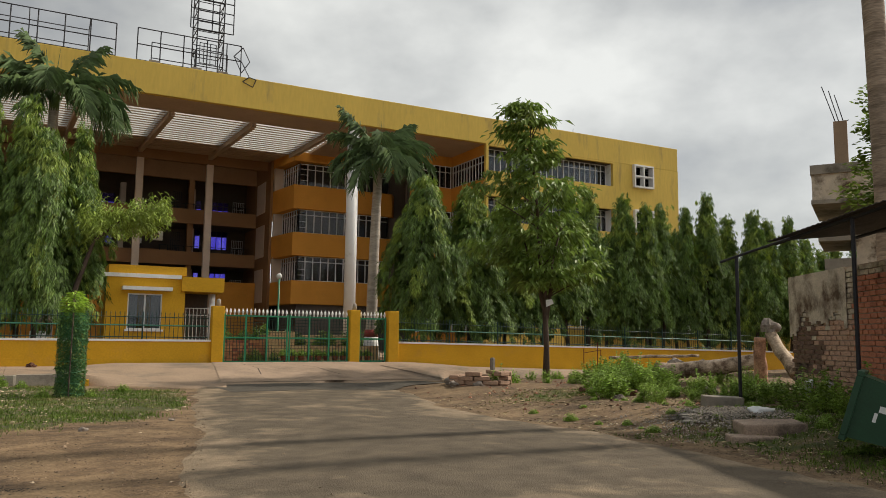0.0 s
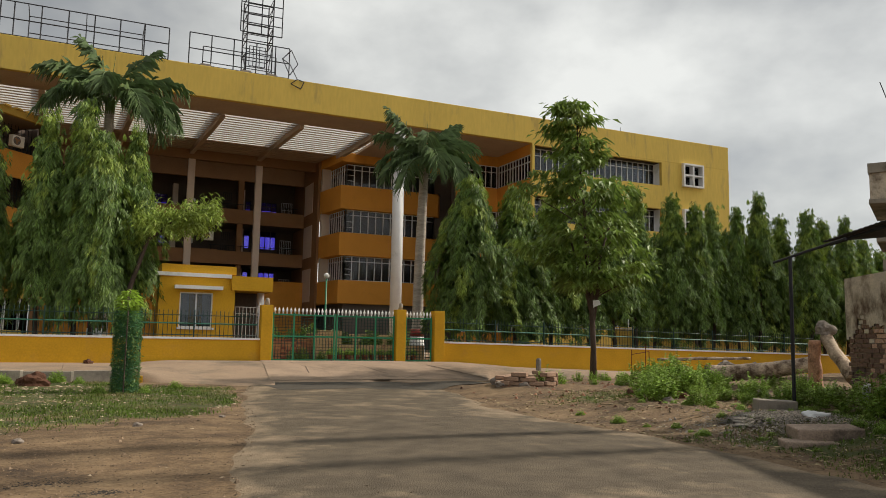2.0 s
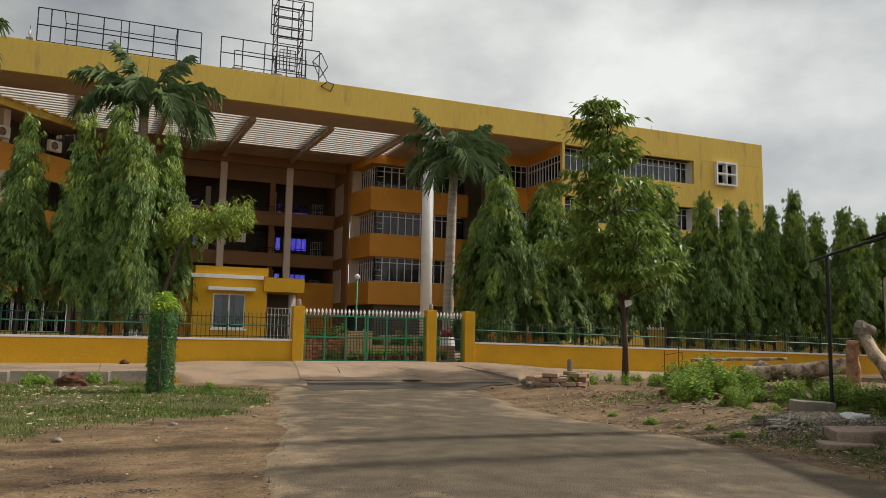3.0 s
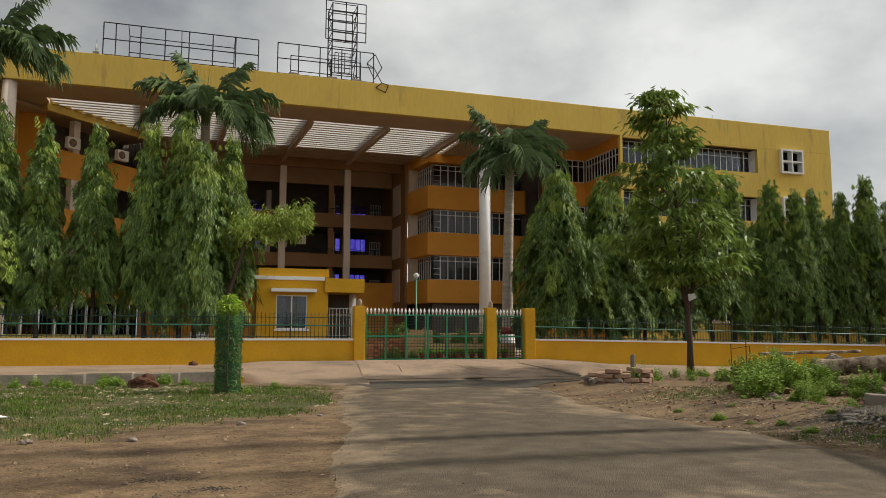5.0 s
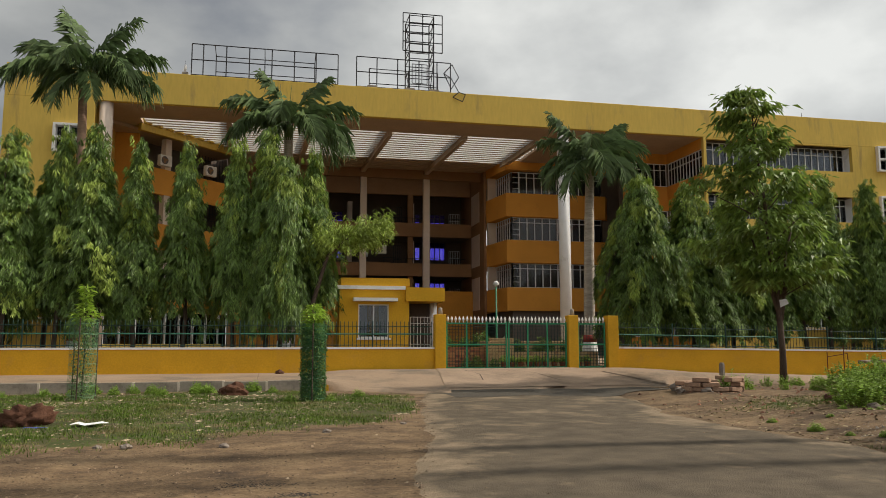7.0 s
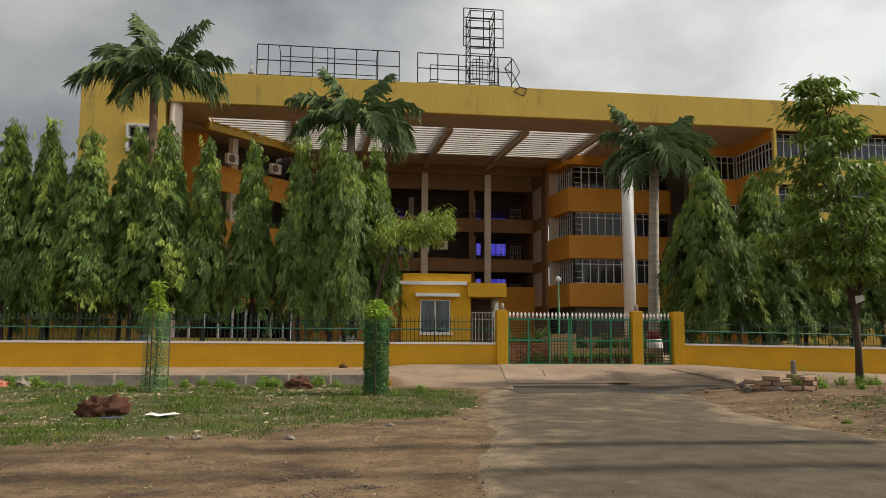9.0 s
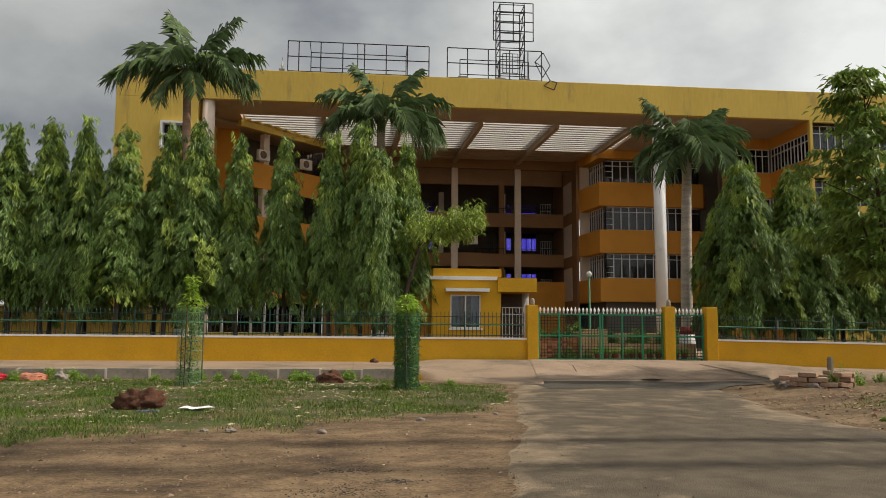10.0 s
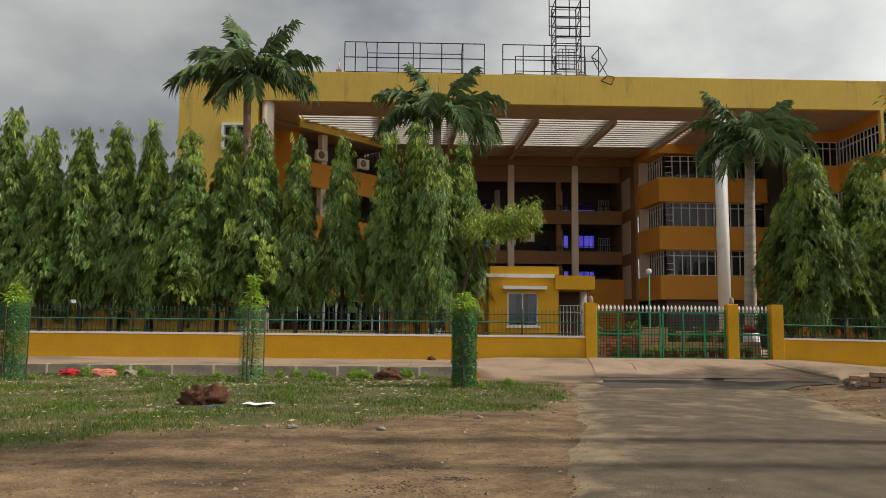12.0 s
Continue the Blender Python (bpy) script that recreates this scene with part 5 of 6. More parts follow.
while made < 135000:
    x, y = r.uniform(-22, 15.5), 4.5 + 20.5 * r.random() ** 1.2
    if turf_here(x, y) + r.gauss(0, 0.25) < 0.1 or noise.noise(Vector((x * 0.55, y * 0.55, 9))) < r.uniform(-0.32, 0.42):
        continue
    z = ground_height(x, y)
    for q in range(3):
        a = r.uniform(0, 6.283)
        h = r.uniform(0.02, 0.085)
        p = Vector((x + r.gauss(0, 0.03), y + r.gauss(0, 0.03), z))
        w = Vector((math.cos(a), math.sin(a), 0)) * 0.007
        tip = p + Vector((r.gauss(0, 0.03), r.gauss(0, 0.03), h))
        blades.quad(p - w, p + w, tip)
    made += 3
tagged(part("grass", blades, GRASS), "short patchy green grass on the verge", "grass", kind="stuff")


def pebble(s, p, size, r, flat=0.5):
    k = len(s.v)
    for x, y, z in ((1, 0, 0), (0, 1, 0), (-1, 0, 0), (0, -1, 0), (0, 0, 1), (0.6, 0.6, 0.55)):
        s.v.append((p[0] + x * size * r.uniform(0.6, 1.2), p[1] + y * size * r.uniform(0.6, 1.2), p[2] + z * size * flat))
    s.f += [(k + a, k + b, k + c) for a, b, c in ((0, 5, 4), (5, 1, 4), (1, 2, 4), (2, 3, 4), (3, 0, 4), (0, 1, 5))]


chips, r = Shape(), random.Random(12)
for i in range(12000):
    x, y = r.uniform(-20, 3.8), 7 + 17.8 * r.random()
    if turf_here(x, y) < 0.2 and r.random() < 0.975:
        continue
    if noise.noise(Vector((x * 0.7, y * 0.7, 3))) + 0.04 * (y - 17) < r.uniform(-0.65, 0.4):
        continue
    pebble(chips, (x, y, ground_height(x, y) + 0.004), r.uniform(0.010, 0.042) * (1.8 if r.random() < 0.08 else 1), r, 0.3)
for i in range(520):
    x, y = r.uniform(-15, 1.5), r.uniform(19.8, 24.9)
    if noise.noise(Vector((x * 0.5, y * 0.5, 5))) < r.uniform(-0.4, 0.3):
        continue
    pebble(chips, (x, y, ground_height(x, y) + 0.004), r.uniform(0.03, 0.085), r, 0.35)
tagged(part("litter_chips", chips, CHIP), "scattered pale stones and dry leaf litter", "litter", kind="stuff")
grit, r = Shape(), random.Random(13)
for i in range(30000):
    x, y = r.uniform(-9, 17), 4.5 + 19.5 * r.random() ** 1.5
    if edge(ROAD_W, y) + 0.3 < x < edge(ROAD_E, y) - 0.3 and r.random() < 0.97:
        continue
    pebble(grit, (x, y, max(ground_height(x, y), 0.035 if edge(ROAD_W, y) < x < edge(ROAD_E, y) else -1)), r.uniform(0.005, 0.021) * (2.5 if r.random() < 0.02 else 1), r, 0.6)
GRIT = mat("earth_grit", (0.165, 0.115, 0.074), 0.95, vary=0.2, scale=4, grain=30, bump=0, island=0.6)
tagged(part("grit", grit, GRIT), "loose gravel and small stones on the earth", "gravel", kind="stuff")


def boulder(name, x, y, size, material, label, category, squash=0.7, seed=0, z=None, stretch=(1, 1), turn=0, group="", rough=0.12):
    """A rough lump: an uneven sphere pushed in and out by noise."""
    bm = bmesh.new()
    bmesh.ops.create_icosphere(bm, subdivisions=4 if rough > 0.2 else 3, radius=1.0)
    for v in bm.verts:
        f = 1 + 0.45 * noise.noise(v.co * 1.3 + Vector((seed * 7.1, 0, 0))) + 0.28 * noise.noise(v.co * 3.3 + Vector((0, seed, 0))) + rough * noise.noise(v.co * 8)
        v.co = Vector((v.co.x * stretch[0], v.co.y * stretch[1], max(v.co.z, -0.5) * squash)) * f * size
    me = bpy.data.meshes.new(name)
    bm.to_mesh(me)
    bm.free()
    me.materials.append(material)
    me.polygons.foreach_set("use_smooth", [seed % 2 == 0] * len(me.polygons))
    ob = new(name, me)
    ob.matrix_world = pose(x, y, (ground_height(x, y) if z is None else z) + size * squash * 0.3, 0, 0, turn)
    return tagged(ob, label, category, group)


boulder("boulder", -1.05, 23.6, 0.34, BROWN_STONE, "rough reddish brown boulder by the kerb", "rock", 0.75, 1, stretch=(1.1, 0.8))
boulder("earth_mound", -4.3, 15.6, 0.36, BROWN_STONE, "small heap of dark red earth on the grass", "mound", 0.8, 4, stretch=(1.05, 0.8), rough=0.4)
boulder("brick_lump", -9.8, 24.35, 0.34, BRICK, "broken lump of red brickwork by the kerb", "rubble", 0.5, 5, stretch=(1.3, 0.7))
boulder("stone_lump", -9.1, 24.5, 0.24, STONE, "grey rubble stone by the kerb", "rubble", 0.7, 7)
boulder("small_stone", 0.3, 29.5, 0.16, BROWN_STONE, "small brown stone on the pavement", "rock", 0.7, 9, z=0.40)
boulder("plastic_bag", -10.8, 24.35, 0.27, RED_PLASTIC, "crumpled red plastic bag in the grass", "bag", 0.6, 11, stretch=(1.2, 0.9))
for i, (x, y, s) in enumerate([(-0.65, 11.9, 0.07), (-2.0, 12.0, 0.08), (0.9, 13.2, 0.07), (-2.4, 12.1, 0.06), (2.4, 14.5, 0.05)]):
    boulder("stone", x, y, s, STONE, "small loose stone on the dirt", "stone", 0.6, 20 + i, group="stones on the dirt verge")
paper = Shape()
for i in range(4):
    for j in range(2):
        p = lambda a, b: (-3.45 + 0.13 * a + 0.04 * b, 14.95 + 0.2 * b, ground_height(-3.2, 15.1) + 0.05 + 0.02 * math.sin(a * 2.1 + b))
        paper.quad(p(i, j), p(i + 1, j), p(i + 1, j + 1), p(i, j + 1))
pp = tagged(part("paper_scrap", paper, PAPER), "crumpled white paper scrap on the grass", "litter")
bp = Shape()
for i in range(4):
    bp.quad((-4.2 + 0.1 * i, 14.95, 0.05 + 0.015 * (i % 2)), (-4.1 + 0.1 * i, 14.95, 0.05 + 0.015 * ((i + 1) % 2)), (-4.1 + 0.1 * i, 15.08, 0.06), (-4.2 + 0.1 * i, 15.08, 0.06))
tagged(part("plastic_scrap", bp, BLUE_PLASTIC), "blue plastic scrap by the earth heap", "litter")

for i, (x, y, s) in enumerate([(-3.4, 24.5, 0.55), (-1.9, 24.7, 0.4), (-6.3, 24.3, 0.4), (-8.0, 24.4, 0.35), (-13.2, 24.2, 0.4), (1.5, 20.6, 0.35), (2.4, 22.3, 0.4),
                               (-5.4, 22.2, 0.35), (0.5, 20.7, 0.4), (-7.2, 23.6, 0.35), (-10.9, 22.2, 0.3)]):
    bush("weed", x, y, s, WEEDS, "small bright green weed by the kerb", "weed", "weeds on the verge", i)

r = random.Random(91)
for i in range(20):
    bush("weed", r.uniform(-15, 0.6), 25.05 - abs(r.gauss(0, 0.5)), r.uniform(0.28, 0.62), WEEDS, "small bright green weed by the kerb", "weed", "weeds on the verge", i, r.uniform(0.7, 1.3))

# ---- east side: rubble bank with weeds, logs and slabs ----
r = random.Random(17)
spots = [(15.2, 16.2), (16.4, 17.0), (14.4, 15.0), (15.6, 14.8), (17.0, 16.2), (14.0, 13.6), (15.0, 13.4), (16.3, 14.0), (13.2, 14.6), (16.9, 12.9), (15.3, 12.0), (14.3, 11.6),
         (13.5, 10.3), (12.9, 9.4), (14.2, 10.4), (12.2, 8.4), (11.6, 7.6), (17.5, 18.3), (16.2, 18.4), (18.6, 17.0), (13.0, 12.6), (12.2, 13.0), (14.9, 17.4), (17.8, 15.2), (11.4, 12.2), (10.9, 7.0), (15.8, 10.9), (13.9, 16.4)]
for i, (x, y) in enumerate(spots):
    bush("weed_bush", x, y, r.uniform(0.55, 1.05) * (0.68 if x > 0.93 * y and y > 11.5 else 1), TALL_WEEDS, "leafy green wild bush on the rubble bank", "bush", "wild bushes on the rubble bank", i, r.uniform(0.75, 1.3))
for i in range(24):
    y = r.uniform(13.2, 18.8)
    x = y * r.uniform(0.80, 0.97)
    bush("weed_bush", x, y, r.uniform(0.6, 1.0), TALL_WEEDS, "leafy green wild bush on the rubble bank", "bush", "wild bushes on the rubble bank", i, r.uniform(0.75, 1.15))
for i in range(6):
    y = r.uniform(11.6, 13.4)
    bush("weed_bush", y * r.uniform(1.03, 1.25), y, r.uniform(0.4, 0.65), TALL_WEEDS, "leafy green wild bush on the rubble bank", "bush", "wild bushes on the rubble bank", i, r.uniform(0.8, 1.2))
for i in range(16):
    k = i / 15
    x, y = 10.6 + 5.8 * k + r.gauss(0, 0.7), 8.6 + 8.6 * k + r.gauss(0, 0.7)
    if x < edge(ROAD_E, y) + 1.6 or (y < 12.2 and x < 13.3):
        continue
    bush("weed_bush", x, y, r.uniform(0.35, 0.8), TALL_WEEDS, "leafy green wild bush on the rubble bank", "bush", "wild bushes on the rubble bank", i, r.uniform(0.7, 1.4))
for i, (x, y, s) in enumerate([(17.0, 23.0, 0.55), (18.3, 23.6, 0.7), (15.6, 24.2, 0.6), (19.6, 22.6, 0.6), (13.0, 20.0, 0.7), (11.7, 19.7, 0.45), (17.7, 20.6, 0.5), (14.4, 18.7, 0.45)]):
    bush("weed", x, y, s, WEEDS, "low green weed on bare earth", "weed", "weeds round the roadside tree", i)


for i, (x, y, s) in enumerate([(12.35, 19.5, 0.6), (16.0, 22.3, 0.45), (14.6, 21.2, 0.4), (18.6, 22.0, 0.5), (13.6, 18.9, 0.35), (15.4, 19.6, 0.4)]):
    bush("weed", x, y, s, TALL_WEEDS, "low green weed on bare earth", "weed", "weeds round the roadside tree", i)


def log(name, pts, radius, label, seed, material=LOG_WOOD):
    """A felled log: knobbly outline, flutes along the grain and sawn ends."""
    r = random.Random(seed)
    s = Shape()
    pts = [Vector(p) for p in pts]
    fine, n = [], 26
    for i in range(n):
        t = i / (n - 1) * (len(pts) - 1)
        k = min(int(t), len(pts) - 2)
        fine.append(pts[k].lerp(pts[k + 1], t - k) + Vector((0, 0, r.gauss(0, 0.006))))
    s.tube(fine, [radius * (1.03 - 0.006 * i) for i in range(n)], 20)
    for i in range(n):
        for j in range(20):
            c, v = fine[i], Vector(s.v[i * 20 + j])
            a = 6.2832 * j / 20
            f = 1 + 0.16 * noise.noise(Vector((math.cos(a) * 1.3, math.sin(a) * 1.3, i * 0.17 + seed * 5))) + 0.09 * noise.noise(Vector((math.cos(a) * 4, math.sin(a) * 4, i * 0.3 + seed)))
            s.v[i * 20 + j] = tuple(c + (v - c) * f)
    return tagged(part(name, s, material, smooth=True), label, "log", "felled logs on the bank")


log("log", [(16.6, 17.6, 0.62), (17.6, 16.2, 0.78), (18.3, 15.3, 0.98)], 0.24, "long weathered felled log lying on the bank", 1)
log("log", [(16.75, 13.95, 0.45), (16.7, 13.95, 1.1), (16.68, 13.9, 1.62)], 0.16, "short reddish log standing on end", 2, LOG_RED)
log("log", [(16.55, 12.75, 0.75), (16.72, 13.3, 1.25), (16.95, 13.8, 1.72)], 0.16, "pale barkless log leaning against another", 3)
log("log", [(17.3, 18.8, 0.35), (17.0, 18.2, 0.4), (16.4, 17.6, 0.38)], 0.24, "short cut log half hidden in weeds", 4)
boulder("stone", 17.0, 13.85, 0.24, STONE, "rough stone balanced on the logs", "stone", 0.9, 41, z=1.83, group="stones on the bank")
for i, (x, y, s, z) in enumerate([(17.6, 17.9, 0.3, 0.5), (18.2, 17.4, 0.35, 0.6), (15.6, 17.2, 0.28, None), (14.9, 14.0, 0.2, None), (16.9, 19.4, 0.3, None), (13.2, 12.2, 0.16, None), (16.2, 18.2, 0.26, 0.55), (16.6, 18.6, 0.22, 0.6), (15.9, 18.0, 0.2, 0.5), (17.2, 17.4, 0.26, 0.75), (12.6, 14.2, 0.14, None), (11.6, 13.4, 0.12, None), (12.1, 15.3, 0.13, None), (13.0, 16.2, 0.15, None)]):
    boulder("stone", x, y, s, STONE if i % 2 else BROWN_STONE, "rubble stone among the weeds", "stone", 0.75, 50 + i, z, group="stones on the bank")


def slab(name, m, size, label, material=KERB):
    ob = tagged(part(name, Shape().box(-size[0] / 2, size[0] / 2, -size[1] / 2, size[1] / 2, 0, size[2]), material, bevel=0.025), label, "slab")
    ob.matrix_world = m
    return ob


OLD_SLAB = mat("reddish_old_concrete", (0.36, 0.27, 0.205), 0.95, vary=0.3, scale=4, grain=40, bump=0.6, stain=(0.12, 0.09, 0.07), stain_amount=0.5, stain_scale=2)
slab("concrete_slab", pose(10.3, 8.45, 0.02, 2, -2, -32), (0.95, 0.6, 0.27), "low broken concrete slab on gravel", OLD_SLAB)
slab("concrete_slab", pose(9.85, 8.3, -0.03, 2, 1, -28), (0.9, 0.35, 0.14), "low broken concrete slab on gravel", OLD_SLAB)
slab("concrete_block", pose(12.4, 11.3, 0.16, 0, 2, -30), (0.75, 0.4, 0.27), "squared concrete block among weeds")
boulder("white_stone", 11.4, 9.5, 0.2, PAPER, "smooth pale flat stone on the gravel", "stone", 0.45, 60, 0.28, stretch=(1.2, 0.8))
boulder("rubble_mound", 11.3, 10.1, 0.8, GRAVEL, "low heap of grey gravel", "gravel", 0.16, 62, 0.12, stretch=(1.4, 0.9), rough=0.5)
gravel, r = Shape(), random.Random(64)
for i in range(5500):
    x, y = r.gauss(10.9, 0.85), r.gauss(9.7, 0.9)
    if x < edge(ROAD_E, y) + 0.5:
        continue
    hump = 0.1 * math.exp(-((x - 11.2) / 0.9) ** 2 - ((y - 9.9) / 0.8) ** 2)
    pebble(gravel, (x, y, ground_height(x, y) + hump * r.random() ** 0.3), r.uniform(0.008, 0.026) * (2 if r.random() < 0.03 else 1), r, 0.7)
rubble = Shape()
for i in range(230):
    x, y = r.uniform(9.2, 14.6), r.uniform(11.8, 20.5)
    if x < edge(ROAD_E, y) + 0.2 or noise.noise(Vector((x * 0.6, y * 0.6, 8))) < r.uniform(-0.5, 0.5):
        continue
    pebble(rubble, (x, y, ground_height(x, y)), r.uniform(0.02, 0.085), r, 0.7)
RUBBLE = mat("brick_rubble", (0.27, 0.13, 0.08), 0.95, vary=0.2, scale=6, grain=40, bump=0.3, island=0.8)
tagged(part("brick_rubble", rubble, RUBBLE), "scattered red brick rubble on the bank", "rubble", kind="stuff")
LOOSE = mat("loose_grey_gravel", (0.29, 0.25, 0.205), 0.95, vary=0.2, scale=6, grain=40, bump=0, island=0.6)
tagged(part("gravel_spread", gravel, LOOSE), "loose grey gravel spread round the slab", "gravel", kind="stuff")
for i, (x, y, z, t) in enumerate([(13.7, 10.35, 0.42, 0), (13.9, 10.1, 0.45, 60)]):
    p = tagged(part("pipe_offcut", Shape().tube([(0, 0, 0), (0.05, 0, 0.3), (0.02, 0, 0.33)], [0.07, 0.07, 0.09], 12), PAPER, smooth=True), "short white plastic pipe offcut among weeds", "pipe", "pipe offcuts")
    p.matrix_world = pose(x, y, z, 25 * i, 10, t)

# stone ring planter and post by the road's corner
RING_STONE = mat("brown_ring_stone", (0.34, 0.22, 0.15), 0.95, vary=0.3, scale=4, grain=40, bump=0.6)
ring = thing("stone_planter", "ruined ring of flat stones with weeds inside", "planter", (11.75, 19.6, -0.02))
r = random.Random(23)
for c in range(5):
    for i in range(11):
        a = 6.283 * (i + 0.5 * c) / 11
        if c > 2 and (i + c) % 3 == 1 or c == 4 and i < 5:
            continue
        ob = part("stone", Shape().box(-0.22, 0.22, -0.13, 0.13, 0, 0.115), RING_STONE, ring, bevel=0.02)
        ob.matrix_basis = pose(0.8 * math.cos(a), 0.66 * math.sin(a), 0.125 * c, r.uniform(-4, 4), r.uniform(-4, 4), math.degrees(a) + 90 + r.uniform(-8, 8))
tagged(part("stone_post", Shape().tube([(12.8, 20.65, 0.0), (12.8, 20.65, 0.9), (12.8, 20.65, 0.95)], [0.085, 0.08, 0.05], 7), STONE), "short rough stone post", "post")
for i, (x, y, s) in enumerate([(11.0, 20.0, 0.2), (10.85, 19.5, 0.16), (11.3, 18.95, 0.15), (12.3, 19.2, 0.17)]):
    boulder("stone", x, y, s, STONE, "tumbled stone beside the ring planter", "stone", 0.7, 70 + i, group="stones by the planter")

# rusty stand-pipe frame
fr = thing("standpipe_frame", "rusty thin steel stand-pipe frame by the wall", "frame", (15.9, 20.1, ground_height(15.9, 20.1)))
for a, h in ((0, 1.0), (0.42, 1.2), (0.52, 0.95)):
    part("upright", Shape().bar((a, -a * 0.4, 0), (a, -a * 0.4, h), 0.014, 5), RUST, fr)
part("crossbar", Shape().bar((0, 0, 0.85), (0.52, -0.2, 0.95), 0.012, 5), RUST, fr)
log("pole", [(16.6, 19.7, 0.95), (17.8, 19.2, 1.02), (19.2, 18.4, 1.05)], 0.05, "thin pale pole resting across the rubble", 8)


# ---- shed with brick wall and sheet roof ----
def shed():
    a, c = Vector((16.1, 12.5, 0)), Vector((11.8, 5.2, 0))
    d = (c - a).normalized()
    n = Vector((d.y, -d.x, 0))
    if n.x < 0:
        n = -n
    L = (c - a).length
    turn = math.degrees(math.atan2(d.y, d.x))
    w = tagged(part("wall_shed", Shape().box(0, L, 0.03, 0.25, -0.3, 3.05), MORTAR), "old red brick shed wall, lime-washed and soot-stained at one end", "wall", kind="structure")
    w.matrix_world = pose(a.x, a.y, 0, 0, 0, turn)
    r = random.Random(31)
    meshes = {m.name: [Shape().box(0, 0.225, 0, 0.05, 0, 0.085).mesh("brick", m), Shape().box(0, 0.215, 0.006, 0.05, 0, 0.08).mesh("brick", m)] for m in (BRICK, RENDER_OLD, SOOT, PINK_BRICK)}
    count, rest = 0, {BRICK.name: Shape(), RENDER_OLD.name: Shape(), SOOT.name: Shape(), PINK_BRICK.name: Shape()}
    course = 0.105
    for j in range(29):
        z = 0.0 + j * course
        for i in range(int(L / 0.245) + 1):
            s = i * 0.245 + (0.12 if j % 2 else 0)
            if s + 0.22 > L or z > 2.96:
                continue
            k = noise.noise(Vector((s * 0.9, z * 0.9, 2)))
            m = BRICK
            if s < 3.0 + 0.4 * k:
                k += 0.25 * r.gauss(0, 1)
                m = RENDER_OLD if z > 1.95 + 0.4 * k else (SOOT if s < 1.45 + 0.8 * k and z > 0.75 + 0.4 * k else PINK_BRICK)
            elif z > 2.7 + 0.2 * k:
                m = RENDER_OLD
            y = -0.012 + r.uniform(-0.014, 0.012)
            if 1.0 < z and s < 6.5 and count < 300:
                ob = part("brick", meshes[m.name][r.randrange(2)], None, w)
                ob.matrix_basis = pose(s, y, z, 0, r.uniform(-1.6, 1.6), 0)
                count += 1
            else:
                rest[m.name].box(s, s + 0.222, y, y + 0.045, z, z + 0.084)
    for m in (BRICK, RENDER_OLD, SOOT, PINK_BRICK):
        tagged(part("brickwork", rest[m.name], m, w), kind="stuff")
    # what is left of the lime plaster on the upper part
    coat = Shape()
    for i in range(24):
        low = 2.0 + 0.35 * noise.noise(Vector((i * 0.23, 0, 4))) + 0.10 * noise.noise(Vector((i * 1.1, 0, 9))) - 0.35 * max(0, 1 - i / 5)
        coat.box(0.12 * i, 0.12 * i + 0.12, -0.042, -0.03, low, 3.05)
    part("plaster", coat, RENDER_OLD, w, "stained pale lime plaster, broken away below")
    # roof sheets on round posts
    roof = thing("shed_roof", "rusty corrugated sheet roof on thin steel posts", "roof")
    e0, e1 = Vector((12.75, 10.35, 3.46)), Vector((9.7, 1.0, 4.28))
    de = (e1 - e0).normalized()
    ne = Vector((-de.y, de.x, 0)).normalized()
    if ne.x < 0:
        ne = -ne
    sheet = Shape()
    N, W = 136, 5
    for i in range(N + 1):
        for j in range(W + 1):
            p = e0.lerp(e1, i / N) + ne * (4.2 * j / W)
            sheet.v.append((p.x, p.y, p.z + 0.09 * j + (0.016 if i % 2 else 0)))
    for i in range(N):
        for j in range(W):
            q = i * (W + 1) + j
            sheet.f.append((q, q + 1, q + W + 2, q + W + 1))
    sh = part("roof_sheet", sheet, SHEET, roof, "corrugated sheet, dark underneath")
    so = sh.modifiers.new("thick", "SOLIDIFY")
    so.thickness = 0.012
    for j in (0.15, 1.9, 3.7):
        p, q = e0 + ne * j + Vector((0, 0, -0.05 + 0.10 * j)), e1 + ne * j + Vector((0, 0, -0.05 + 0.10 * j))
        part("purlin", Shape().bar(tuple(p), tuple(q), 0.035, 6), DARK_STEEL, roof)
    part("outrigger", Shape().tube([(13.2, 11.95, 3.22), (12.8, 10.8, 3.32), (12.4, 9.6, 3.42)], [0.028, 0.028, 0.028], 6), DARK_STEEL, roof)
    for x, y, z0, z1 in ((12.2, 8.2, 0.1, 3.6), (13.0, 11.35, 0.3, 3.26), (11.1, 4.8, 0, 3.9), (10.1, 1.8, 0, 4.16)):
        part("post", Shape().bar((x + 0.06, y + 0.06, z0), (x, y, z1), 0.036, 8), DARK_STEEL, roof)
    tagged(part("timber_offcut", Shape().tube([(12.9, 8.35, 0.1), (12.93, 8.35, 0.85)], [0.14, 0.13], 7), LOG_WOOD), "rough timber offcut leaning by the shed wall", "timber")


shed()


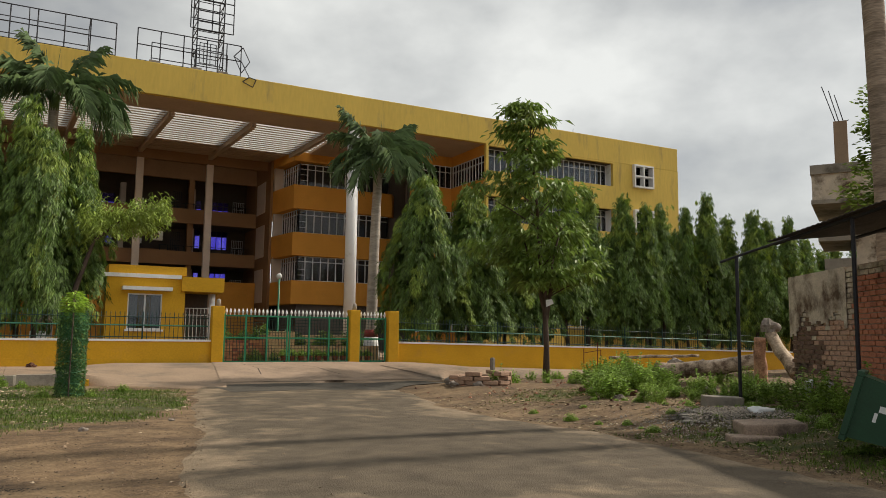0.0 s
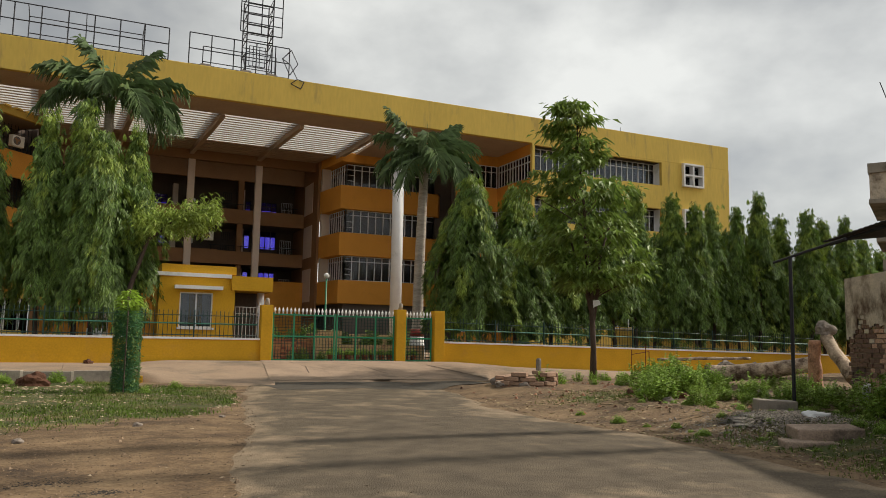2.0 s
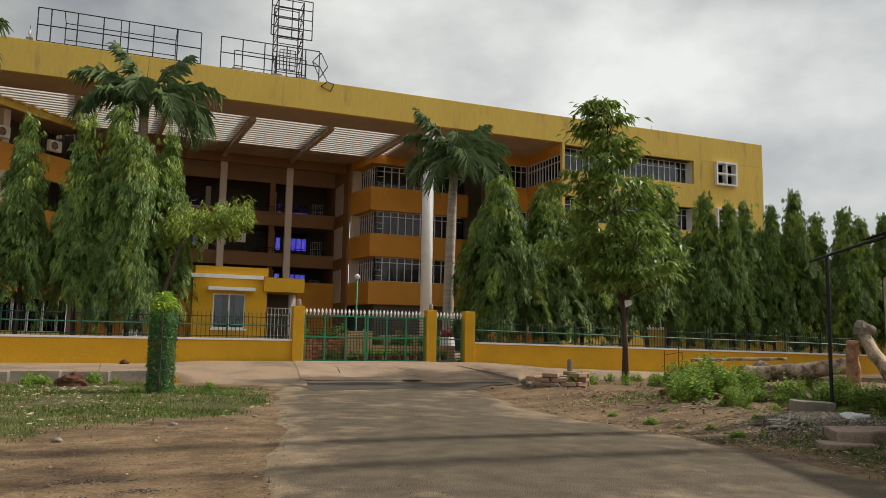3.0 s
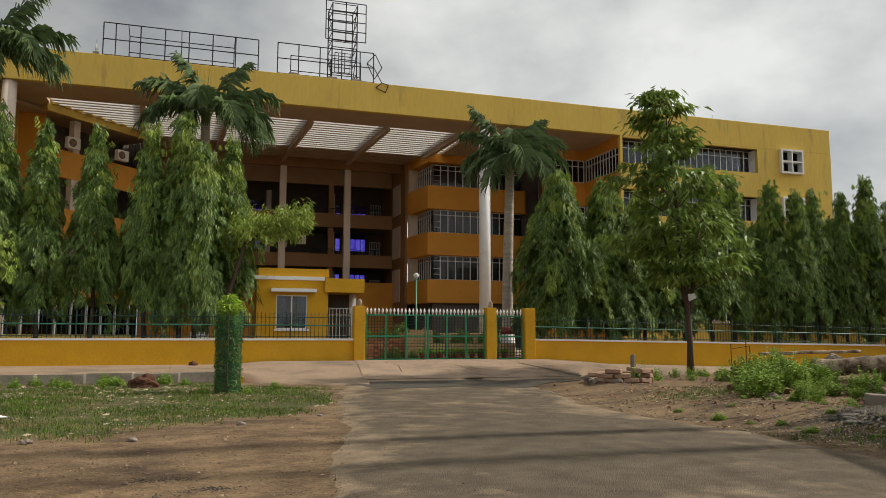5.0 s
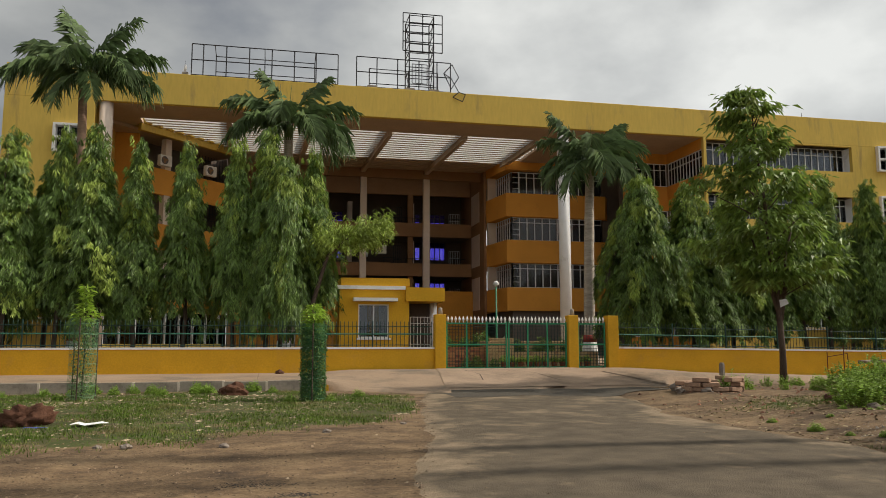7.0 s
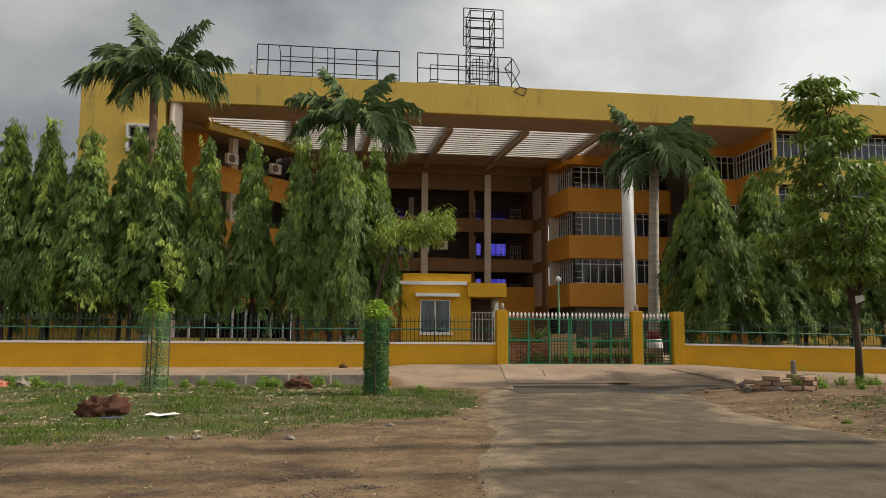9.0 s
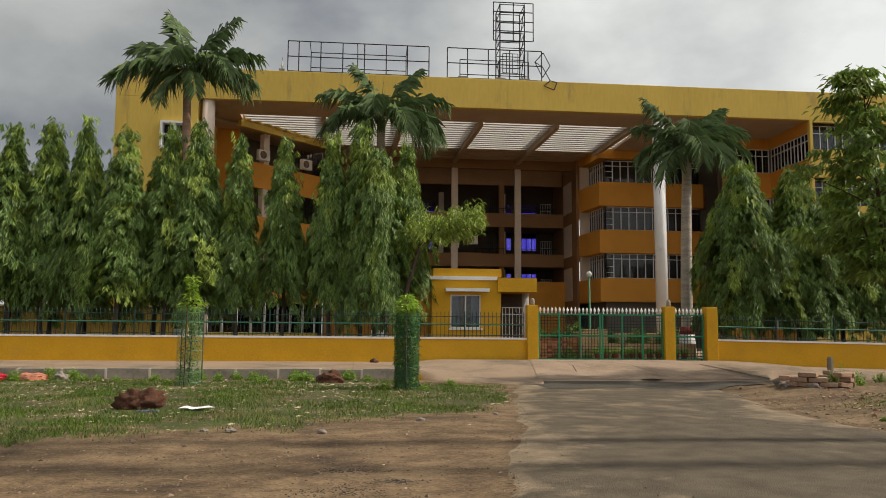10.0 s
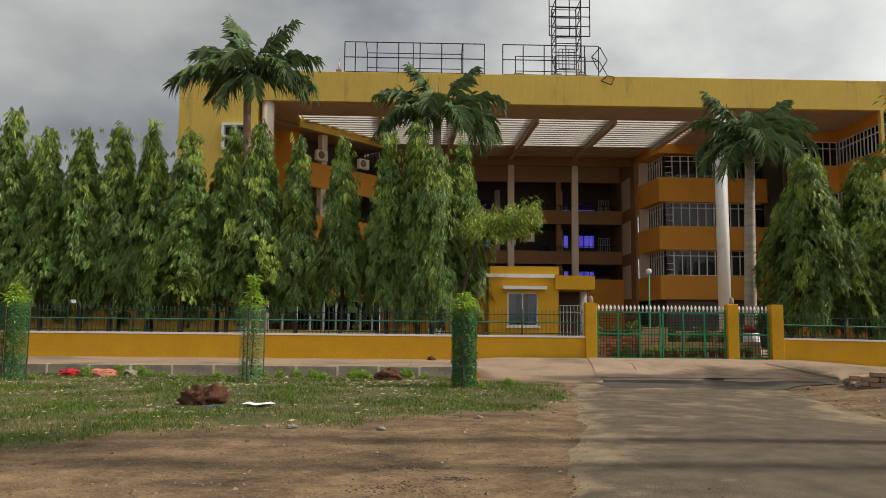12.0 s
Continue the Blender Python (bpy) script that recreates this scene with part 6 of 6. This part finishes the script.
def wheelie_bin():
    b = thing("wheelie_bin", "large dark green plastic bin tipped on its side", "bin", (9.48, 6.54, 0.74))
    ax = Vector((0.48, -0.82, -0.30)).normalized()
    up = (Vector((0, 0, 1)) - ax * ax.z).normalized()
    sd = up.cross(ax)
    m = Matrix((sd, up, ax)).transposed().to_4x4()
    b.matrix_world = Matrix.Translation((9.52, 6.52, 0.74)) @ m
    body = Shape()
    for z, w, h in ((0.0, 0.36, 0.40), (0.06, 0.36, 0.40), (1.05, 0.28, 0.31)):
        body.v += [(-w, -h, z), (w, -h, z), (w, h, z), (-w, h, z)]
    for k in (0, 4):
        for i in range(4):
            j = (i + 1) % 4
            body.f.append((k + i, k + j, k + 4 + j, k + 4 + i))
    body.f.append((8, 9, 10, 11))
    ob = part("body", body, BIN_GREEN, b)
    so = ob.modifiers.new("thick", "SOLIDIFY")
    so.thickness = 0.02
    rim = Shape().box(-0.41, 0.41, 0.38, 0.45, -0.02, 0.06).box(-0.41, 0.41, -0.45, -0.38, -0.02, 0.06).box(-0.42, -0.35, -0.38, 0.38, -0.02, 0.06).box(0.35, 0.42, -0.38, 0.38, -0.02, 0.06)
    part("rim", rim, BIN_GREEN, b, "thick moulded rim", bevel=0.01)
    part("mark", Shape().quad((-0.345, 0.02, 0.32), (-0.345, 0.02, 0.40), (-0.345, 0.10, 0.40), (-0.345, 0.10, 0.32)).quad((-0.345, -0.12, 0.28), (-0.345, -0.12, 0.32), (-0.345, 0.0, 0.32), (-0.345, 0.0, 0.28)), PAPER, b, "worn white printed mark")
    for x in (-0.28, 0.28):
        part("wheel", Shape().tube([(x - 0.04, -0.36, 0.95), (x + 0.04, -0.36, 0.95)], [0.1, 0.1], 14), DARK_STEEL, b, "black rubber wheel")


wheelie_bin()

COCONUT_BARK = mat("coconut_bark", (0.30, 0.235, 0.175), 0.95, vary=0.35, scale=1.6, grain=10, bump=0.8, stretch=(0.5, 0.5, 3.2), stain=(0.16, 0.12, 0.085), stain_amount=0.4, stain_scale=1.2)
# coconut palms behind the shed, leafy tree and unfinished house beyond
# second palm stands out of view, added to cast the second trunk shadow
for x, y, seed in ((16.9, 10.5, 15), (20.5, 8.35, 16)):
    palm_tree(x, y, 25.0, 0.255, -1.1, [(i * 137.5, 4.0, 62 - 7.5 * i, 70) for i in range(13)], seed, COCONUT_BARK)
lt = thing("leafy_tree", "round-leaved dark green tree behind the shed", "tree", (20.3, 12.2, 0.1))
part("trunk", Shape().tube([(0, 0, 0), (0.1, 0, 3), (-0.1, 0, 6), (-0.3, 0, 8)], [0.16, 0.13, 0.09, 0.03], 8), BARK, lt, smooth=True)
ls, r = Shape(), random.Random(44)
for i in range(170):
    z = r.uniform(4.6, 8.2)
    a = r.uniform(0, 6.283)
    rad = float(np.interp(z, [4.6, 5.6, 6.4, 7.2, 8.2], [0.9, 1.25, 0.8, 0.7, 0.5])) * math.sqrt(r.random())
    c = Vector((-0.35 + math.cos(a) * rad, math.sin(a) * rad, z))
    for j in range(26):
        b = r.uniform(0, 6.283)
        way = Vector((math.cos(b), math.sin(b), r.uniform(-0.5, 0.7))).normalized()
        side = way.cross(Vector((0.2, 0.1, 1))).normalized()
        leaf_blade(ls, c + Vector((r.gauss(0, 0.14), r.gauss(0, 0.14), r.gauss(0, 0.12))), way, side, r.uniform(0.13, 0.22), r.uniform(0.045, 0.07), 0.1)
part("crown", ls, LEAF_LIGHT, lt)
lt.matrix_world = pose(26.4, 15.86, -0.32) @ Matrix.Scale(1.3, 4)


def unfinished_house():
    h = thing("unfinished_house", "unfinished concrete and brick house with bare reinforcement bars", "house", (33.8, 24.55, 0.0), turn=-57)
    part("balcony_slab", Shape().box(-0.2, 9, -1.0, 5, 8.1, 8.3).box(-0.2, 9, -1.0, 5, 9.55, 10.0), KERB, h, "bare concrete slab edge")
    part("brick_parapet", Shape().box(-0.15, 9, -0.9, -0.65, 8.3, 9.55).box(-0.15, 0.1, -0.65, 5, 8.3, 9.55), RENDER_OLD, h, "rough brick parapet")
    part("column", Shape().box(0.85, 1.45, 0.4, 0.9, 10.0, 12.4), CONCRETE, h, "bare concrete column stub")
    for i, (x, l) in enumerate(((0.95, -0.55), (1.1, -0.4), (1.3, -0.35), (1.35, 0.2))):
        part("rebar", Shape().bar((x, 0.6, 12.4), (x + l, 0.6, 14.3 - 0.25 * i - (1.1 if l > 0 else 0)), 0.022, 4), DARK_STEEL, h)
    part("wall", Shape().box(1.6, 9, 0.6, 5, 0, 8.1), RENDER_OLD, h)
    part("lower_block", Shape().box(0.2, 1.6, 0.4, 4.5, 0, 5.6).box(0.0, 1.7, -0.2, 4.7, 6.4, 6.9), KERB, h, "bare concrete stair block")


unfinished_house()


# ---- roof frames ----
def roof_frames():
    f = thing("hoarding_frame", "black steel hoarding frame on the roof edge", "frame", (0, 0, TOP), "hoarding frames on the roof")
    xs = [-5.25, -4.57, -3.2, -1.82, -0.45, 0.93, 2.28, 3.66]
    y = 48.15

    def grid(parent, xs, zs, y, r=0.035):
        for x in xs:
            part("upright", Shape().bar((x, y, zs[0]), (x, y, zs[-1]), r, 4), DARK_STEEL, parent)
        for z in zs:
            part("rail", Shape().bar((xs[0], y, z), (xs[-1], y, z), r, 4), DARK_STEEL, parent)

    grid(f, xs, [0.06, 1.02, 2.02], y)
    grid(f, [-3.9, -0.9, 2.25], [0.06, 0.75, 1.75], y + 1.2, 0.03)
    for x in (-3.9, -0.9, 2.25):
        part("brace", Shape().bar((x, y, 2.02), (x, y + 1.2, 1.75), 0.025, 4), DARK_STEEL, f)
    g = thing("hoarding_frame", "black steel hoarding frame with a bent end on the roof edge", "frame", (0, 0, TOP), "hoarding frames on the roof")
    grid(g, [4.84, 6.15, 7.5, 8.9, 10.1, 11.0], [0.04, 1.02, 2.02], y)
    grid(g, [5.8, 8.4, 10.4], [0.04, 0.7, 1.7], y + 1.2, 0.03)
    bent = Shape()
    pts = [(10.5, 1.2), (11.05, 1.85), (11.5, 1.0), (11.0, 0.2), (10.5, 1.2), (11.0, 0.9), (11.5, 0.0), (11.1, -0.35), (11.75, -0.6), (11.95, -0.1), (11.5, 0.0)]
    for p, q in zip(pts, pts[1:]):
        bent.bar((p[0], y - 0.25, p[1]), (q[0], y - 0.25, q[1]), 0.03, 4)
    part("bent_frame", bent, DARK_STEEL, g, "twisted broken frame end hanging over the edge")
    for i, x in enumerate((5.85, 8.3, 9.9)):
        part("footing", Shape().box(x - 0.3, x + 0.3, y - 0.1, y + 0.3, -0.02, 0.14), KERB, g, "small concrete footing")
    t = thing("steel_tower", "tall black lattice tower of steel angle on the roof", "tower", (0, 0, TOP))
    for x in (8.32, 9.95):
        for yy in (48.5, 50.1):
            part("leg", Shape().bar((x, yy, 0), (x, yy, 5.3), 0.04, 4), DARK_STEEL, t)
    for z in (0.55, 1.5, 2.3, 2.75, 3.3, 4.0, 4.7, 5.25):
        ring = Shape()
        c = [(8.32, 48.5), (9.95, 48.5), (9.95, 50.1), (8.32, 50.1)]
        for p, q in zip(c, c[1:] + c[:1]):
            ring.bar((*p, z), (*q, z), 0.03, 4)
        part("tie", ring, DARK_STEEL, t)
    for z0, z1 in ((0.0, 2.3), (2.3, 3.3), (3.3, 5.25)):
        part("brace", Shape().bar((8.32, 48.5, z0), (8.32, 50.1, z1), 0.025, 4), DARK_STEEL, t)
        part("brace", Shape().bar((9.95, 48.5, z1), (9.95, 50.1, z0), 0.025, 4), DARK_STEEL, t)
    grid(t, [7.86, 9.17, 10.49], [2.72, 3.37, 4.02, 4.67, 5.3], 48.3)
    grid(t, [8.5, 8.75, 9.15, 9.5], [0.6, 1.9], 48.45, 0.025)
    l = thing("beacon_lamp", "small white beacon lamp on a concrete stub on the roof", "lamp", (-5.6, 48.2, TOP))
    l.scale = (0.72, 0.72, 0.85)
    part("stub", Shape().box(-0.25, 0.25, -0.2, 0.2, 0, 0.2), KERB, l, bevel=0.02)
    part("lamp_body", Shape().tube([(0, 0, 0.2), (0, 0, 0.5), (0, 0, 0.72), (0, 0, 0.8)], [0.06, 0.13, 0.10, 0.02], 12), WHITE, l, "white lamp body", True)
    part("rod", Shape().bar((0, 0, 0.8), (0, 0, 1.1), 0.015, 5), DARK_STEEL, l)
    tagged(part("lightning_rod", Shape().tube([(38.6, 50, TOP - 0.35), (38.6, 50, TOP + 0.95)], [0.03, 0.015], 5), DARK_STEEL), "thin lightning rod on the roof", "rod")


roof_frames()


# ---- small things on the building and in the forecourt ----
def ac_unit(x, y, z, turn, label):
    a = thing("ac_unit", label, "air conditioner", (x, y, z), "outdoor air conditioner units", turn=turn)
    part("casing", Shape().box(-0.45, 0.45, -0.17, 0.17, 0, 0.72), AC_WHITE, a, bevel=0.02)
    # flat disc, the hollow's shade put into its colour
    part("fan_ring", Shape().tube([(-0.1, -0.17, 0.37), (-0.1, -0.19, 0.37)], [0.27, 0.25], 24), PAINTED_SHADE, a, "dark disc standing for the shaded fan opening")
    part("fan_guard", Shape().tube([(-0.1, -0.19, 0.37), (-0.1, -0.205, 0.37)], [0.11, 0.08], 16), BROWN, a, "brown fan hub")
    for k in range(3):
        q = k * 2.094
        part("fan_blade", Shape().quad((-0.1, -0.195, 0.37), (-0.1 + 0.22 * math.cos(q), -0.195, 0.37 + 0.22 * math.sin(q)), (-0.1 + 0.22 * math.cos(q + 0.7), -0.2, 0.37 + 0.22 * math.sin(q + 0.7))), BROWN, a)
    return a


ac_unit(-7.3, 53.55, 13.25, 43, "cream outdoor air conditioner unit on the parapet ledge")
ac_unit(-4.6, 56.25, 13.25, 43, "cream outdoor air conditioner unit on the parapet ledge")
ac_unit(8.9, 65.8, 9.15, 0, "cream outdoor air conditioner unit on the gallery parapet")

lp = thing("lamp_post", "slim green lamp post with a white globe", "lamp post", (10.95, 37.7, 0.45))
part("post", Shape().tube([(0, 0, 0), (0, 0, 0.4), (0, 0, 3.9)], [0.08, 0.05, 0.04], 10), GREEN_PAINT, lp, smooth=True)
bm = bmesh.new()
bmesh.ops.create_uvsphere(bm, u_segments=16, v_segments=10, radius=0.14)
for v in bm.verts:
    v.co.z += 4.05
gm = bpy.data.meshes.new("globe")
bm.to_mesh(gm)
bm.free()
gm.materials.append(WHITE)
part("globe", gm, None, lp, "white glass globe")

# terraced flower bed behind the gate
bed = tagged(part("terrace_wall", Shape().box(6.7, 8.9, 32.53, 32.9, 0.3, 1.36), POT), "terracotta-tiled terrace wall of the flower beds", "wall", kind="structure")
BED_STONE = mat("ochre_bed_stone", (0.50, 0.33, 0.16), 0.9, vary=0.2, scale=2, grain=20, bump=0.3, stain=(0.30, 0.16, 0.08), stain_amount=0.4, stain_scale=2)
for x0, x1, y0, y1, z1 in ((9.0, 14.5, 33.4, 33.7, 1.15), (8.9, 9.4, 32.2, 33.4, 1.6), (9.5, 10.6, 33.75, 34.0, 1.75), (11.3, 14.2, 34.9, 35.1, 1.6)):
    tagged(part("terrace_wall", Shape().box(x0, x1, y0, y1, 0.3, z1), BED_STONE, bevel=0.02), "ochre stone retaining wall of the terraced flower bed", "wall", kind="structure")
tile_me = Shape().box(0, 0.205, 0, 0.03, 0, 0.10).mesh("tile", TILE)
for j in range(8):
    for i in range(10):
        ob = part("tile", tile_me, None, bed)
        ob.location = (6.72 + i * 0.218, 32.5, 0.48 + j * 0.11)
soil = Shape().box(9.4, 14.5, 33.7, 36.5, 0.3, 1.1).box(6.7, 8.9, 32.9, 35, 0.3, 1.28)
tagged(part("flower_bed_soil", soil, BROWN_STONE), "dark red soil of the raised flower beds", "soil", kind="structure")
r = random.Random(61)
for i in range(11):
    x = 9.45 + 0.37 * i
    p = thing("flower_pot", "clay flower pot with a small green plant", "flower pot", (x, 31.5, 0.49), "flower pots behind the gate")
    part("pot", Shape().tube([(0, 0, 0), (0, 0, 0.2), (0, 0, 0.26)], [0.09, 0.13, 0.14], 12), POT, p, smooth=True)
    pl = part("plant", WEEDS[i % 3], None, p)
    pl.matrix_basis = pose(0, 0, 0.24, 0, 0, 40 * i) @ Matrix.Scale(0.5, 4)
for i, (x, y, s, z) in enumerate([(8.5, 32.2, 0.75, 0.5), (8.0, 32.15, 0.55, 0.5), (9.6, 34.2, 1.0, 1.1), (11.0, 34.4, 0.8, 1.1), (12.4, 34.6, 1.1, 1.1), (13.4, 34.4, 0.9, 1.1), (9.3, 34.8, 1.3, 1.2),
                                  (10.3, 34.0, 0.6, 1.1), (11.8, 34.0, 0.7, 1.1), (7.4, 33.4, 0.9, 1.25), (8.3, 33.6, 0.8, 1.25), (9.2, 31.9, 0.6, 0.5), (12.9, 32.6, 0.8, 0.5), (11.2, 32.5, 0.7, 0.5), (10.1, 32.6, 0.8, 0.5)]):
    bush("garden_shrub", x, y, s, SHRUBS, "clipped green garden shrub in the flower bed", "shrub", "shrubs in the flower beds", i, 1.0, z)
for i in range(14):
    bush("garden_shrub", 7.0 + 0.62 * i + r.uniform(-0.2, 0.2), 36.6 + r.uniform(-0.4, 0.6), r.uniform(0.9, 1.5), SHRUBS, "loose green garden shrub behind the flower bed", "shrub", "shrubs in the flower beds", i, r.uniform(1.2, 1.8), 0.45)
ag = Shape()
for i in range(34):
    a = i * 2.4
    way = Vector((math.cos(a), math.sin(a), r.uniform(0.25, 1.3))).normalized()
    leaf_blade(ag, Vector((0, 0, 0)), way, way.cross(Vector((0, 0, 1))).normalized(), r.uniform(0.7, 1.0), 0.045, 0.2)
tagged(part("agave", ag, PALM_LEAF), "spiky grey-green agave in the flower bed", "agave").matrix_world = pose(10.15, 34.6, 1.2) @ Matrix.Scale(1.35, 4)
# low plants along the inside of the fence
for i in range(34):
    x = -19 + 0.72 * i + r.uniform(-0.2, 0.2)
    if 2.6 < x < 14.5 or i % 3 == 0:
        continue
    bush("hedge_plant", x, 31.3 + r.uniform(-0.2, 0.4), r.uniform(0.3, 0.6), SHRUBS, "low garden plant along the inside of the fence", "shrub", "plants along the fence", i)
for i in range(23):
    bush("hedge_plant", 14.6 + 0.85 * i, 31.4 + r.uniform(-0.2, 0.5), r.uniform(0.85, 1.3), SHRUBS, "leafy garden shrub along the inside of the fence", "shrub", "plants along the fence", i, r.uniform(1.2, 1.8))
# yellow yard walls
for name, m, ln in (("wall_yard_west", pose(-36, 40.6, 0.4, 0, 0, 0), 26.5), ("wall_yard_east", pose(31, 41, 0.0, 0, 0, 0), 28)):
    w = tagged(part(name, Shape().box(0, ln, 0, 0.25, 0, 2.3), YELLOW), "low yellow yard wall behind the trees", "wall", kind="structure")
    w.matrix_world = m
    part("coping", Shape().box(0, ln, -0.04, 0.29, 2.3, 2.38), WHITE, w, "white coping")

tagged(part("wall_flower_bed", Shape().box(-9.4, 2.3, 43.0, 43.25, 0.3, 1.35), YELLOW), "low yellow flower bed wall behind the trees", "wall", kind="structure")

# burnt patches and dry litter
ASH = mat("ash_and_charcoal", (0.035, 0.03, 0.026), 0.95, vary=0.3, scale=8, grain=40, bump=0.5)
ash, r = Shape(), random.Random(78)
for cx, cy, sx, sy in ((-0.15, 8.9, 0.22, 0.12), (-0.2, 7.7, 0.3, 0.2), (0.3, 8.2, 0.12, 0.08)):
    for i in range(320):
        x, y = cx + r.gauss(0, sx), cy + r.gauss(0, sy)
        pebble(ash, (x, y, ground_height(x, y)), r.uniform(0.003, 0.016), r, 0.35)
tagged(part("charcoal_crumbs", ash, ASH), "scattered black ash and charcoal crumbs on the dirt", "ash", kind="stuff")
dry, r = Shape(), random.Random(77)
for i in range(6500):
    x, y = r.uniform(8.4, 15.5), r.uniform(3.6, 17.5)
    if x < edge(ROAD_E, y) + 0.1 or noise.noise(Vector((x * 0.8, y * 0.8, 4))) < r.uniform(-0.7, 0.2):
        continue
    a = r.uniform(0, 6.283)
    way = Vector((math.cos(a), math.sin(a), r.uniform(-0.05, 0.35))).normalized()
    leaf_blade(dry, Vector((x, y, ground_height(x, y) + 0.01)), way, Vector((-way.y, way.x, r.uniform(-0.4, 0.4))), r.uniform(0.05, 0.16), r.uniform(0.008, 0.022), 0.1)
DRY = mat("dry_leaf", (0.30, 0.24, 0.14), 0.9, vary=0.3, scale=4, grain=20, bump=0, island=0.6)
tagged(part("dry_leaf_litter", dry, DRY), "dry brown leaf and twig litter on the east verge", "litter", kind="stuff")
r = random.Random(83)
for i in range(110):
    x, y = r.uniform(9.2, 14.5), r.uniform(4.6, 13.5)
    if x < edge(ROAD_E, y) + 0.6:
        continue
    bush("small_weed", x, y, r.uniform(0.12, 0.32), WEEDS, "tiny green weed in the litter", "weed", "small weeds on the east verge", i, r.uniform(0.5, 1.0))
